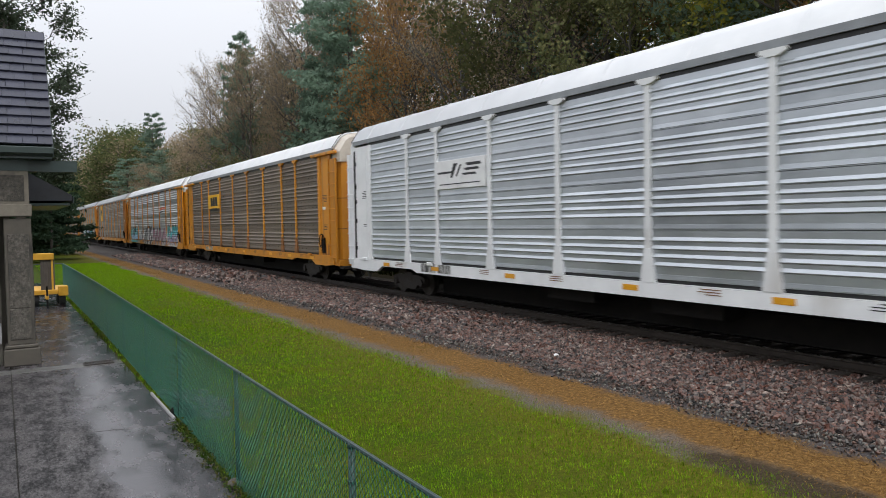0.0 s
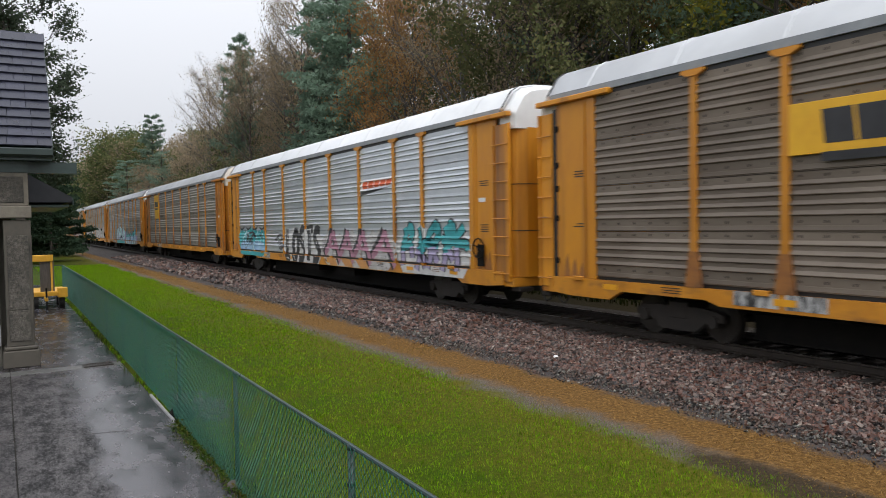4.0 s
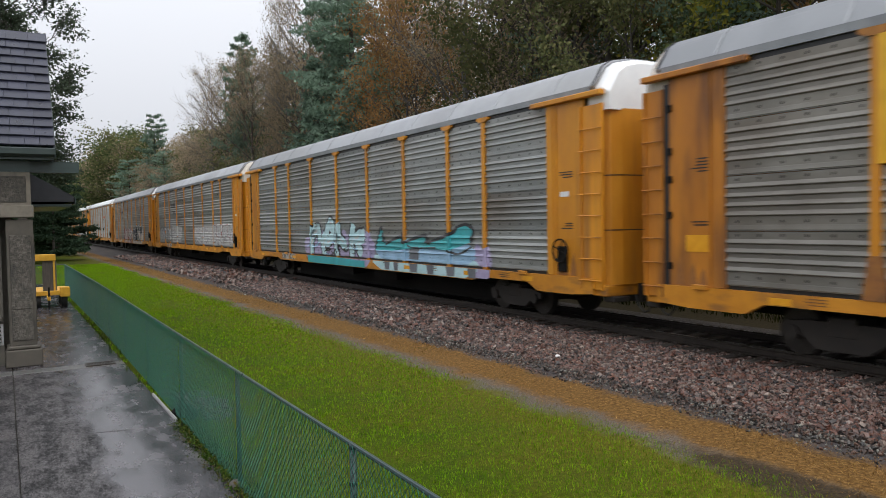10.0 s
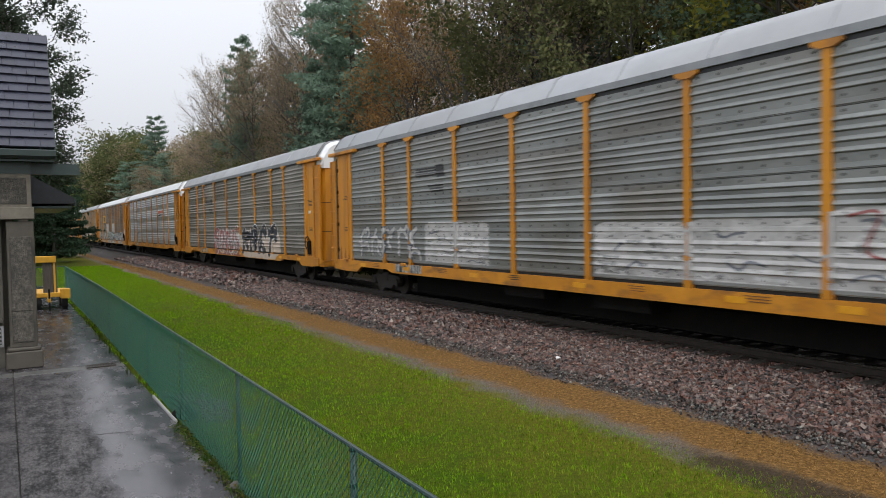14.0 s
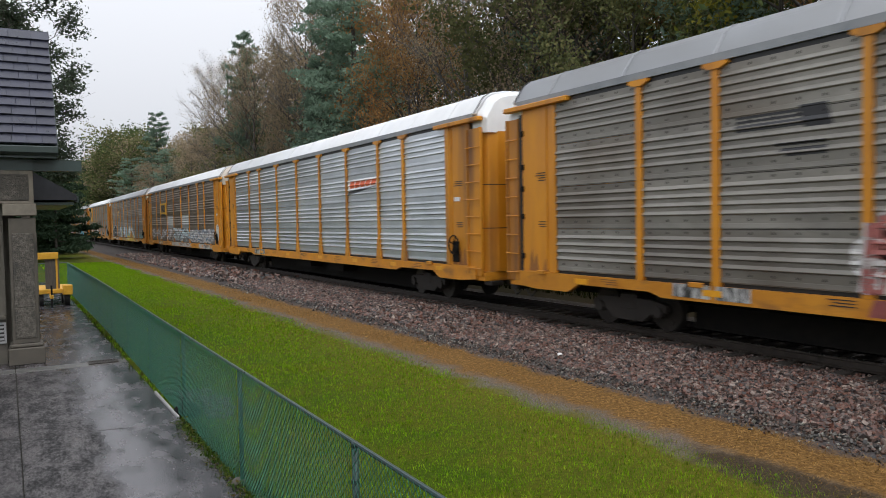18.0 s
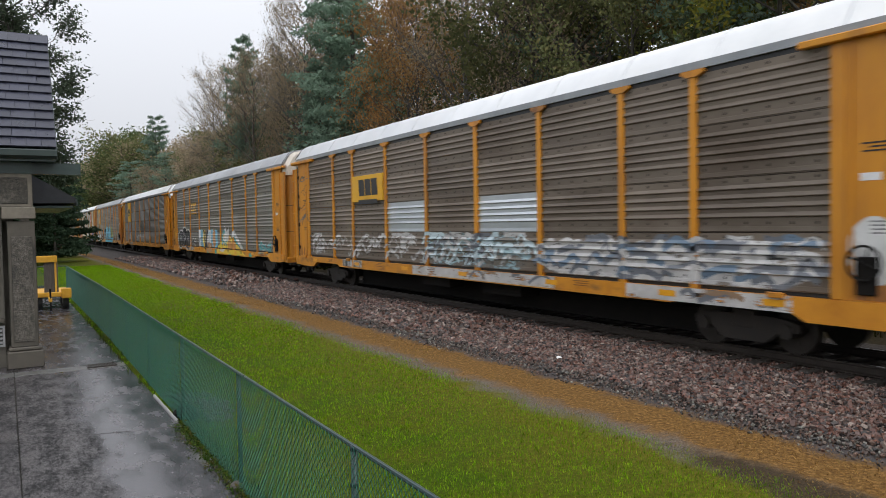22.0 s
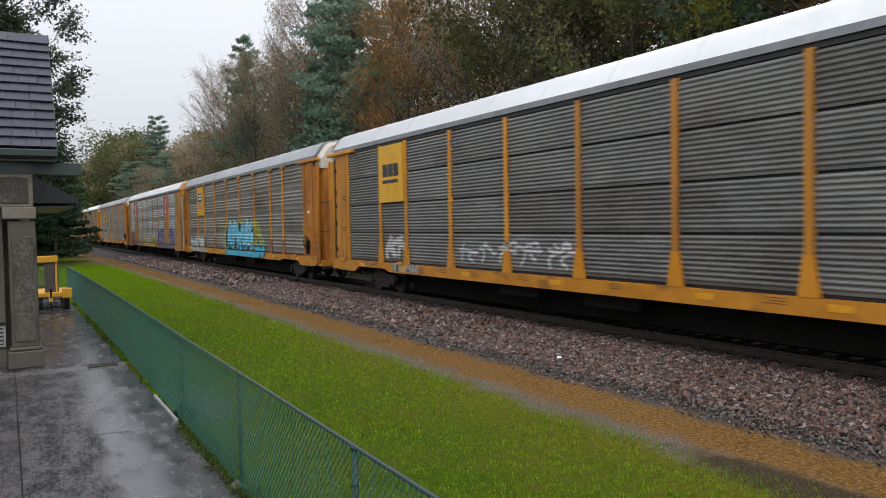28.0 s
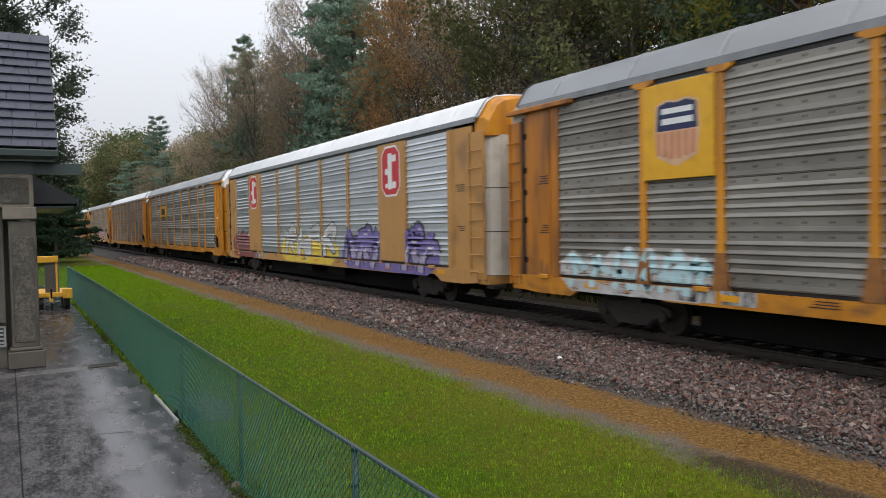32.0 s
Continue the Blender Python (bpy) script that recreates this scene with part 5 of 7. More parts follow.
            def ladder():
                a, b = (13.33, 13.86) if sy > 0 else (13.08, 13.83)
                y0, y1 = min(sy * a, sy * b), max(sy * a, sy * b)
                bm = boxes((sx * 1.475 - 0.02, sx * 1.475 + 0.02, y0, y1, 0.86, 5.0), bevel=0.01)
                for yy in (y0 + 0.03, y1 - 0.03):
                    box(bm, sx * 1.51 - 0.03, sx * 1.51 + 0.03, yy - 0.025, yy + 0.025, 0.86, 5.0)
                return bm_mesh("ladder", bm, end_m)
            span = 0.53 if sy > 0 else 0.75
            la = part("ladder", cached(("ladder", sx, sy, end_m.name), ladder), None, car)
            rung = cached(("rung", sy, end_m.name), lambda: bm_mesh("rung", cyl(bmesh.new(), (0, -span / 2, 0), (0, span / 2, 0), 0.016, n=6), end_m))
            if sx < 0:
                for r in range(8):
                    part("rung", rung, None, la).location = (sx * 1.56, sy * (13.595 if sy > 0 else 13.455), 1.07 + r * 0.485)
            bar = cached(("bar", sx, sy, end_m.name), lambda: bm_mesh("eave_bar", boxes((sx * 1.53 - 0.09, sx * 1.53 + 0.09, min(sy * 11.35, sy * 13.85), max(sy * 11.35, sy * 13.85), Z_EAVE - 0.02, Z_EAVE + 0.10), bevel=0.015), end_m))
            if look_.get("bar", True):
                part("eave_bar", bar, None, car)
        if sy > 0:
            # a black box fills the gap by the ladder in place of shade
            gv = cached("groove", lambda: bm_mesh("door_groove", boxes((-1.500, -1.40, 13.195, 13.325, 0.95, Z_EAVE - 0.12)), BLACK))
            part("door_groove", gv, None, car, "black strip for the shade in the gap beside the end door")
            hg = cached("hinge", lambda: bm_mesh("hinge", boxes((-1.53, -1.49, 13.12, 13.24, -0.07, 0.07), bevel=0.01), DARK_STEEL))
            for z in (1.5, 2.5, 3.2, 3.75, 4.6):
                part("hinge", hg, None, car).location = (0, 0, z)
        else:
            ds = cached("door_seam", lambda: bm_mesh("door_seam", door_seam_bm(), BLACK))
            for z in (3.42, 2.2):
                part("door_seam", ds, None, car, "dark seam across the end door").location = (0, 0, z)
        hs = cached(("hose", sy), lambda: bm_mesh("brake_hose", hose_bm(sy), RUBBER))
        part("brake_hose", hs, None, car)
        gear = cached(("gear", sy), lambda: bm_mesh("draft_gear", boxes((-0.5, 0.5, min(sy * 13.5, sy * 13.95), max(sy * 13.5, sy * 13.95), 0.55, 0.98), (-1.35, -0.9, min(sy * 13.65, sy * 14.0), max(sy * 13.65, sy * 14.0), 0.6, 0.72), bevel=0.02), TRUCK_STEEL))
        part("draft_gear", gear, None, car)
        coup = cached(("coupler", sy), lambda: bm_mesh("coupler", boxes((-0.12, 0.12, min(sy * 13.6, sy * 14.2), max(sy * 13.6, sy * 14.2), 0.72, 0.95), (-0.2, 0.2, min(sy * 14.1, sy * 14.45), max(sy * 14.1, sy * 14.45), 0.68, 1.0), bevel=0.03), TRUCK_STEEL))
        part("coupler", coup, None, car)
        beam = cached(("beam", sy, sill_m.name), lambda: bm_mesh("end_beam", boxes((-1.45, 1.45, min(sy * 13.4, sy * 13.86), max(sy * 13.4, sy * 13.86), 0.72, 0.97), bevel=0.02), sill_m))
        part("end_beam", beam, None, car)
        truck(car, sy * 9.9, wheels)
    # deck and deep boxes, one along the far side, added to block light below
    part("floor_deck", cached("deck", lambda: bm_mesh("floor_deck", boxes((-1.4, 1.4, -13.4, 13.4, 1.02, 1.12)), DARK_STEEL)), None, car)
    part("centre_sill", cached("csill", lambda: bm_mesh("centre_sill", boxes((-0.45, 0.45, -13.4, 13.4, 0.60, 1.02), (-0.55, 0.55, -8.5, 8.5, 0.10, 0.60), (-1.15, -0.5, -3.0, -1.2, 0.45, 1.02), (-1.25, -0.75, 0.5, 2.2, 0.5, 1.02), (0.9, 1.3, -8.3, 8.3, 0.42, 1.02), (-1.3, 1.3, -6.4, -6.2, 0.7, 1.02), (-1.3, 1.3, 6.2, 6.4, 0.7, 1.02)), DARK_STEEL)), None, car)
    # lettering too small to read on the end panels, reflectors and plates on the sill
    dark = look_.get("ink", BLACK)
    for sy in (-1, 1):
        bm = bmesh.new()
        y = sy * 12.5 - 0.3
        panel_writing(bm, -1.492, y, 3.55, rng, rng.randint(3, 5), 0.5)
        panel_writing(bm, -1.492, y, 2.35, rng, rng.randint(2, 4), 0.45)
        part("stencil_writing", bm, dark, car)["kind"] = "stuff"
    for sy in (-1, 1):
        for n_ in range(3):
            y = sy * (12.3 + 0.3 * n_) + rng.uniform(-0.1, 0.1)
            sm = cached(("smear", n_), lambda: bm_mesh("rust_smear", extrude_x([(-0.10, 0.0), (0.12, 0.0), (0.06, 0.22 + 0.08 * n_), (-0.02, 0.34 + 0.1 * n_)], -0.003, 0.0), RUST))
            if pst is YELLOW:
                part("rust_smear", sm, None, car, "rust smear at the foot of the end panel").location = (-1.4915, y, Z_SILL - 0.05)
    if look_.get("bar", True):
        part("hand_brake", cached("brake", lambda: bm_mesh("hand_brake", brake_bm(), DARK_STEEL)), None, car, "dark hand brake wheel").location = (-1.49, -12.45, 1.72)
        part("notice", cached("notice", lambda: bm_mesh("notice", boxes((-0.003, 0.003, -0.16, 0.16, -0.06, 0.06)), SIGN_PALE)), None, car, "small white notice").location = (-1.494, -12.5, 3.05)
        if k in (3, 9):
            part("warning_plate", cached("warn", lambda: bm_mesh("warning_plate", boxes((-0.003, 0.003, -0.28, 0.28, -0.16, 0.16)), REFLECT)), None, car, "yellow warning plate").location = (-1.494, 12.5, 1.95)
    ref = cached("reflector", lambda: bm_mesh("reflector", boxes((-0.004, 0.004, -0.22, 0.22, -0.06, 0.06)), REFLECT))
    for y in (-11.0, -8.0, -5.0, -1.0, 3.0, 7.0, 11.0):
        part("reflector", ref, None, car).location = (-1.535, y + rng.uniform(-0.5, 0.5), 0.98)
    for y in (-9.9, -6.6, -3.2, 0.8, 4.6, 9.6):
        bm = bmesh.new()
        panel_writing(bm, -1.533, y + rng.uniform(-0.5, 0.5), 1.06, rng, 3, 0.55, 0.018, 0.05)
        part("stencil_writing", bm, dark if rng.random() < 0.4 else STENCIL_BROWN, car)["kind"] = "stuff"
    brk = cached(("bracket", sill_m.name), lambda: bm_mesh("bracket", boxes((-0.06, 0.0, -0.16, 0.16, -0.05, 0.05), bevel=0.012), sill_m))
    for y in (-10.9, 7.6, 12.4):
        part("bracket", brk, None, car).location = (-1.53, y, 1.12)
    pl = part("data_plate", boxes((-1.538, -1.53, 6.4, 7.15, 0.86, 1.12), (-1.538, -1.53, 7.3, 8.2, 0.86, 1.12)), PLATE, car, "small black and white data plates")
    return car, wheels


TAN = surface("tan_orange_paint", [(0.3, (0.40, 0.20, 0.055)), (0.7, (0.50, 0.27, 0.085))], 1.4, (0.4, 0.65), 0, 0.08, 30, stain=(0.22, 0.11, 0.05), stain_scale=0.8, stain_at=(0.55, 0.8))
SIGN_PALE = surface("pale_notice", [(0.3, (0.6, 0.6, 0.6)), (0.7, (0.75, 0.75, 0.75))], 6, (0.4, 0.6), 0, 0)
HOOD_DIRTY = surface("grimy_cream_hood", [(0.3, (0.44, 0.39, 0.33)), (0.7, (0.62, 0.57, 0.50))], 1.3, (0.4, 0.6), 0, 0.08, 30, stain=(0.26, 0.20, 0.15), stain_scale=1.2, stain_at=(0.5, 0.75))
RUST = surface("rusty_foot_paint", [(0.3, (0.20, 0.075, 0.022)), (0.7, (0.36, 0.15, 0.03))], 5, (0.5, 0.75), 0, 0.2, 40, stain=(0.10, 0.045, 0.02), stain_scale=2.5, stain_at=(0.5, 0.7))
YELLOW_RUST = surface("rusty_yellow_paint", [(0.3, (0.35, 0.118, 0.008)), (0.7, (0.52, 0.195, 0.012))], 1.4, (0.4, 0.65), 0.0, 0.08, 30, (1, 1, 0.35),
                      stain=(0.11, 0.042, 0.016), stain_scale=1.3, stain_at=(0.48, 0.72), stain_stretch=(1.6, 1.6, 0.3))
CREAM = surface("cream_door_paint", [(0.3, (0.52, 0.48, 0.40)), (0.7, (0.64, 0.60, 0.52))], 1.4, (0.4, 0.6), 0, 0.08, 30, stain=(0.34, 0.26, 0.18), stain_scale=1.2, stain_at=(0.56, 0.8))
STENCIL_BROWN = surface("faded_stencil_brown", [(0.3, (0.14, 0.06, 0.02)), (0.7, (0.22, 0.10, 0.03))], 6, (0.5, 0.7), 0, 0)
REFLECT = surface("amber_reflector", [(0.3, (0.62, 0.27, 0.01)), (0.7, (0.75, 0.36, 0.02))], 6, (0.3, 0.45), 0, 0)
PLATE = surface("stencil_plate", [(0.45, (0.03, 0.03, 0.03)), (0.55, (0.45, 0.45, 0.44))], 9, (0.4, 0.6), 0, 0, stretch=(1, 1, 0.2))
LOOKS = [
    dict(label="clean silver auto carrier with white posts and white roof", screen=SILVER, post=WHITE_PAINT, roof=ROOF_WHITE, bar=False),
    dict(label="rust brown auto carrier with yellow posts and ends", screen=BROWN_STEEL, hood=HOOD_DIRTY, post=YELLOW, roof=ROOF_WHITE, foot=True, foot_mat=RUST),
    dict(label="silver auto carrier with yellow posts covered in graffiti", screen=SILVER, post=YELLOW, roof=ROOF_WHITE, foot=False),
    dict(label="weathered grey auto carrier with a tall yellow sign panel", screen=WARM_STEEL, hood=HOOD_DIRTY, end=YELLOW_RUST, post=YELLOW, roof=ROOF_GREY, foot_mat=RUST),
    dict(label="grey auto carrier with turquoise graffiti along its foot", screen=GREY_STEEL, post=YELLOW, roof=ROOF_GREY, foot=False),
    dict(label="grey auto carrier with faded white graffiti", screen=GREY_STEEL, hood=HOOD_DIRTY, post=YELLOW, roof=ROOF_GREY, foot=False),
    dict(label="brown grey auto carrier with red and black graffiti letters", screen=WARM_STEEL, post=YELLOW, roof=ROOF_GREY, foot=False),
    dict(label="bright silver auto carrier with yellow ends and a red mark", screen=SILVER, post=YELLOW, roof=ROOF_WHITE),
    dict(label="rusty brown auto carrier with replaced silver screens and pale graffiti", screen=BROWN_STEEL, hood=HOOD_DIRTY, post=YELLOW, roof=ROOF_WHITE, foot=False,
         patches={(5, 1): SILVER, (3, 1): SILVER}),
    dict(label="grey auto carrier with yellow white and turquoise graffiti", screen=WARM_STEEL, hood=HOOD_DIRTY, post=YELLOW, roof=ROOF_GREY, foot=False),
    dict(label="grey auto carrier with slotted screens and a large yellow sign", screen=SLOT_STEEL, post=YELLOW, roof=ROOF_WHITE, fine=True, caps=False),
    dict(label="brown grey auto carrier with bright blue graffiti and a shield sign", screen=WARM_STEEL, hood=HOOD_DIRTY, end=YELLOW_RUST, post=YELLOW, roof=ROOF_GREY, foot_mat=RUST),
    dict(label="orange and silver auto carrier with red signs and graffiti", screen=SILVER, post=TAN, end=TAN, sill=TAN, hood=YELLOW, door=CREAM, roof=ROOF_WHITE, caps=False, foot=False, bar=False),
    dict(label="dark grey auto carrier with yellow ends", screen=GREY_STEEL, post=YELLOW, roof=ROOF_GREY),
    dict(label="brown auto carrier with yellow ends", screen=BROWN_STEEL, post=YELLOW, roof=ROOF_WHITE),
    dict(label="grey auto carrier far back in the train", screen=GREY_STEEL, post=YELLOW, roof=ROOF_GREY),
    dict(label="brown auto carrier far back in the train", screen=BROWN_STEEL, post=YELLOW, roof=ROOF_WHITE),
]
TRAIN = [auto_carrier(k, lk) for k, lk in enumerate(LOOKS)]


# ---- signs and sprayed paint on the cars ----


def paint(name, low, high, rough=(0.35, 0.6)):
    return surface(name, [(0.3, low), (0.7, high)], 2.5, rough, 0.0, 0.05, 40, stain=tuple(0.72 * v for v in low), stain_scale=2.0, stain_at=(0.55, 0.85))


P_WHITE = paint("spray_white", (0.46, 0.46, 0.45), (0.66, 0.66, 0.65))
P_CREAM = paint("spray_cream", (0.46, 0.37, 0.29), (0.58, 0.48, 0.39))
P_BLACK = paint("spray_black", (0.012, 0.012, 0.014), (0.03, 0.03, 0.034))
P_TURQ = paint("spray_turquoise", (0.02, 0.26, 0.29), (0.06, 0.42, 0.44))
P_PALE = paint("spray_pale_blue", (0.36, 0.58, 0.62), (0.52, 0.70, 0.73))
P_BLUE = paint("spray_bright_blue", (0.02, 0.33, 0.52), (0.06, 0.50, 0.70))
P_PINK = paint("spray_pink", (0.34, 0.15, 0.21), (0.45, 0.23, 0.30))
P_PURPLE = paint("spray_purple", (0.13, 0.10, 0.30), (0.22, 0.17, 0.42))
P_LILAC = paint("spray_lilac", (0.30, 0.26, 0.42), (0.42, 0.37, 0.54))
P_RED = paint("spray_dull_red", (0.17, 0.045, 0.042), (0.29, 0.085, 0.075))
P_LIME = paint("spray_lime", (0.27, 0.34, 0.05), (0.38, 0.45, 0.10))
P_YELL = paint("spray_yellow", (0.66, 0.46, 0.04), (0.78, 0.58, 0.08))
P_GREY = paint("spray_faded_grey", (0.40, 0.39, 0.38), (0.54, 0.53, 0.52))
P_DIM = paint("spray_faded_dark", (0.10, 0.11, 0.13), (0.17, 0.18, 0.20))
P_ORANGE = paint("spray_orange", (0.46, 0.20, 0.05), (0.60, 0.30, 0.10))
P_MID = paint("spray_mid_blue", (0.24, 0.42, 0.60), (0.36, 0.54, 0.70))
P_INK = paint("spray_blue_black", (0.012, 0.014, 0.021), (0.028, 0.032, 0.044))
P_AZURE = paint("spray_azure", (0.13, 0.40, 0.58), (0.22, 0.50, 0.66))
P_CYAN = paint("spray_cyan", (0.12, 0.46, 0.66), (0.24, 0.60, 0.76))
P_MOSS = paint("spray_moss", (0.14, 0.19, 0.03), (0.20, 0.25, 0.05))
P_MUSTARD = paint("spray_mustard", (0.30, 0.24, 0.03), (0.42, 0.34, 0.06))
P_TAWNY = paint("spray_tawny", (0.36, 0.20, 0.09), (0.46, 0.28, 0.14))
P_SLATE = paint("spray_slate", (0.09, 0.14, 0.20), (0.15, 0.21, 0.28))
P_ICE = paint("spray_ice", (0.40, 0.50, 0.54), (0.52, 0.62, 0.65))
P_RUSTY = paint("spray_rusty", (0.20, 0.13, 0.08), (0.30, 0.20, 0.13))
SIGN_YEL = paint("sign_yellow", (0.66, 0.34, 0.012), (0.76, 0.42, 0.02))
SIGN_RED = paint("sign_red", (0.50, 0.012, 0.02), (0.60, 0.03, 0.035))
SIGN_ORANGE = paint("sign_orange_red", (0.60, 0.085, 0.02), (0.70, 0.12, 0.03))
SIGN_WHITE = paint("sign_white", (0.70, 0.70, 0.70), (0.80, 0.80, 0.80))
SIGN_NAVY = paint("sign_navy", (0.012, 0.02, 0.07), (0.02, 0.03, 0.10))
SIGN_PEACH = paint("sign_faded_peach", (0.60, 0.36, 0.20), (0.68, 0.44, 0.28))
SIGN_ROSE = paint("sign_faded_rose", (0.52, 0.20, 0.10), (0.60, 0.26, 0.14))


def worn_paint(name, low, high, keep):
    """Faded spray paint that the ribs show through in streaks."""
    m = paint(name, low, high)
    n, ln = m.node_tree.nodes, m.node_tree.links
    co = n.new("ShaderNodeTexCoord")
    total = None
    for k, sc, amount in (((1, 1.1, 7.0), 1.6, 0.6), ((1, 0.9, 1.1), 2.4, 0.4)):
        mp = n.new("ShaderNodeMapping")
        mp.inputs["Scale"].default_value = k
        ln.new(co.outputs["Object"], mp.inputs["Vector"])
        no = n.new("ShaderNodeTexNoise")
        no.inputs["Scale"].default_value, no.inputs["Detail"].default_value, no.inputs["Roughness"].default_value = sc, 7.0, 0.7
        ln.new(mp.outputs[0], no.inputs["Vector"])
        ml = n.new("ShaderNodeMath")
        ml.operation = "MULTIPLY_ADD"
        ml.inputs[1].default_value = amount
        ml.inputs[2].default_value = 0.0
        ln.new(no.outputs["Fac"], ml.inputs[0])
        if total is not None:
            ln.new(total, ml.inputs[2])
        total = ml.outputs[0]
    mr = n.new("ShaderNodeMapRange")
    mr.inputs["From Min"].default_value, mr.inputs["From Max"].default_value = 0.60 - keep * 0.2, 0.66 - keep * 0.2
    mr.inputs["To Min"].default_value, mr.inputs["To Max"].default_value = 0.08, 0.92
    ln.new(total, mr.inputs["Value"])
    ln.new(mr.outputs[0], n["Principled BSDF"].inputs["Alpha"])
    return m


P_WORN = worn_paint("worn_spray_white", (0.40, 0.39, 0.38), (0.60, 0.59, 0.58), 0.95)
P_WORN_RED = worn_paint("worn_spray_red", (0.25, 0.075, 0.068), (0.38, 0.13, 0.115), 0.75)
P_WORN_BLUE = worn_paint("worn_spray_blue", (0.24, 0.38, 0.42), (0.36, 0.48, 0.52), 0.55)


def front_x(y, z, fine, foot):
    """The outermost face of a car's platform side at that place."""
    if z < Z_SILL - 0.04:
        return -1.532
    for py in POSTS:
        w = 0.085
        if foot and z < Z_SILL + 0.55:
            w = 0.17 - 0.085 * (z - Z_SILL) / 0.55
        if abs(y - py) < w + 0.004:
            return -SIDE_X - 0.032
    if abs(y) > EDGE:
        return -1.525 if abs(y) < 12.11 else -1.492
    return -SIDE_X + 0.025 - depth_at(z, fine)


def lay_on(car, flat, material, name, label, lift, fine=False, foot=False):
    """Paint: a flat mesh in y, z cut along the ribs and posts and laid on them."""
    zs = [v.co.z for v in flat.verts]
    ys = [v.co.y for v in flat.verts]
    if not zs:
        return
    cuts = [(Vector((0, 0, Z_SILL - 0.078)), Vector((0, 0, 1))), (Vector((0, 0, Z_SILL - 0.004)), Vector((0, 0, 1)))]
    for j in range(TIERS):
        for _, z in rib_profile(fine):
            if min(zs) < Z_SILL + j * TIER + z < max(zs):
                cuts.append((Vector((0, 0, Z_SILL + j * TIER + z)), Vector((0, 0, 1))))
    for py in POSTS:
        for e in (-0.105, -0.085, 0.085, 0.105):
            if min(ys) < py + e < max(ys):
                cuts.append((Vector((0, py + e, 0)), Vector((0, 1, 0))))
    bmesh.ops.bisect_plane(flat, geom=flat.verts[:] + flat.edges[:] + flat.faces[:], plane_co=(0, 0, 0.812), plane_no=(0, 0, 1), clear_inner=True)
    for co, no in cuts:
        bmesh.ops.bisect_plane(flat, geom=flat.verts[:] + flat.edges[:] + flat.faces[:], plane_co=co, plane_no=no, dist=1e-4)
    gone = [f for f in flat.faces if Z_SILL - 0.077 < f.calc_center_median().z < Z_SILL - 0.005]
    bmesh.ops.delete(flat, geom=gone, context="FACES")
    if not flat.faces:
        return
    for v in flat.verts:
        v.co.x += front_x(v.co.y, v.co.z, fine, foot) - lift
    me = bm_mesh(name, flat, material)
    ob = part(name, me, None, car, label)
    return ob


def band(bm, pts, width, taper=1.0):
    """A thick stroke through points in y, z."""
    n = len(pts)
    left, right = [], []
    for i, (y, z) in enumerate(pts):
        a, b = pts[max(0, i - 1)], pts[min(n - 1, i + 1)]
        dy, dz = b[0] - a[0], b[1] - a[1]
        k = math.hypot(dy, dz) or 1
        w = width * 0.5 * (1 + (taper - 1) * i / (n - 1))
        left.append(bm.verts.new((0, y - dz / k * w, z + dy / k * w)))
        right.append(bm.verts.new((0, y + dz / k * w, z - dy / k * w)))
    for i in range(n - 1):
        bm.faces.new((left[i], left[i + 1], right[i + 1], right[i]))


def blob(bm, y, z, ry, rz, n=14, wob=0.12, rng=random):
    vs = [bm.verts.new((0, y + ry * math.cos(a) * (k := 1 + rng.uniform(-wob, wob)), z + rz * math.sin(a) * k)) for a in (2 * math.pi * i / n for i in range(n))]
    bm.faces.new(vs)


def cloud_strip(bm, yl, yr, z0, z1, rng, w):
    """A sprayed ground with a ragged top, in one sheet."""
    n = max(12, int((yl - yr) / 0.14))
    a, b = rng.uniform(0, 6), rng.uniform(0, 6)
    lo, hi = [], []
    for i in range(n + 1):
        y = yl + (yr - yl) * i / n
        u = min(i, n - i) / n
        fade = min(1.0, 0.35 + u * 7)
        top = z1 - (z1 - z0) * (0.10 + 0.07 * math.sin(y * 6.3 / w + a) + 0.06 * math.sin(y * 2.7 + b) + rng.uniform(0, 0.05))
        mid = (z0 + z1) / 2
        lo.append(bm.verts.new((0, y, max(0.815, mid - (mid - z0) * fade))))
        hi.append(bm.verts.new((0, y, mid + (top - mid) * fade)))
    for i in range(n):
        bm.faces.new((lo[i], lo[i + 1], hi[i + 1], hi[i]))


def shape(bm, pts):
    bm.faces.new([bm.verts.new((0, y, z)) for y, z in pts])


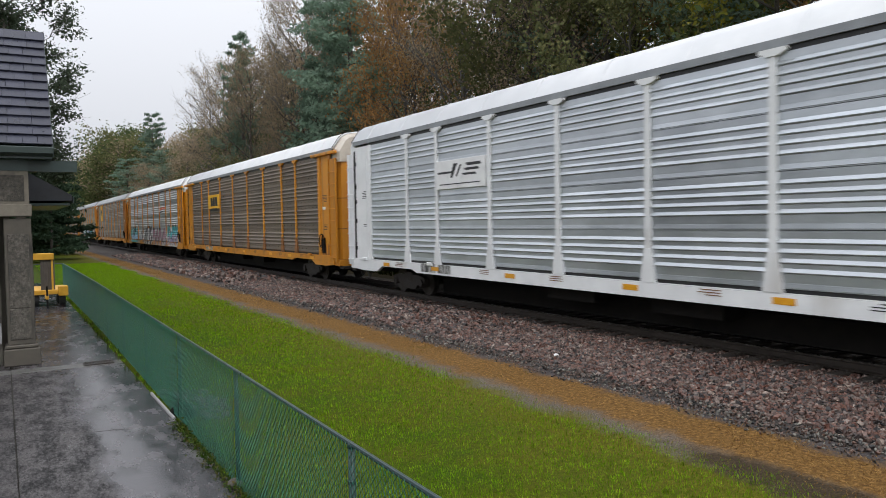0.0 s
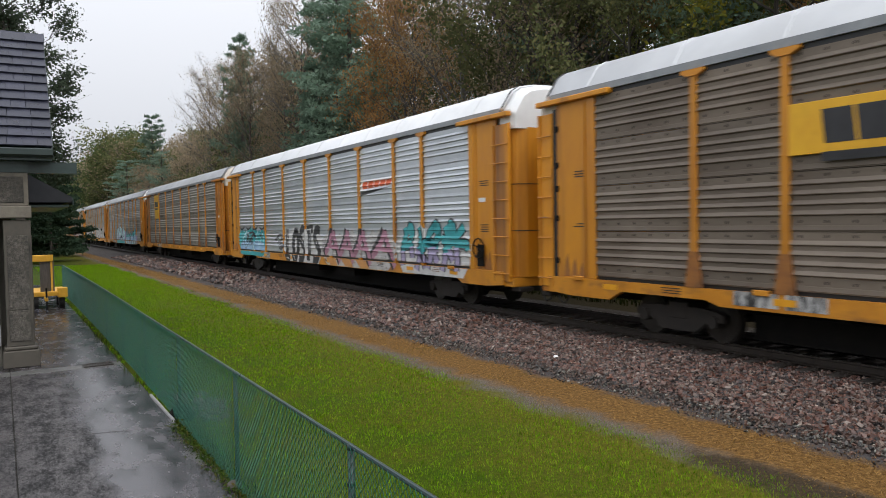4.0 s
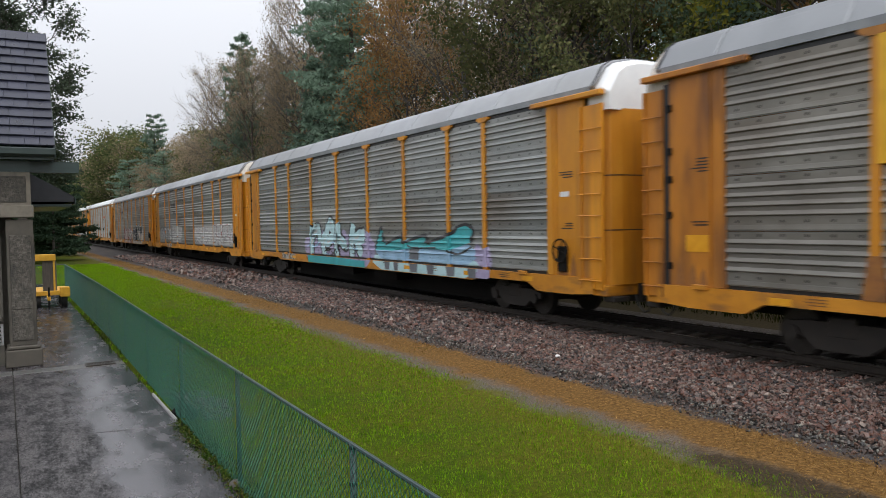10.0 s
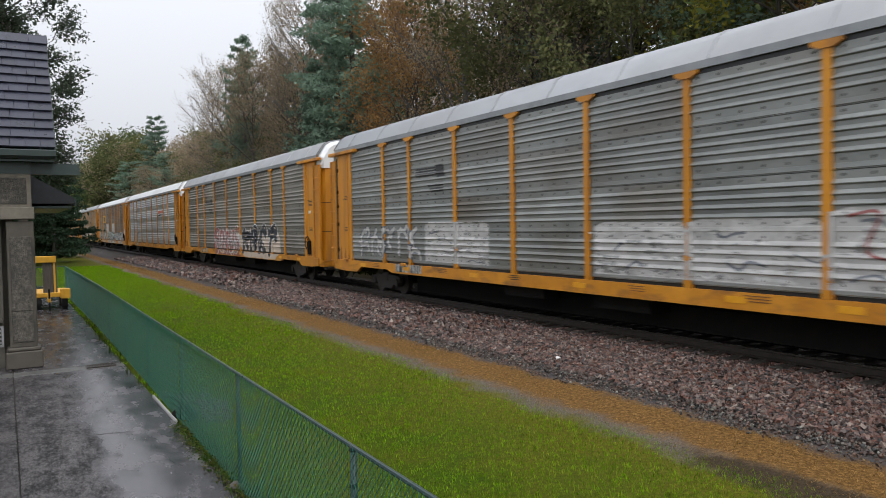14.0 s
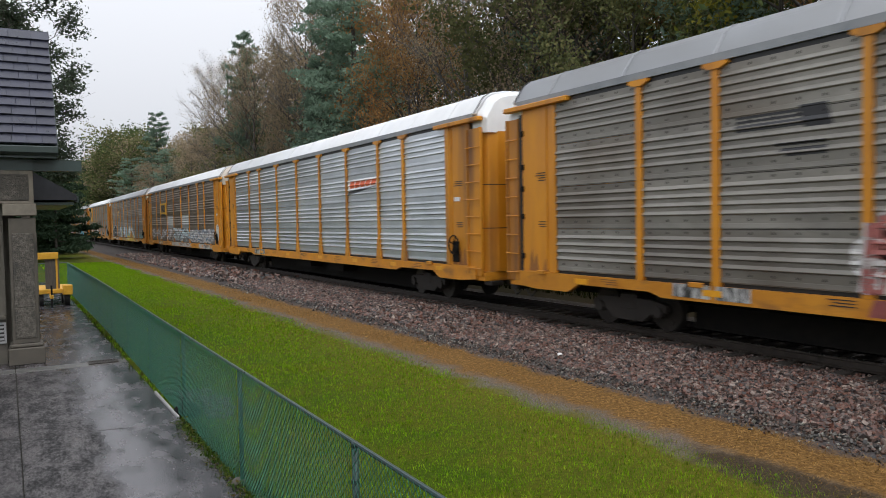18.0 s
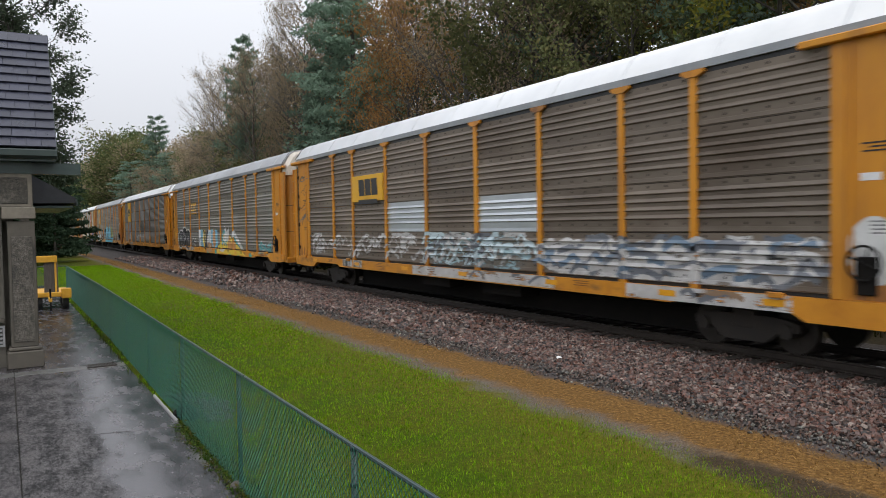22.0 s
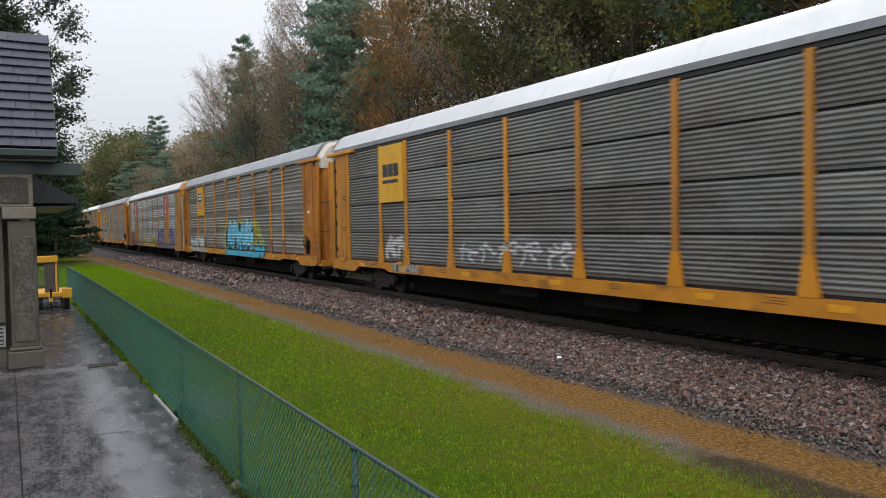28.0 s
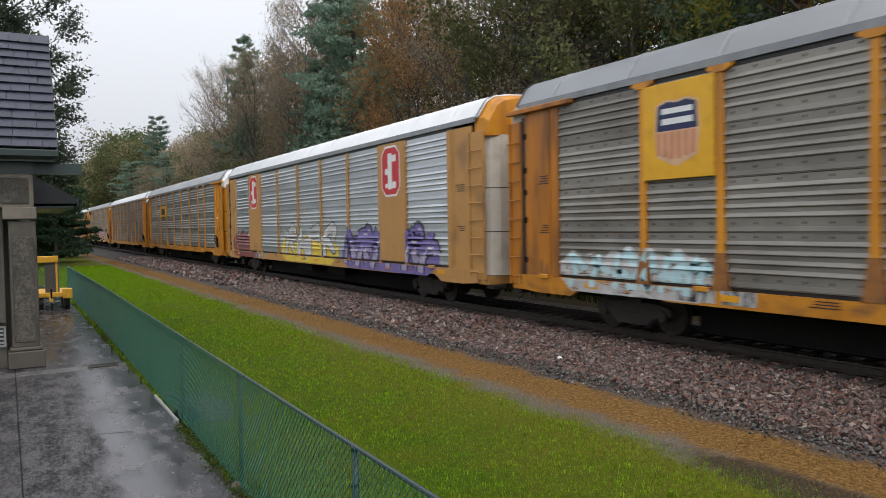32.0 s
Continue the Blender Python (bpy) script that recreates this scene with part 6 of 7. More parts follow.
GLYPHS = [
    [[(0.1, 0), (0.12, 0.5), (0.1, 1)], [(0.1, 0.95), (0.55, 1.0), (0.8, 0.75), (0.5, 0.5), (0.15, 0.5)], [(0.4, 0.5), (0.85, 0.0)]],
    [[(0.85, 0.9), (0.45, 1.0), (0.12, 0.72), (0.1, 0.3), (0.45, 0.0), (0.88, 0.12)]],
    [[(0.88, 0.95), (0.4, 1.0), (0.15, 0.74), (0.5, 0.52), (0.85, 0.28), (0.55, 0.0), (0.1, 0.06)]],
    [[(0.08, 0), (0.3, 0.55), (0.48, 1)], [(0.48, 1), (0.68, 0.5), (0.9, 0)], [(0.25, 0.38), (0.75, 0.36)]],
    [[(0.1, 1), (0.12, 0.35), (0.45, 0.0), (0.82, 0.3), (0.85, 1)]],
    [[(0.12, 0), (0.12, 1)], [(0.12, 0.96), (0.85, 1.0)], [(0.12, 0.5), (0.7, 0.52)], [(0.12, 0.04), (0.85, 0.02)]],
    [[(0.1, 0), (0.12, 1)], [(0.12, 0.95), (0.82, 0.08)], [(0.86, 0), (0.86, 1)]],
    [[(0.5, 1.0), (0.14, 0.7), (0.14, 0.3), (0.5, 0.0), (0.86, 0.3), (0.86, 0.7), (0.5, 1.0)]],
    [[(0.12, 0), (0.12, 1)], [(0.85, 1), (0.18, 0.5), (0.88, 0)]],
    [[(0.15, 1), (0.12, 0.05)], [(0.12, 0.05), (0.8, 0.02)]],
    [[(0.05, 0.97), (0.95, 1.0)], [(0.5, 0.97), (0.48, 0.0)]],
    [[(0.1, 0.98), (0.85, 0.98)], [(0.85, 0.98), (0.12, 0.04)], [(0.12, 0.03), (0.9, 0.03)]],
    [[(0.1, 1.0), (0.9, 0.0)], [(0.88, 1.0), (0.1, 0.0)]],
]


def wild_form(rng):
    """Hooks, bars and curls that interlock and spell nothing."""
    x = rng.uniform(0.15, 0.45)
    out = [[(x, 0.0), (x + rng.uniform(-0.15, 0.2), 0.4), (x + rng.uniform(-0.1, 0.3), 0.75), (x + rng.uniform(0.0, 0.4), 1.0)]]
    a = rng.uniform(0.35, 0.9)
    out.append([(x - 0.2, a), (x + 0.25, a + rng.uniform(-0.2, 0.1)), (x + 0.6, a + rng.uniform(-0.35, 0.1)), (x + 0.75, a - 0.45 + rng.uniform(0, 0.3))])
    if rng.random() < 0.6:
        b = rng.uniform(0.0, 0.3)
        out.append([(x + 0.7, b), (x + 0.4, b + 0.25), (x + 0.55, b + 0.5), (x + 0.9, b + rng.uniform(0.4, 0.7))])
    if rng.random() < 0.5:
        out.append([(x + 0.35, 0.85), (x + 0.5, 1.05), (x + 0.72, 0.9), (x + 0.6, 0.7)])
    return out


def smooth(pts, n=4):
    if len(pts) < 3:
        return [tuple(pts[0][c] + (pts[1][c] - pts[0][c]) * i / 3 for c in (0, 1)) for i in range(4)]
    out = []
    for i in range(len(pts) - 1):
        p0, p1, p2, p3 = pts[max(0, i - 1)], pts[i], pts[i + 1], pts[min(len(pts) - 1, i + 2)]
        for k in range(n):
            t = k / n
            out.append(tuple(0.5 * (2 * p1[c] + (p2[c] - p0[c]) * t + (2 * p0[c] - 5 * p1[c] + 4 * p2[c] - p3[c]) * t * t + (3 * p1[c] - p0[c] - 3 * p2[c] + p3[c]) * t ** 3) for c in (0, 1)))
    return out + [pts[-1]]


def piece(car, seed, y_left, y_right, z0, z1, count, fill, edge, back=None, second=None, label="sprayed graffiti", glyphs=None, fat=0.3, lean=0.12, fine=False, foot=False, base=0, rough=0.12, shine=None, rim=0.11):
    """A sprayed piece from y_left to y_right: cloud, outline, fill in two colours and highlights."""
    rng = random.Random(seed)
    w = (y_left - y_right) / count
    h = z1 - z0
    letters = []
    for i in range(count):
        g = GLYPHS[glyphs[i]] if glyphs else wild_form(rng)
        hh = h * rng.uniform(1 - rough, 1.0)
        zz = z0 + rng.uniform(0, h - hh)
        letters.append([[(y_left - (i + 0.04 + 0.92 * (a + lean * (b - 0.5))) * w, zz + b * hh) for a, b in smooth(s)] for s in g])
    lift = 0.003 + 0.004 * base
    if back:
        bm = bmesh.new()
        cloud_strip(bm, y_left + 0.25, y_right - 0.25, z0 - 0.12, z1 + 0.1, rng, w)
        lay_on(car, bm, back, "graffiti_backing", label, lift, fine, foot)
    for i, strokes in enumerate(letters):
        up = lift + 0.0003 * (i % 4)
        bm = bmesh.new()
        for s in strokes:
            band(bm, s, w * fat + rim)
        rim_ob = lay_on(car, bm, edge, "graffiti_outline", "", up + 0.004, fine, foot)
        bm = bmesh.new()
        for s in strokes:
            band(bm, s, w * fat)
        ob = lay_on(car, bm, fill, "graffiti_letter", "" if back else label, up + 0.008, fine, foot)
        if second and ob:
            ob.data.materials.append(second)
            cut = z0 + h * 0.48
            for p_ in ob.data.polygons:
                if p_.center.z < cut + 0.12 * math.sin(p_.center.y * 5):
                    p_.material_index = 1
        for s in strokes if shine else ():
            bm = bmesh.new()
            m = len(s) // 2
            band(bm, [(a - w * fat * 0.18, b) for a, b in s[max(0, m - 3):m + 1]], w * fat * 0.16)
            lay_on(car, bm, shine, "graffiti_highlight", "", up + 0.012, fine, foot)


def strip(car, yl, yr, z0, z1, material, label, lift, seed, w=0.6, fine=False, foot=False):
    """One patch of spray paint with a ragged upper edge."""
    bm = bmesh.new()
    cloud_strip(bm, yl, yr, z0, z1, random.Random(seed), w)
    return lay_on(car, bm, material, "sprayed_patch", label, lift, fine, foot)


def flat(car, pts, material, label, lift, name="sprayed_shape", foot=False):
    """One flat sprayed shape with a straight-edged outline in y, z."""
    bm = bmesh.new()
    shape(bm, pts)
    bmesh.ops.triangulate(bm, faces=bm.faces[:])
    return lay_on(car, bm, material, name, label, lift, foot=foot)


def line(car, pts, width, material, lift, label="", taper=1.0, foot=False):
    """One sprayed stroke."""
    bm = bmesh.new()
    band(bm, smooth(pts), width, taper)
    return lay_on(car, bm, material, "sprayed_stroke", label, lift, foot=foot)


def spot(car, y, z, ry, rz, material, label, lift, foot=False, wob=0.04, seed=1):
    """One round sprayed spot."""
    bm = bmesh.new()
    blob(bm, y, z, ry, rz, 18, wob, random.Random(seed))
    return lay_on(car, bm, material, "sprayed_spot", label, lift, foot=foot)


def scrawl(car, seed, yl, yr, z0, z1, count, materials, lift, width=(0.03, 0.09), flatness=0.5, foot=False):
    """Short loose strokes scattered over a stretch of the car."""
    rng = random.Random(seed)
    for i in range(count):
        y, z = rng.uniform(yr, yl), rng.uniform(z0, z1)
        r = rng.uniform(0.15, 0.5)
        pts = [(y + r * (u - 0.5) * 2 + rng.uniform(-0.06, 0.06), min(z1, max(z0, z + (1 - flatness) * r * math.sin(u * rng.uniform(2, 6)) + rng.uniform(-0.1, 0.1)))) for u in (0, 0.33, 0.66, 1)]
        line(car, pts, rng.uniform(*width), materials[i % len(materials)], lift + 0.0003 * (i % 5), foot=foot)


def plate(car, y0, y1, z0, z1, material, label, depth=0.10):
    """A flat sign panel fixed across a bay; returns it for its marks."""
    return part("sign_panel", boxes((-SIDE_X - depth + 0.045, -SIDE_X + 0.03, y0, y1, z0, z1), bevel=0.008), material, car, label)


def marks(panel, rows, material, name="sign_mark", x=-SIDE_X - 0.059, label=""):
    """Flat marks on a sign, each an outline in y, z."""
    bm = bmesh.new()
    for pts in rows:
        shape(bm, pts)
    for v in bm.verts:
        v.co.x = x
    return part(name, bm, material, panel, label)


def rect(y0, y1, z0, z1, slant=0.0):
    return [(y0 - slant, z0), (y1 - slant, z0), (y1, z1), (y0, z1)]


def block_mark(panel, yl, yr, z0, z1, material):
    """A brand's block lettering as three plain slabs with a bar under them."""
    w, h = (yl - yr) / 3.2, z1 - z0
    for i in range(3):
        a = yl - i * w * 1.1
        marks(panel, [rect(a - w, a, z0 + 0.34 * h, z1, 0.12 * w)], material, "sign_slab")
    marks(panel, [rect(yr, yl, z0, z0 + 0.18 * h)], material, "sign_bar", label="dark bar under the block lettering")


def slanted_mark(car):
    """The red slanted mark over a black swoosh, as plain shapes."""
    bm = bmesh.new()
    shape(bm, [(-7.1, 3.74), (-7.1, 4.04), (-4.45, 4.0), (-4.45, 3.62)])
    lay_on(car, bm, SIGN_WHITE, "mark_ground", "white band with a red slanted mark", 0.003)
    bm = bmesh.new()
    for i in range(5):
        a = -4.62 - i * 0.48
        shape(bm, [(a, 3.70 + 0.015 * i), (a - 0.42, 3.72 + 0.015 * i), (a - 0.46, 3.96), (a - 0.04, 3.955)])
    lay_on(car, bm, SIGN_ORANGE, "slanted_mark", "red slanted mark drawn as plain shapes", 0.007)
    bm = bmesh.new()
    shape(bm, [(-4.47, 3.60), (-4.47, 3.46), (-7.0, 3.71)])
    lay_on(car, bm, P_BLACK, "swoosh", "thin black swoosh", 0.005)


def flag_mark(car):
    """Faded black speed lines with a small block below."""
    bm = bmesh.new()
    for i in range(4):
        shape(bm, rect(5.35 - 0.1 * i, 6.75, 3.92 + 0.075 * i, 3.965 + 0.075 * i))
    shape(bm, rect(5.0, 5.5, 3.88, 4.25, 0.1))
    for i in range(3):
        shape(bm, rect(5.0, 5.75 + 0.1 * i, 3.42 + 0.09 * i, 3.47 + 0.09 * i))
    lay_on(car, bm, P_BLACK, "faded_mark", "faded black company mark as plain bars", 0.004)


def dress():
    C = [c for c, _ in TRAIN]
    # first car: white sign with a black winged mark
    pn = plate(C[0], 4.45, 7.08, 3.38, 4.22, SIGN_WHITE, "white sign panel with a black winged mark")
    marks(pn, [rect(6.2, 7.0, 3.83, 3.89), [(6.15, 3.7), (6.28, 3.7), (6.1, 4.1), (5.85, 4.1), (5.95, 4.0)], [(5.9, 3.72), (5.98, 3.72), (5.75, 4.05), (5.65, 4.05)], rect(4.7, 5.45, 4.0, 4.08, 0.1), rect(4.8, 5.55, 3.87, 3.94, 0.1), rect(4.95, 5.65, 3.74, 3.80, 0.1),
               rect(4.7, 6.9, 3.5, 3.53)], P_BLACK)
    # second car
    pn = plate(C[1], 4.45, 7.08, 3.45, 4.3, SIGN_YEL, "yellow sign panel with dark block lettering")
    block_mark(pn, 6.5, 4.85, 3.32, 4.15, P_BLACK)
    # third car
    slanted_mark(C[2])
    strip(C[2], 11.95, 7.1, 0.9, 2.42, P_TURQ, "turquoise sprayed block with black shadows", 0.003, 21, 0.5)
    strip(C[2], 11.7, 7.2, 0.95, 1.72, P_MID, "blue lower part of the sprayed block", 0.007, 22, 0.4)
    strip(C[2], 11.6, 7.3, 0.9, 1.2, P_TURQ, "turquoise sprayed foot of the block", 0.010, 23, 0.4)
    for i in range(4):
        y = 11.75 - i * 1.2
        line(C[2], [(y, 2.36), (y - 0.25, 2.27), (y - 0.6, 2.30), (y - 0.8, 2.42)], 0.085, P_BLACK, 0.013)
    scrawl(C[2], 24, 11.5, 7.3, 1.1, 2.1, 22, [P_BLACK, P_BLACK, P_PALE], 0.013, (0.04, 0.10), 0.2)
    scrawl(C[2], 25, 5.6, 4.4, 1.3, 2.0, 9, [P_DIM, P_BLACK], 0.004, (0.05, 0.1), 0.8)
    piece(C[2], 202, 4.0, -0.35, 0.88, 2.28, 5, P_BLACK, P_WHITE, P_WHITE, None, "white cloud behind black letters", glyphs=[9, 7, 2, 10, 2], fat=0.42, rough=0.05, shine=P_WHITE)
    strip(C[2], -0.5, -7.3, 0.82, 2.3, P_WORN, "whitish spray behind pink letters", 0.003, 26)
    for i, (y, wd) in enumerate(((-0.7, 1.5), (-2.3, 1.2), (-3.6, 1.4), (-5.2, 1.7))):
        line(C[2], [(y, 1.25), (y - 0.4 * wd, 1.8), (y - 0.62 * wd, 2.24)], 0.34, P_BLACK, 0.007, "black stroke of the pink letters")
        line(C[2], [(y - 0.12, 1.25), (y - 0.5 * wd, 1.75), (y - 0.7 * wd, 2.2)], 0.26, P_PINK, 0.011, "pink graffiti letter")
        line(C[2], [(y - 0.66 * wd, 2.2), (y - 0.8 * wd, 1.7), (y - 1.15 * wd, 0.95)], 0.36, P_BLACK, 0.008)
        line(C[2], [(y - 0.7 * wd, 2.15), (y - 0.9 * wd, 1.6), (y - 1.2 * wd, 0.98)], 0.24, P_PINK, 0.012)
        line(C[2], [(y - 0.3 * wd, 1.62), (y - 0.95 * wd, 1.5)], 0.16, P_PINK, 0.013)
    for y in (-1.5, -3.0, -4.4):
        flat(C[2], [(y, 0.83), (y + 0.5, 1.15), (y - 0.5, 1.1), (y - 0.75, 0.83)], P_ORANGE, "orange wedge sprayed on the sill", 0.014)
    piece(C[2], 204, -7.6, -11.7, 0.95, 2.35, 5, P_TURQ, P_BLACK, P_WHITE, P_LILAC, "turquoise and lilac graffiti letters", fat=0.3)
    # fourth car
    pn = plate(C[3], 7.28, 9.07, 3.2, 5.15, SIGN_YEL, "tall yellow sign panel with dark block lettering")
    block_mark(pn, 8.85, 7.5, 3.95, 4.6, P_BLACK)
    # fifth car
    strip(C[4], 5.2, -2.0, 0.85, 2.3, P_LILAC, "lilac spray behind pale letters", 0.003, 41)
    piece(C[4], 401, 4.75, -0.85, 1.12, 2.46, 4, P_PALE, P_BLACK, None, None, "pale blue graffiti letter with a black outline", fat=0.30, rim=0.17, rough=0.06, lean=0.0, base=1, shine=P_WHITE)
    flat(C[4], [(4.7, 0.82), (4.7, 1.14), (1.6, 1.12), (-1.2, 1.06), (-1.2, 0.82)], P_TURQ, "turquoise spray paint along the sill", 0.016)
    scrawl(C[4], 42, 4.4, -0.7, 1.15, 1.7, 12, [P_MID, P_BLACK], 0.018, (0.03, 0.07), 0.7)
    strip(C[4], -1.9, -8.75, 0.82, 1.5, P_PALE, "pale foot of the turquoise waves", 0.004, 43)
    strip(C[4], -2.1, -8.6, 1.12, 1.95, P_MID, "blue middle of the turquoise waves", 0.008, 44)
    strip(C[4], -8.5, -9.4, 0.86, 1.8, P_LILAC, "lilac end of the graffiti", 0.003, 45)
    wave = [(-2.04, 1.5), (-2.47, 2.26), (-2.62, 2.2), (-2.86, 1.7), (-3.97, 1.97), (-4.14, 1.75), (-5.64, 2.03), (-5.76, 1.78), (-7.3, 2.1), (-7.63, 2.29), (-8.12, 2.36), (-8.5, 2.2), (-8.35, 1.85), (-7.2, 1.6), (-5.0, 1.62), (-3.4, 1.5)]
    flat(C[4], wave, P_TURQ, "turquoise sprayed wave with pointed crests", 0.013, foot=True)
    for a, b in ((0, 2), (3, 5), (5, 7), (7, 9), (9, 12)):
        line(C[4], wave[a:b + 1], 0.075, P_BLACK, 0.017, "black outline of the wave", 1.8, foot=True)
    for y in (-2.6, -4.05, -5.7):
        flat(C[4], [(y, 2.14), (y - 0.22, 1.98), (y - 0.3, 1.72), (y - 0.02, 1.8)], P_BLACK, "black shadow at a crest", 0.019)
    for y, wd in ((-2.9, 0.35), (-3.6, 0.3), (-4.75, 0.5), (-5.9, 0.4), (-7.1, 0.45), (-8.3, 0.4)):
        flat(C[4], [(y, 0.84), (y + 0.08, 1.16), (y - wd, 1.16), (y - wd + 0.04, 0.84)], P_DIM, "dark grey smudge on the sill", 0.012)
    line(C[4], [(-4.5, 1.7), (-5.0, 1.62), (-6.4, 1.66)], 0.05, P_BLACK, 0.018)
    line(C[4], [(-7.0, 1.6), (-7.7, 1.5), (-8.4, 1.72)], 0.06, P_BLACK, 0.018, foot=True)
    flat(C[4], [(-4.6, 1.25), (-4.65, 1.66), (-5.3, 1.66), (-5.25, 1.25)], P_DIM, "grey block in the wave", 0.016)
    # sixth car
    flag_mark(C[5])
    rng = random.Random(77)
    for n_, (a, b, z) in enumerate(((6.2, 2.6, 2.5), (-1.65, -4.3, 2.42), (-4.33, -7.1, 2.46), (-7.2, -9.1, 2.6), (-9.12, -11.7, 2.62))):
        flat(C[5], [(a, 1.27), (a, z - 0.08), (a - 0.3, z), (b + 0.2, z - 0.02), (b, z - 0.12), (b, 1.27)], P_WORN, "block of faded whitish spray paint", 0.003 + 0.0004 * n_, "paint_over")
        scrawl(C[5], 510 + n_, a - 0.2, b + 0.2, 1.32, z - 0.1, 9, [P_DIM, P_WHITE, P_GREY], 0.007, (0.02, 0.06), 0.9)
    piece(C[5], 501, 11.4, 6.4, 1.3, 2.35, 5, P_GREY, P_DIM, None, None, "faded dark tag", fat=0.14, rim=0.1)
    for y in (-7.5, -8.9, -10.2):
        line(C[5], [(y, 2.45), (y - 0.5, 2.5), (y - 0.3, 1.9), (y - 0.9, 1.7), (y - 0.7, 1.35)], 0.05, P_RED, 0.010, "thin dull red outline of a letter")
    spot(C[5], -12.0, 1.62, 0.16, 0.2, P_WHITE, "white paint splash", 0.004)
    # seventh car
    flag_mark(C[6])
    flat(C[6], [(4.3, 0.84), (4.2, 1.13), (-1.5, 1.08), (-1.5, 0.84)], P_RED, "dull red spray paint along the sill", 0.002)
    strip(C[6], 4.6, -1.6, 1.15, 2.42, P_WORN, "pale spray behind the letters", 0.002, 61)
    piece(C[6], 602, 4.35, -1.2, 1.14, 2.34, 5, P_WORN_RED, P_GREY, None, None, "dull red graffiti letter with a white edge", glyphs=[0, 7, 12, 4, 2], fat=0.32, rim=0.10, rough=0.12, base=1, shine=P_GREY)
    scrawl(C[6], 62, 3.8, -1.2, 0.86, 1.12, 8, [P_WHITE], 0.006, (0.04, 0.08), 0.3)
    strip(C[6], -1.5, -8.4, 0.84, 2.42, P_CREAM, "cream spray behind black letters", 0.003, 63)
    piece(C[6], 601, -1.7, -7.6, 0.98, 2.34, 4, P_INK, P_WHITE, None, None, "blue black graffiti letter edged in white", fat=0.27, rim=0.12, lean=0.05, rough=0.05, base=1, shine=P_CREAM)
    for y, ry, rz in ((-3.4, 0.5, 0.16), (-4.9, 0.42, 0.13), (-6.2, 0.5, 0.17), (-7.9, 0.6, 0.3)):
        spot(C[6], y, 0.94 if rz < 0.2 else 1.3, ry, rz, P_CREAM, "cream bubble at the foot of the letters", 0.024)
    # eighth car
    slanted_mark(C[7])
    # ninth car
    pn = plate(C[8], 4.45, 7.08, 3.3, 4.25, SIGN_YEL, "yellow sign panel with dark block lettering")
    block_mark(pn, 6.5, 4.9, 3.2, 4.1, P_BLACK)
    scrawl(C[8], 81, 11.5, 7.4, 1.25, 2.1, 22, [P_WORN], 0.004, (0.05, 0.12), 0.4)
    scrawl(C[8], 82, 6.9, 2.0, 1.25, 2.1, 26, [P_WORN, P_GREY], 0.004, (0.05, 0.12), 0.5)
    line(C[8], [(6.4, 1.95), (7.0, 1.5), (7.15, 1.22)], 0.09, P_GREY, 0.006)
    strip(C[8], 1.6, -3.9, 1.2, 2.25, P_WORN_BLUE, "pale blue sprayed ground", 0.003, 83, 0.4)
    scrawl(C[8], 84, 1.5, -3.8, 1.25, 2.12, 46, [P_WORN, P_ICE, P_DIM, P_ICE], 0.006, (0.05, 0.14), 0.45)
    strip(C[8], -4.1, -11.7, 1.2, 2.15, P_WORN, "greyish sprayed ground", 0.003, 85, 0.5)
    scrawl(C[8], 86, -4.3, -11.6, 1.22, 2.1, 60, [P_DIM, P_SLATE, P_WORN, P_DIM], 0.006, (0.05, 0.16), 0.8)
    for a, b in ((2.4, -4.9), (-7.3, -11.2)):
        flat(C[8], [(a, 0.83), (a, 1.13), (b, 1.13), (b, 0.83)], P_WORN, "faded grey spray over the sill", 0.002)
        scrawl(C[8], int(a * 10) + 90, a - 0.4, b + 0.4, 0.88, 1.1, 9, [P_GREY, P_DIM, P_RUSTY], 0.005, (0.05, 0.12), 0.7)
    spot(C[8], -12.55, 1.9, 0.42, 0.55, P_WHITE, "white sprayed head shape", 0.004)
    scrawl(C[8], 87, 13.0, 12.3, 2.3, 4.6, 16, [P_DIM, P_BLACK], 0.005, (0.02, 0.045), 0.6)
    # tenth car
    bm = bmesh.new()
    for i in range(3):
        a = 6.75 - i * 0.52
        for r in (rect(a - 0.42, a, 3.98, 4.14), rect(a - 0.42, a, 3.60, 3.72), rect(a - 0.14, a, 3.725, 3.975)):
            shape(bm, r)
    shape(bm, rect(5.2, 6.75, 3.40, 3.50))
    lay_on(C[9], bm, SIGN_YEL, "yellow_mark", "yellow block lettering drawn as plain shapes", 0.004)
    for i, (y, z, ry, rz) in enumerate(((10.6, 1.62, 0.95, 0.62), (9.3, 1.78, 0.85, 0.70), (8.1, 1.62, 0.85, 0.66))):
        spot(C[9], y, z, ry + 0.13, rz + 0.10, P_WHITE, "white outline of a black tag", 0.004 + 0.0004 * i, seed=i)
        spot(C[9], y, z, ry, rz, P_BLACK, "black sprayed tag with three humps", 0.009 + 0.0004 * i, seed=i)
        line(C[9], [(y + 0.3, z + 0.35), (y + 0.1, z - 0.1), (y - 0.35, z + 0.25), (y - 0.2, z - 0.4)], 0.05, P_WHITE, 0.015)
    piece(C[9], 904, 6.9, 5.6, 0.9, 1.6, 2, P_BLACK, P_WHITE, None, None, "small black tag", fat=0.18)
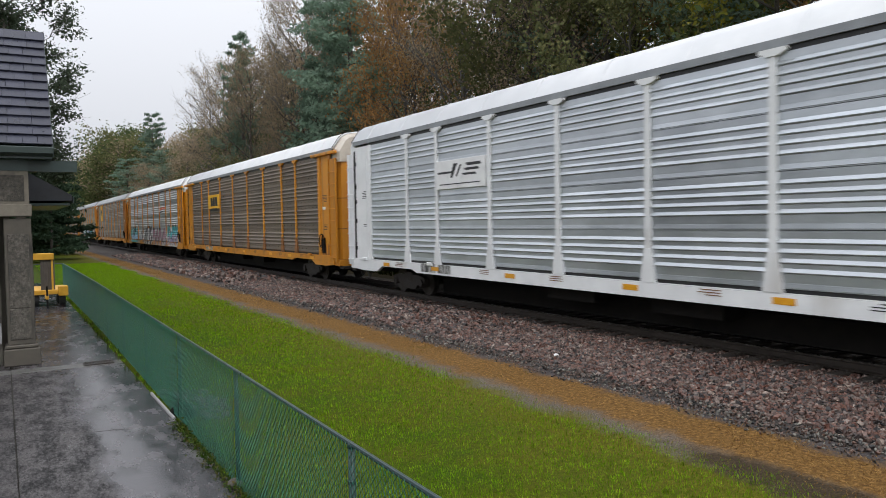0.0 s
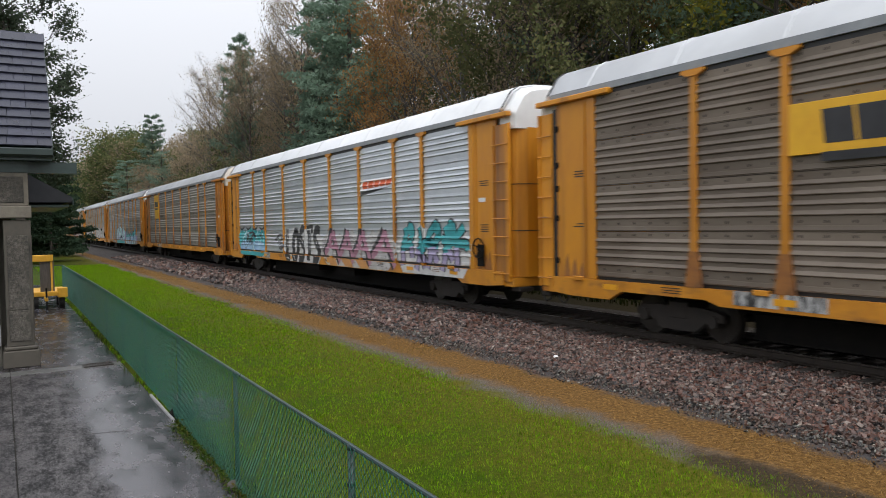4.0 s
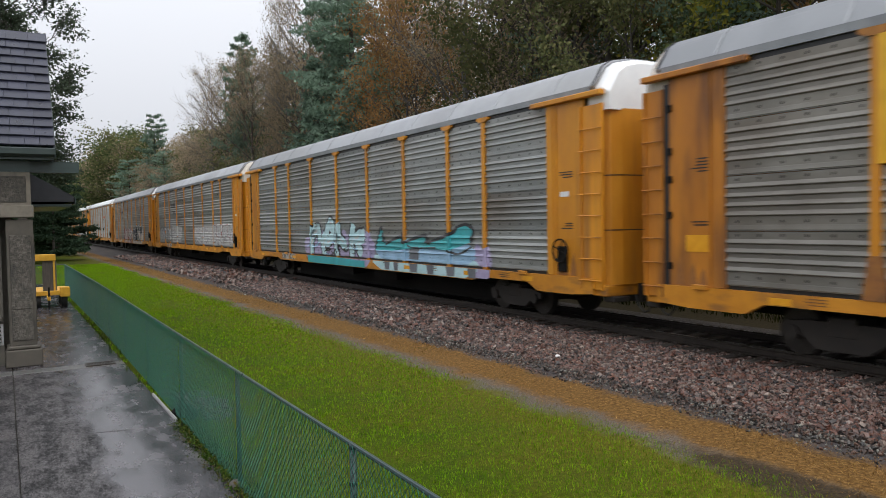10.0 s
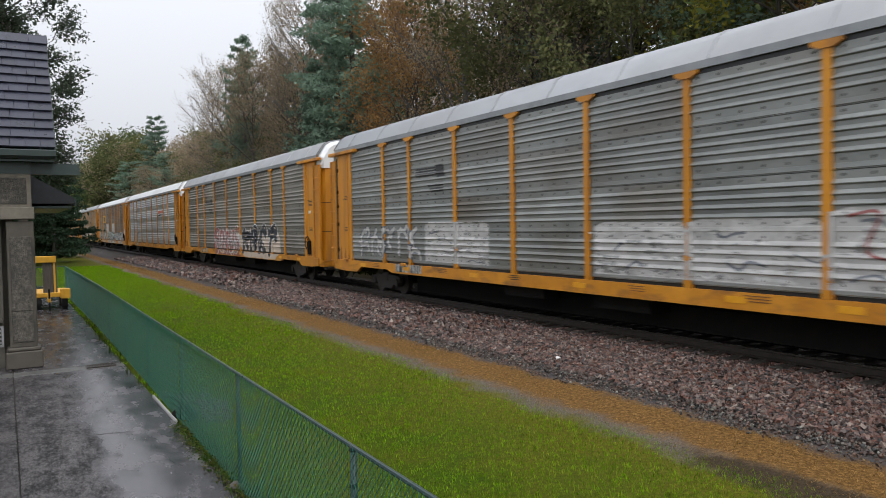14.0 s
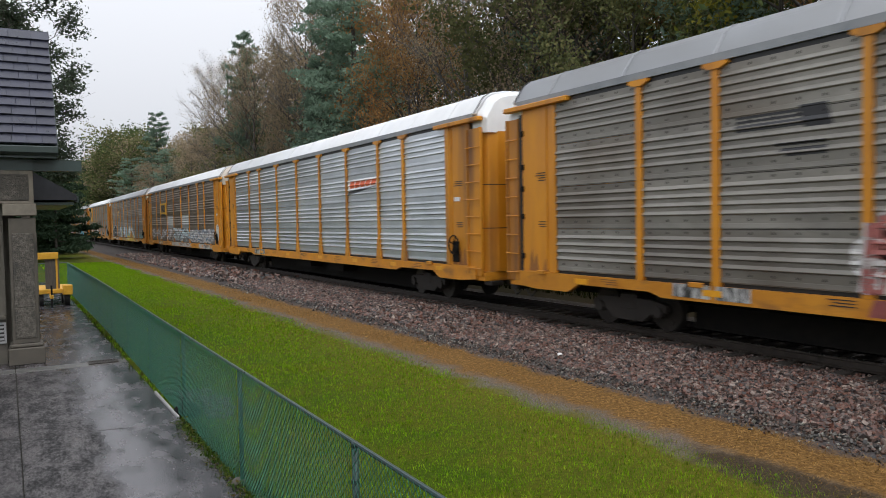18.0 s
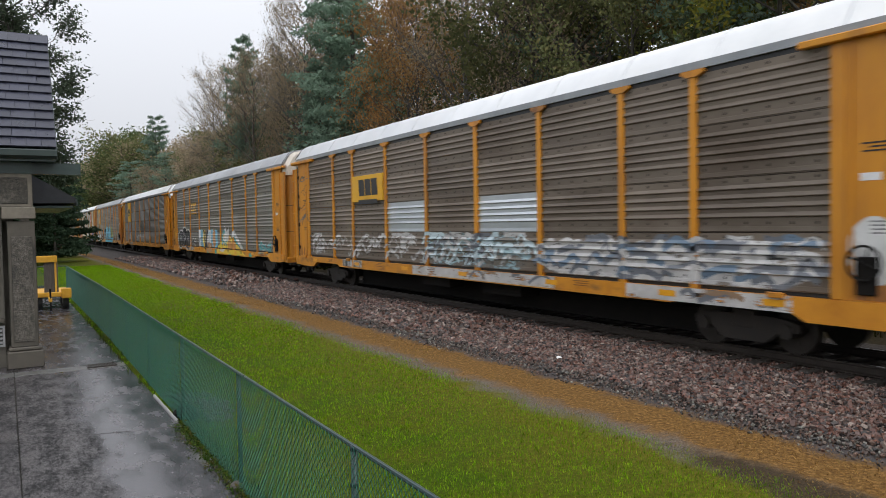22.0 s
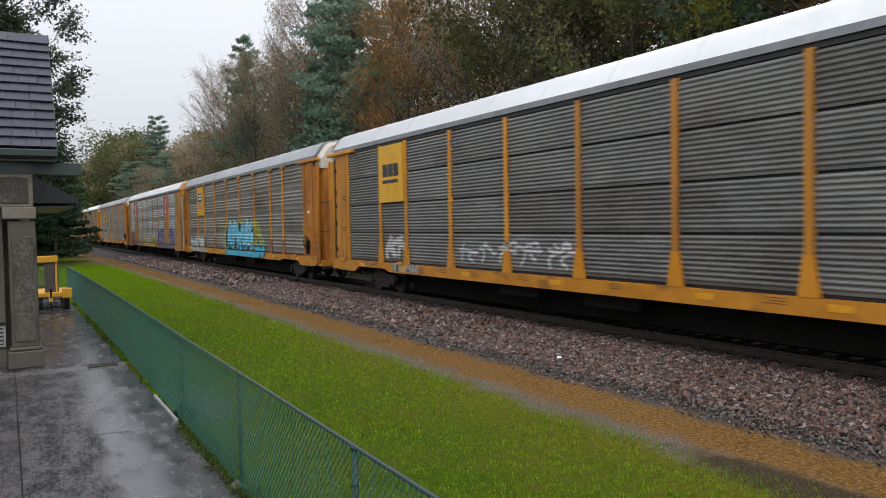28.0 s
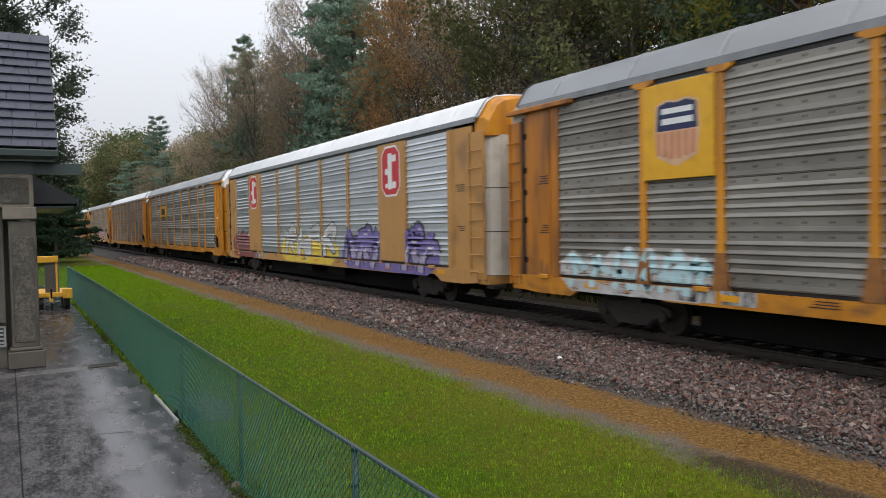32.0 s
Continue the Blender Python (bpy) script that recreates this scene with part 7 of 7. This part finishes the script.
    for y0, y1, mat, lf in ((4.6, 3.75, P_WHITE, 0.004), (3.95, 3.1, P_AZURE, 0.007), (3.3, 2.75, P_YELL, 0.010), (2.2, 0.9, P_WHITE, 0.004), (1.0, -0.55, P_AZURE, 0.007), (0.55, 0.0, P_ORANGE, 0.010)):
        flat(C[9], [(y0 + 0.1, 1.55), (y0, 2.34), (y1, 2.28), (y1 - 0.12, 1.5), (y1 + 0.2, 1.12), (y0 - 0.1, 1.18)], mat, "block of a many coloured sprayed piece", lf)
    for a, b in (((3.1, 2.3), (2.55, 1.0)), ((2.0, 2.3), (2.45, 1.0))):
        line(C[9], [a, ((a[0] + b[0]) / 2 + 0.05, 1.7), b], 0.3, P_INK, 0.014, "black bar of the sprayed piece", 0.7)
    flat(C[9], [(2.0, 0.86), (2.1, 1.5), (0.9, 1.45), (0.6, 0.86)], P_TAWNY, "tawny foot of the sprayed piece", 0.012)
    scrawl(C[9], 93, 4.3, -0.4, 1.2, 2.2, 14, [P_DIM, P_WHITE, P_AZURE], 0.016, (0.03, 0.06), 0.3)
    piece(C[9], 905, -1.6, -3.1, 1.35, 2.2, 2, P_TURQ, P_WHITE, None, None, "turquoise sprayed arrows", fat=0.2, rough=0.35)
    for pts, mat, lf in (([(-0.5, 0.86), (-0.7, 1.35), (-1.9, 1.55), (-2.6, 2.3), (-3.1, 1.75), (-4.2, 1.7), (-5.2, 1.25), (-6.9, 0.86)], P_YELL, 0.004), ([(-2.2, 1.6), (-2.5, 2.55), (-2.9, 2.1), (-3.3, 2.5), (-3.5, 1.7)], P_WHITE, 0.012),
                         ([(-3.0, 1.1), (-3.4, 2.0), (-3.9, 1.5), (-4.6, 1.75), (-4.9, 1.15)], P_ORANGE, 0.016), ([(-4.4, 1.8), (-5.0, 1.95), (-6.3, 1.3), (-5.4, 1.3)], P_TURQ, 0.003),
                         ([(-3.9, 1.85), (-4.5, 2.3), (-6.5, 1.15), (-6.1, 1.1), (-4.6, 1.9)], P_WHITE, 0.009), ([(-1.2, 1.0), (-1.7, 1.25), (-2.6, 1.1), (-2.1, 0.95)], P_WHITE, 0.010)):
        bm = bmesh.new()
        shape(bm, pts)
        bmesh.ops.triangulate(bm, faces=bm.faces[:])
        lay_on(C[9], bm, mat, "graffiti_fill", "layered yellow orange and white sprayed shape", lf)
    bm = bmesh.new()
    for y, z, w_, h_ in ((1.9, 0.9, 0.35, 0.16), (-0.2, 0.92, 0.25, 0.2), (-3.6, 0.86, 0.3, 0.14), (-5.5, 0.9, 0.22, 0.2), (-7.9, 0.9, 0.3, 0.12)):
        blob(bm, y, z, w_, h_, 12, 0.03, rng)
    lay_on(C[9], bm, P_TURQ, "paint_spots", "turquoise spots on the sill", 0.003)
    piece(C[9], 906, -9.4, -11.4, 1.0, 1.6, 3, P_TURQ, P_WORN, None, None, "faint turquoise tag", fat=0.14)
    # eleventh car
    pn = plate(C[10], 7.28, 9.07, 3.2, 5.15, SIGN_YEL, "large yellow sign panel with dark block lettering")
    block_mark(pn, 8.8, 7.6, 3.85, 4.5, P_BLACK)
    piece(C[10], 1001, 8.9, 7.3, 1.25, 2.1, 2, P_GREY, P_GREY, None, None, "faded white tag", fat=0.16, fine=True)
    piece(C[10], 1002, 4.0, -1.0, 1.3, 1.9, 5, P_GREY, P_DIM, None, None, "faded grey tag", fat=0.1, fine=True)
    for i in range(9):
        bm = bmesh.new()
        shape(bm, rect(3.1 + i * 0.42, 3.4 + i * 0.42, 4.75, 4.9))
        lay_on(C[10], bm, P_DIM, "faded_stencil", "faded dark stencil as plain bars", 0.004, fine=True)
    # twelfth car: shield sign and the big blue piece
    pn = plate(C[11], 7.28, 9.07, 3.25, 5.15, SIGN_YEL, "yellow panel with a shield sign")
    cy, sh = 8.17, [(-0.62, 4.82), (-0.3, 4.93), (0, 4.88), (0.3, 4.93), (0.62, 4.82), (0.66, 4.2), (0.6, 3.62), (0.0, 3.38), (-0.6, 3.62), (-0.66, 4.2)]
    marks(pn, [[(cy + 0.86 * y, 4.15 + 0.86 * (z - 4.15)) for y, z in sh]], SIGN_PEACH, "shield", -SIDE_X - 0.058, "shield shape with navy top and rose stripes")
    marks(pn, [[(cy + y, z) for y, z in ((-0.48, 4.70), (-0.24, 4.77), (0, 4.73), (0.24, 4.77), (0.48, 4.70), (0.52, 4.2), (-0.52, 4.2))]], SIGN_NAVY, "shield_top", -SIDE_X - 0.061)
    marks(pn, [rect(cy - 0.40, cy + 0.38, 4.53, 4.64), rect(cy - 0.40, cy + 0.38, 4.32, 4.44)], SIGN_WHITE, "shield_bar", -SIDE_X - 0.064)
    marks(pn, [rect(cy - 0.47 + i * 0.175, cy - 0.35 + i * 0.175, 3.72 - 0.1 * (1 - abs(i - 2.5) / 2.5), 4.17) for i in range(6)], SIGN_ROSE, "shield_stripe", -SIDE_X - 0.061)
    piece(C[11], 1101, 11.6, 7.5, 0.95, 1.75, 6, P_PALE, P_WORN, P_WORN, None, "pale white and turquoise tags", fat=0.24)
    for i, (y, z, r) in enumerate(((1.75, 2.42, 0.24), (1.95, 2.1, 0.26), (1.8, 1.78, 0.24), (2.1, 1.5, 0.28), (1.85, 1.2, 0.26), (1.7, 0.98, 0.2), (-4.85, 2.5, 0.28), (-5.05, 2.15, 0.34), (-5.3, 1.85, 0.3), (-5.65, 1.6, 0.3), (-5.15, 1.5, 0.24), (-0.2, 2.78, 0.16), (-2.5, 2.85, 0.18), (-1.2, 2.68, 0.2))):
        spot(C[11], y, z, r * 1.05, r * 0.72, P_LIME, "lime green sprayed bubble", 0.004 + 0.0004 * i, True, 0.03, i)
        spot(C[11], y + 0.03, z + 0.02, r * 0.55, r * 0.34, P_MOSS, "darker curl in a lime bubble", 0.011, True, 0.03, i)
    flat(C[11], [(1.45, 2.62), (1.35, 2.74), (-4.7, 2.78), (-4.7, 1.3), (-4.2, 1.3), (-4.2, 2.6)], P_MUSTARD, "mustard yellow frame of the blue letters", 0.016, foot=True)
    bm = bmesh.new()
    shape(bm, [(1.6, 0.82), (1.5, 1.15), (-3.6, 1.15), (-4.6, 1.05), (-5.2, 0.84)])
    lay_on(C[11], bm, P_BLUE, "graffiti_band", "blue spray paint along the sill", 0.0295, foot=True)
    piece(C[11], 1103, 1.35, -4.15, 0.98, 2.62, 6, P_CYAN, P_INK, P_INK, P_BLUE, "bright blue graffiti forms on black", fat=0.50, rim=0.14, rough=0.04, foot=True, base=5, shine=P_PALE)
    for y, z in ((0.73, 2.19), (-0.58, 2.22), (-2.03, 2.16), (-3.25, 2.22)):
        for r, mat, lf in ((0.37, P_INK, 0.036), (0.34, P_CYAN, 0.039), (0.18, P_BLUE, 0.042), (0.14, P_CYAN, 0.045), (0.06, P_INK, 0.048)):
            spot(C[11], y, z, r, r, mat, "ringed eye in the blue graffiti", lf, True, 0.02)
    for y, z, ry, rz in ((-4.9, 1.2, 0.5, 0.36), (-5.7, 1.15, 0.36, 0.3)):
        spot(C[11], y, z, ry + 0.07, rz + 0.06, P_INK, "black rim of a blue bubble", 0.020, True)
        spot(C[11], y, z, ry, rz, P_BLUE, "blue sprayed bubble", 0.024, True)
    scrawl(C[11], 111, 1.2, -4.0, 0.9, 1.5, 16, [P_PALE, P_INK, P_CYAN], 0.050, (0.03, 0.07), 0.3, True)
    # thirteenth car: orange strips with red signs
    for y0, y1, (s0, s1) in ((-9.15, -7.2, (3.4, 5.12)), (7.2, 9.15, (3.4, 5.12))):
        pn = plate(C[12], y0 + 0.02, y1 - 0.02, Z_SILL + 0.01, Z_EAVE, TAN, "tan orange panel with a red eight sided sign")
        c = (y0 + y1) / 2
        oct_ = lambda k: [(c - 0.7 * k, s0 + 0.3), (c - 0.4 * k, s0 + (1 - k)), (c + 0.4 * k, s0 + (1 - k)), (c + 0.7 * k, s0 + 0.3), (c + 0.7 * k, s1 - 0.3), (c + 0.4 * k, s1 - (1 - k)), (c - 0.4 * k, s1 - (1 - k)), (c - 0.7 * k, s1 - 0.3)]
        marks(pn, [oct_(1.0)], SIGN_WHITE, "sign_border", -SIDE_X - 0.058)
        marks(pn, [oct_(0.93)], SIGN_RED, "sign_face", -SIDE_X - 0.061)
        marks(pn, [rect(c - 0.12, c + 0.2, s0 + 0.25, s1 - 0.25), rect(c - 0.42, c - 0.13, s1 - 0.55, s1 - 0.32), rect(c + 0.21, c + 0.42, s0 + 0.75, s0 + 0.95), rect(c - 0.42, c - 0.13, s0 + 0.28, s0 + 0.5), rect(c + 0.21, c + 0.4, s0 + 0.3, s0 + 0.45)], SIGN_WHITE, "sign_mark", -SIDE_X - 0.064)
    piece(C[12], 1201, 12.4, 7.6, 0.95, 2.1, 5, P_RED, P_DIM, P_RED, None, "dull red graffiti", fat=0.3)
    strip(C[12], 3.9, -3.2, 0.85, 2.05, P_YELL, "yellow sprayed ground", 0.003, 121, 0.9)
    piece(C[12], 1202, 3.5, -3.0, 1.1, 2.35, 4, P_WHITE, P_DIM, None, None, "white graffiti letter on yellow", fat=0.20, rim=0.12, rough=0.05, base=1)
    strip(C[12], -3.6, -11.3, 0.82, 1.85, P_PURPLE, "purple sprayed ground", 0.003, 122, 1.2)
    piece(C[12], 1203, -3.7, -11.2, 0.9, 2.25, 6, P_PURPLE, P_INK, None, P_LILAC, "purple graffiti letter with a dark edge", fat=0.30, rim=0.16, lean=0.3, base=1, shine=P_WHITE)
    # cars farther back
    pn = plate(C[13], 4.6, 6.9, 3.3, 4.3, SIGN_YEL, "small yellow sign panel")
    block_mark(pn, 6.5, 5.0, 3.3, 4.1, P_BLACK)
    piece(C[15], 1501, -1.0, -8.0, 1.0, 2.3, 6, P_PINK, P_RED, P_WHITE, None, "red and white graffiti letters", fat=0.26)


dress()


# ---- loose stone of the ballast, grass, weeds ----


def build_ballast():
    """Crushed stones: six rough blocks, scattered in two sheets."""
    rng = np.random.default_rng(4)
    cube = np.array([(x, y, z) for x in (-1, 1) for y in (-1, 1) for z in (-1, 1)], float)
    quads = np.array([(0, 1, 3, 2), (4, 6, 7, 5), (0, 4, 5, 1), (2, 3, 7, 6), (0, 2, 6, 4), (1, 5, 7, 3)])

    def bed_z(x):
        return np.interp(x, [8.3, 8.6, 9.6, 11.1, 11.65, 14.6], [0.0, 0.03, 0.07, 0.085, 0.03, 0.03])

    def scatter(n, ylo, yhi, size, xlo=8.05, xhi=12.0):
        u = rng.random(n)
        y = ylo + (yhi - ylo) * u
        x = xlo + (xhi - xlo) * rng.random(n)
        edge = (rng.random(n) > (x - 8.0) / 0.9) | ((x > 11.72) & (np.abs((y - 2.0) / 0.53 - np.round((y - 2.0) / 0.53)) < 0.26))
        x, y = x[~edge], y[~edge]
        m = len(x)
        s = size * rng.uniform(0.55, 1.45, (m, 1, 1)) * np.array([1, 1, 0.72])
        pts = cube[None] * s * rng.uniform(0.55, 1.0, (m, 8, 1)) + rng.normal(size=(m, 8, 3)) * size * 0.14
        q = rng.normal(size=(m, 4))
        q /= np.linalg.norm(q, axis=1)[:, None]
        w, a, b, c = q.T
        r = np.stack([np.stack([1 - 2 * (b * b + c * c), 2 * (a * b - c * w), 2 * (a * c + b * w)], 1), np.stack([2 * (a * b + c * w), 1 - 2 * (a * a + c * c), 2 * (b * c - a * w)], 1), np.stack([2 * (a * c - b * w), 2 * (b * c + a * w), 1 - 2 * (a * a + b * b)], 1)], 1)
        pts = np.einsum("nij,nkj->nki", r, pts)
        pts += np.stack([x, y, bed_z(x) + size * rng.uniform(-0.3, 0.9, m)], 1)[:, None]
        return pts.reshape(-1, 3), (quads[None] + 8 * np.arange(m)[:, None, None]).reshape(-1, 4)
    def lay(name, sets, material, label):
        verts, faces, base = [], [], 0
        for v, f in sets:
            verts.append(v)
            faces.append(f + base)
            base += len(v)
        tagged(new(name, fast_mesh(name, np.concatenate(verts), np.concatenate(faces), material, True)), label, "ballast", kind="stuff")

    lay("ballast_stones", [scatter(36000, 3.5, 15, 0.030, 8.7, 12.14), scatter(16000, 15, 34, 0.042, 8.7, 12.14), scatter(4200, 34, 75, 0.075, 8.6, 12.1)], STONE_MAT, "loose reddish grey crushed ballast stones beside the rail")
    lay("gravel", [scatter(11000, 3.5, 15, 0.017, 8.02, 9.1), scatter(4000, 15, 34, 0.026, 8.02, 9.1)], GRAVEL_MAT, "grey gravel along the foot of the ballast")


build_ballast()


def build_rubble():
    """A patch of grey broken stone in the grass behind the fence."""
    rng = random.Random(31)
    me = []
    for i in range(4):
        bm = bmesh.new()
        bmesh.ops.create_icosphere(bm, subdivisions=1, radius=1.0)
        for v in bm.verts:
            v.co *= 1 + 0.35 * noise.noise(v.co * 2 + Vector((i * 7.0, 0, 0)))
            v.co.z *= 0.6
        me.append(bm_mesh("rubble_stone", bm, RUBBLE))
    heap = thing("rubble_patch", "patch of pale grey broken stones in the grass behind the fence", "stones", at=(2.5, 11.7, 0.0))
    for i in range(150):
        a, r = rng.uniform(0, 6.28), rng.random() ** 0.7
        p_ = part("rubble_stone", me[i % 4], None, heap)
        k = rng.uniform(0.025, 0.07)
        p_.matrix_basis = pose(0.38 * r * math.cos(a), 1.15 * r * math.sin(a), k * 0.3, rng.uniform(-15, 15), rng.uniform(-15, 15), rng.uniform(0, 360)) @ Matrix.Diagonal((k, k * rng.uniform(0.7, 1.3), k, 1))


RUBBLE = surface("grey_rubble", [(0.3, (0.04, 0.042, 0.042)), (0.7, (0.12, 0.122, 0.12))], 3, (0.45, 0.7), 0, 0.3, 20, per="object", per_amount=0.35)
build_rubble()


def blades(n, xlo, xhi, ylo, yhi, height, width, seed, keep=None, lean=(0.1, 0.7)):
    """Grass blades: bent two-piece strips."""
    rng = np.random.default_rng(seed)
    y = ylo + (yhi - ylo) * rng.random(n) ** 2.2
    x = xlo + (xhi - xlo) * rng.random(n)
    if keep is not None:
        k = keep(x, y, rng)
        x, y = x[k], y[k]
    m = len(x)
    a = rng.random(m) * 2 * np.pi
    far = 1 + np.clip((y - 8) / 10, 0, 5)
    h = height * rng.uniform(0.5, 1.25, m)
    w = width * far * rng.uniform(0.7, 1.3, m)
    dx, dy = np.cos(a), np.sin(a)
    lx, ly = np.cos(a + 1.57) * h * rng.uniform(*lean, m), np.sin(a + 1.57) * h * rng.uniform(*lean, m)
    z0 = np.full(m, -0.015)
    P = [(x - dx * w, y - dy * w, z0), (x + dx * w, y + dy * w, z0), (x + dx * w * 0.7 + lx * 0.4, y + dy * w * 0.7 + ly * 0.4, z0 + h * 0.62), (x - dx * w * 0.7 + lx * 0.4, y - dy * w * 0.7 + ly * 0.4, z0 + h * 0.62),
         (x + dx * w * 0.1 + lx, y + dy * w * 0.1 + ly, z0 + h), (x - dx * w * 0.1 + lx, y - dy * w * 0.1 + ly, z0 + h)]
    v = np.stack([np.stack(p_, 1) for p_ in P], 1).reshape(-1, 3)
    b = 6 * np.arange(m)[:, None]
    q = np.stack([b + np.array([[0, 1, 2, 3]]), b + np.array([[3, 2, 4, 5]])], 1).reshape(-1, 4)
    return v, q


GRASS = leaf_material("grass_blades", [(0.062, 0.168, 0.003), (0.118, 0.265, 0.004), (0.172, 0.335, 0.008), (0.29, 0.42, 0.025), (0.084, 0.210, 0.004)], 0.3)


def mottle(m, scale, low, high, tint, tint_scale, at):
    """Clumps of lighter and darker growth, and larger patches of another tone."""
    n, ln = m.node_tree.nodes, m.node_tree.links
    hs = next(k for k in n if k.type == "HUE_SAT")
    ends = [k.to_socket for k in hs.outputs[0].links]
    geo = n.new("ShaderNodeNewGeometry")
    last = hs.outputs[0]
    for sc, f0, f1, c, blend in ((scale, 0.36, 0.64, None, "MULTIPLY"), (tint_scale, at, at + 0.1, tint, "MIX")):
        no = n.new("ShaderNodeTexNoise")
        no.inputs["Scale"].default_value, no.inputs["Detail"].default_value, no.inputs["Roughness"].default_value = sc, 6.0, 0.65
        ln.new(geo.outputs["Position"], no.inputs["Vector"])
        mr = n.new("ShaderNodeMapRange")
        mr.inputs["From Min"].default_value, mr.inputs["From Max"].default_value = f0, f1
        ln.new(no.outputs["Fac"], mr.inputs["Value"])
        mx = n.new("ShaderNodeMixRGB")
        mx.blend_type = blend
        ln.new(last, mx.inputs[1])
        if c is None:
            mr.inputs["To Min"].default_value, mr.inputs["To Max"].default_value = low, high
            mx.inputs[0].default_value = 1.0
            ln.new(mr.outputs[0], mx.inputs[2])
        else:
            mr.inputs["To Max"].default_value = 0.6
            ln.new(mr.outputs[0], mx.inputs[0])
            mx.inputs[2].default_value = (*c, 1)
        last = mx.outputs[0]
    for s in ends:
        ln.new(last, s)


mottle(GRASS, 8.0, 0.35, 1.25, (0.15, 0.17, 0.010), 0.55, 0.57)
STRAW = leaf_material("dead_grass", [(0.105, 0.055, 0.016), (0.185, 0.098, 0.028), (0.30, 0.172, 0.052), (0.36, 0.240, 0.095), (0.140, 0.068, 0.018)], 0.25)
mottle(STRAW, 6.0, 0.40, 1.35, (0.085, 0.10, 0.016), 0.9, 0.57)
v, q = blades(26000, 4.6, 6.9, 2.2, 40, 0.048, 0.0030, 14, lambda x, y, rng: rng.random(len(x)) < np.clip((x - 4.4) / 2.4, 0, 1), (0.3, 1.2))
DRY = leaf_material("yellowed_grass", [(0.085, 0.090, 0.010), (0.14, 0.138, 0.018), (0.21, 0.17, 0.033), (0.11, 0.12, 0.012)], 0.3)
tagged(new("yellowed_grass", fast_mesh("yellowed_grass", v, q, DRY)), "yellowed lawn grass along the worn path", "grass", kind="stuff")
WEED = leaf_material("weed_leaves", [(0.02, 0.045, 0.008), (0.04, 0.075, 0.012), (0.07, 0.105, 0.018), (0.10, 0.075, 0.022)], 0.3)


def ragged(lo, hi):
    def keep(x, y, rng):
        s = 0.16 * np.sin(y * 1.3) + 0.1 * np.sin(y * 3.7 + 1) + 0.06 * np.sin(y * 9.1)
        t = 0.14 * np.sin(y * 0.9 + 2) + 0.1 * np.sin(y * 2.9)
        return (x > lo + s - rng.random(len(x)) ** 3 * 0.3) & (x < hi + t + rng.random(len(x)) ** 3 * 0.35)
    return keep


v, q = blades(210000, 2.0, 7.0, 2.3, 62, 0.055, 0.0028, 1, ragged(2.1, 6.55))
tagged(new("lawn_grass", fast_mesh("lawn_grass", v, q, GRASS)), "short bright green lawn grass, yellowish in places", "grass", kind="stuff")
v, q = blades(52000, 6.6, 8.9, 2.0, 70, 0.034, 0.0034, 2, ragged(7.08, 8.15), (0.6, 2.2))
tagged(new("dead_grass", fast_mesh("dead_grass", v, q, STRAW)), "strip of brown dead grass between path and ballast", "grass", kind="stuff")
v, q = blades(2200, 1.93, 2.2, 5.0, 26, 0.10, 0.006, 3, lambda x, y, rng: (y < 10.6) & (np.sin(y * 2.1) + np.sin(y * 0.8 + 1) + rng.normal(size=len(x)) * 0.4 > 0.2) | ((y > 12.8) & (rng.random(len(x)) < 0.18)))
v2, q2 = leaf_cards(np.stack([np.random.default_rng(6).normal(2.0, 0.07, 2600), 4.5 + 6.2 * np.random.default_rng(7).random(2600) ** 1.2, np.abs(np.random.default_rng(8).normal(0.03, 0.035, 2600))], 1), 0.02, np.random.default_rng(9), 0.5)
tagged(new("fence_weeds", fast_mesh("fence_weeds", np.concatenate([v, v2]), np.concatenate([q, q2 + len(v)]), WEED)), "weeds and fallen leaves along the foot of the fence", "weeds", kind="stuff")
# weeds coloured near black, with the shade behind the train in their tones
BANK = leaf_material("shaded_bank_weeds", [(0.005, 0.009, 0.002), (0.010, 0.015, 0.003), (0.018, 0.021, 0.005), (0.022, 0.018, 0.006)], 0.2)
v, q = blades(10000, 16.8, 20.0, 4.0, 60, 0.24, 0.009, 12)
tagged(new("bank_grass", fast_mesh("bank_grass", v, q, BANK)), "rough grass and weeds on the far side of the track", "weeds", kind="stuff")


SURGE = ((0.0, 0.16), (2.5, 0.12), (6.0, -0.02), (9.0, -0.15), (13.0, 0.0), (17.0, 0.02), (20.0, -0.02), (23.25, 0.18), (28.75, -0.08), (32.0, -0.02))


def car_y(k, t):
    """Where car k's middle stands at t seconds: the train rolls towards -y, gaining a little speed, with a slight surge."""
    return 156.97 - 10.123 * t - 0.00428 * t * t + float(np.interp(t, *zip(*SURGE))) + (k - 5) * CAR_PITCH


def motions():
    for k, (car, wheels) in enumerate(TRAIN):
        walk(car, [(t, pose(TRACK_X, car_y(k, t), RAIL_Z)) for t in range(0, 33, 2)])
        for w, yy in wheels:
            walk(w, [(i / FPS, pose(0, yy, 0.42, math.degrees((car_y(k, 0) - car_y(k, i / FPS)) / 0.42))) for i in range(32 * FPS + 1)])


motions()
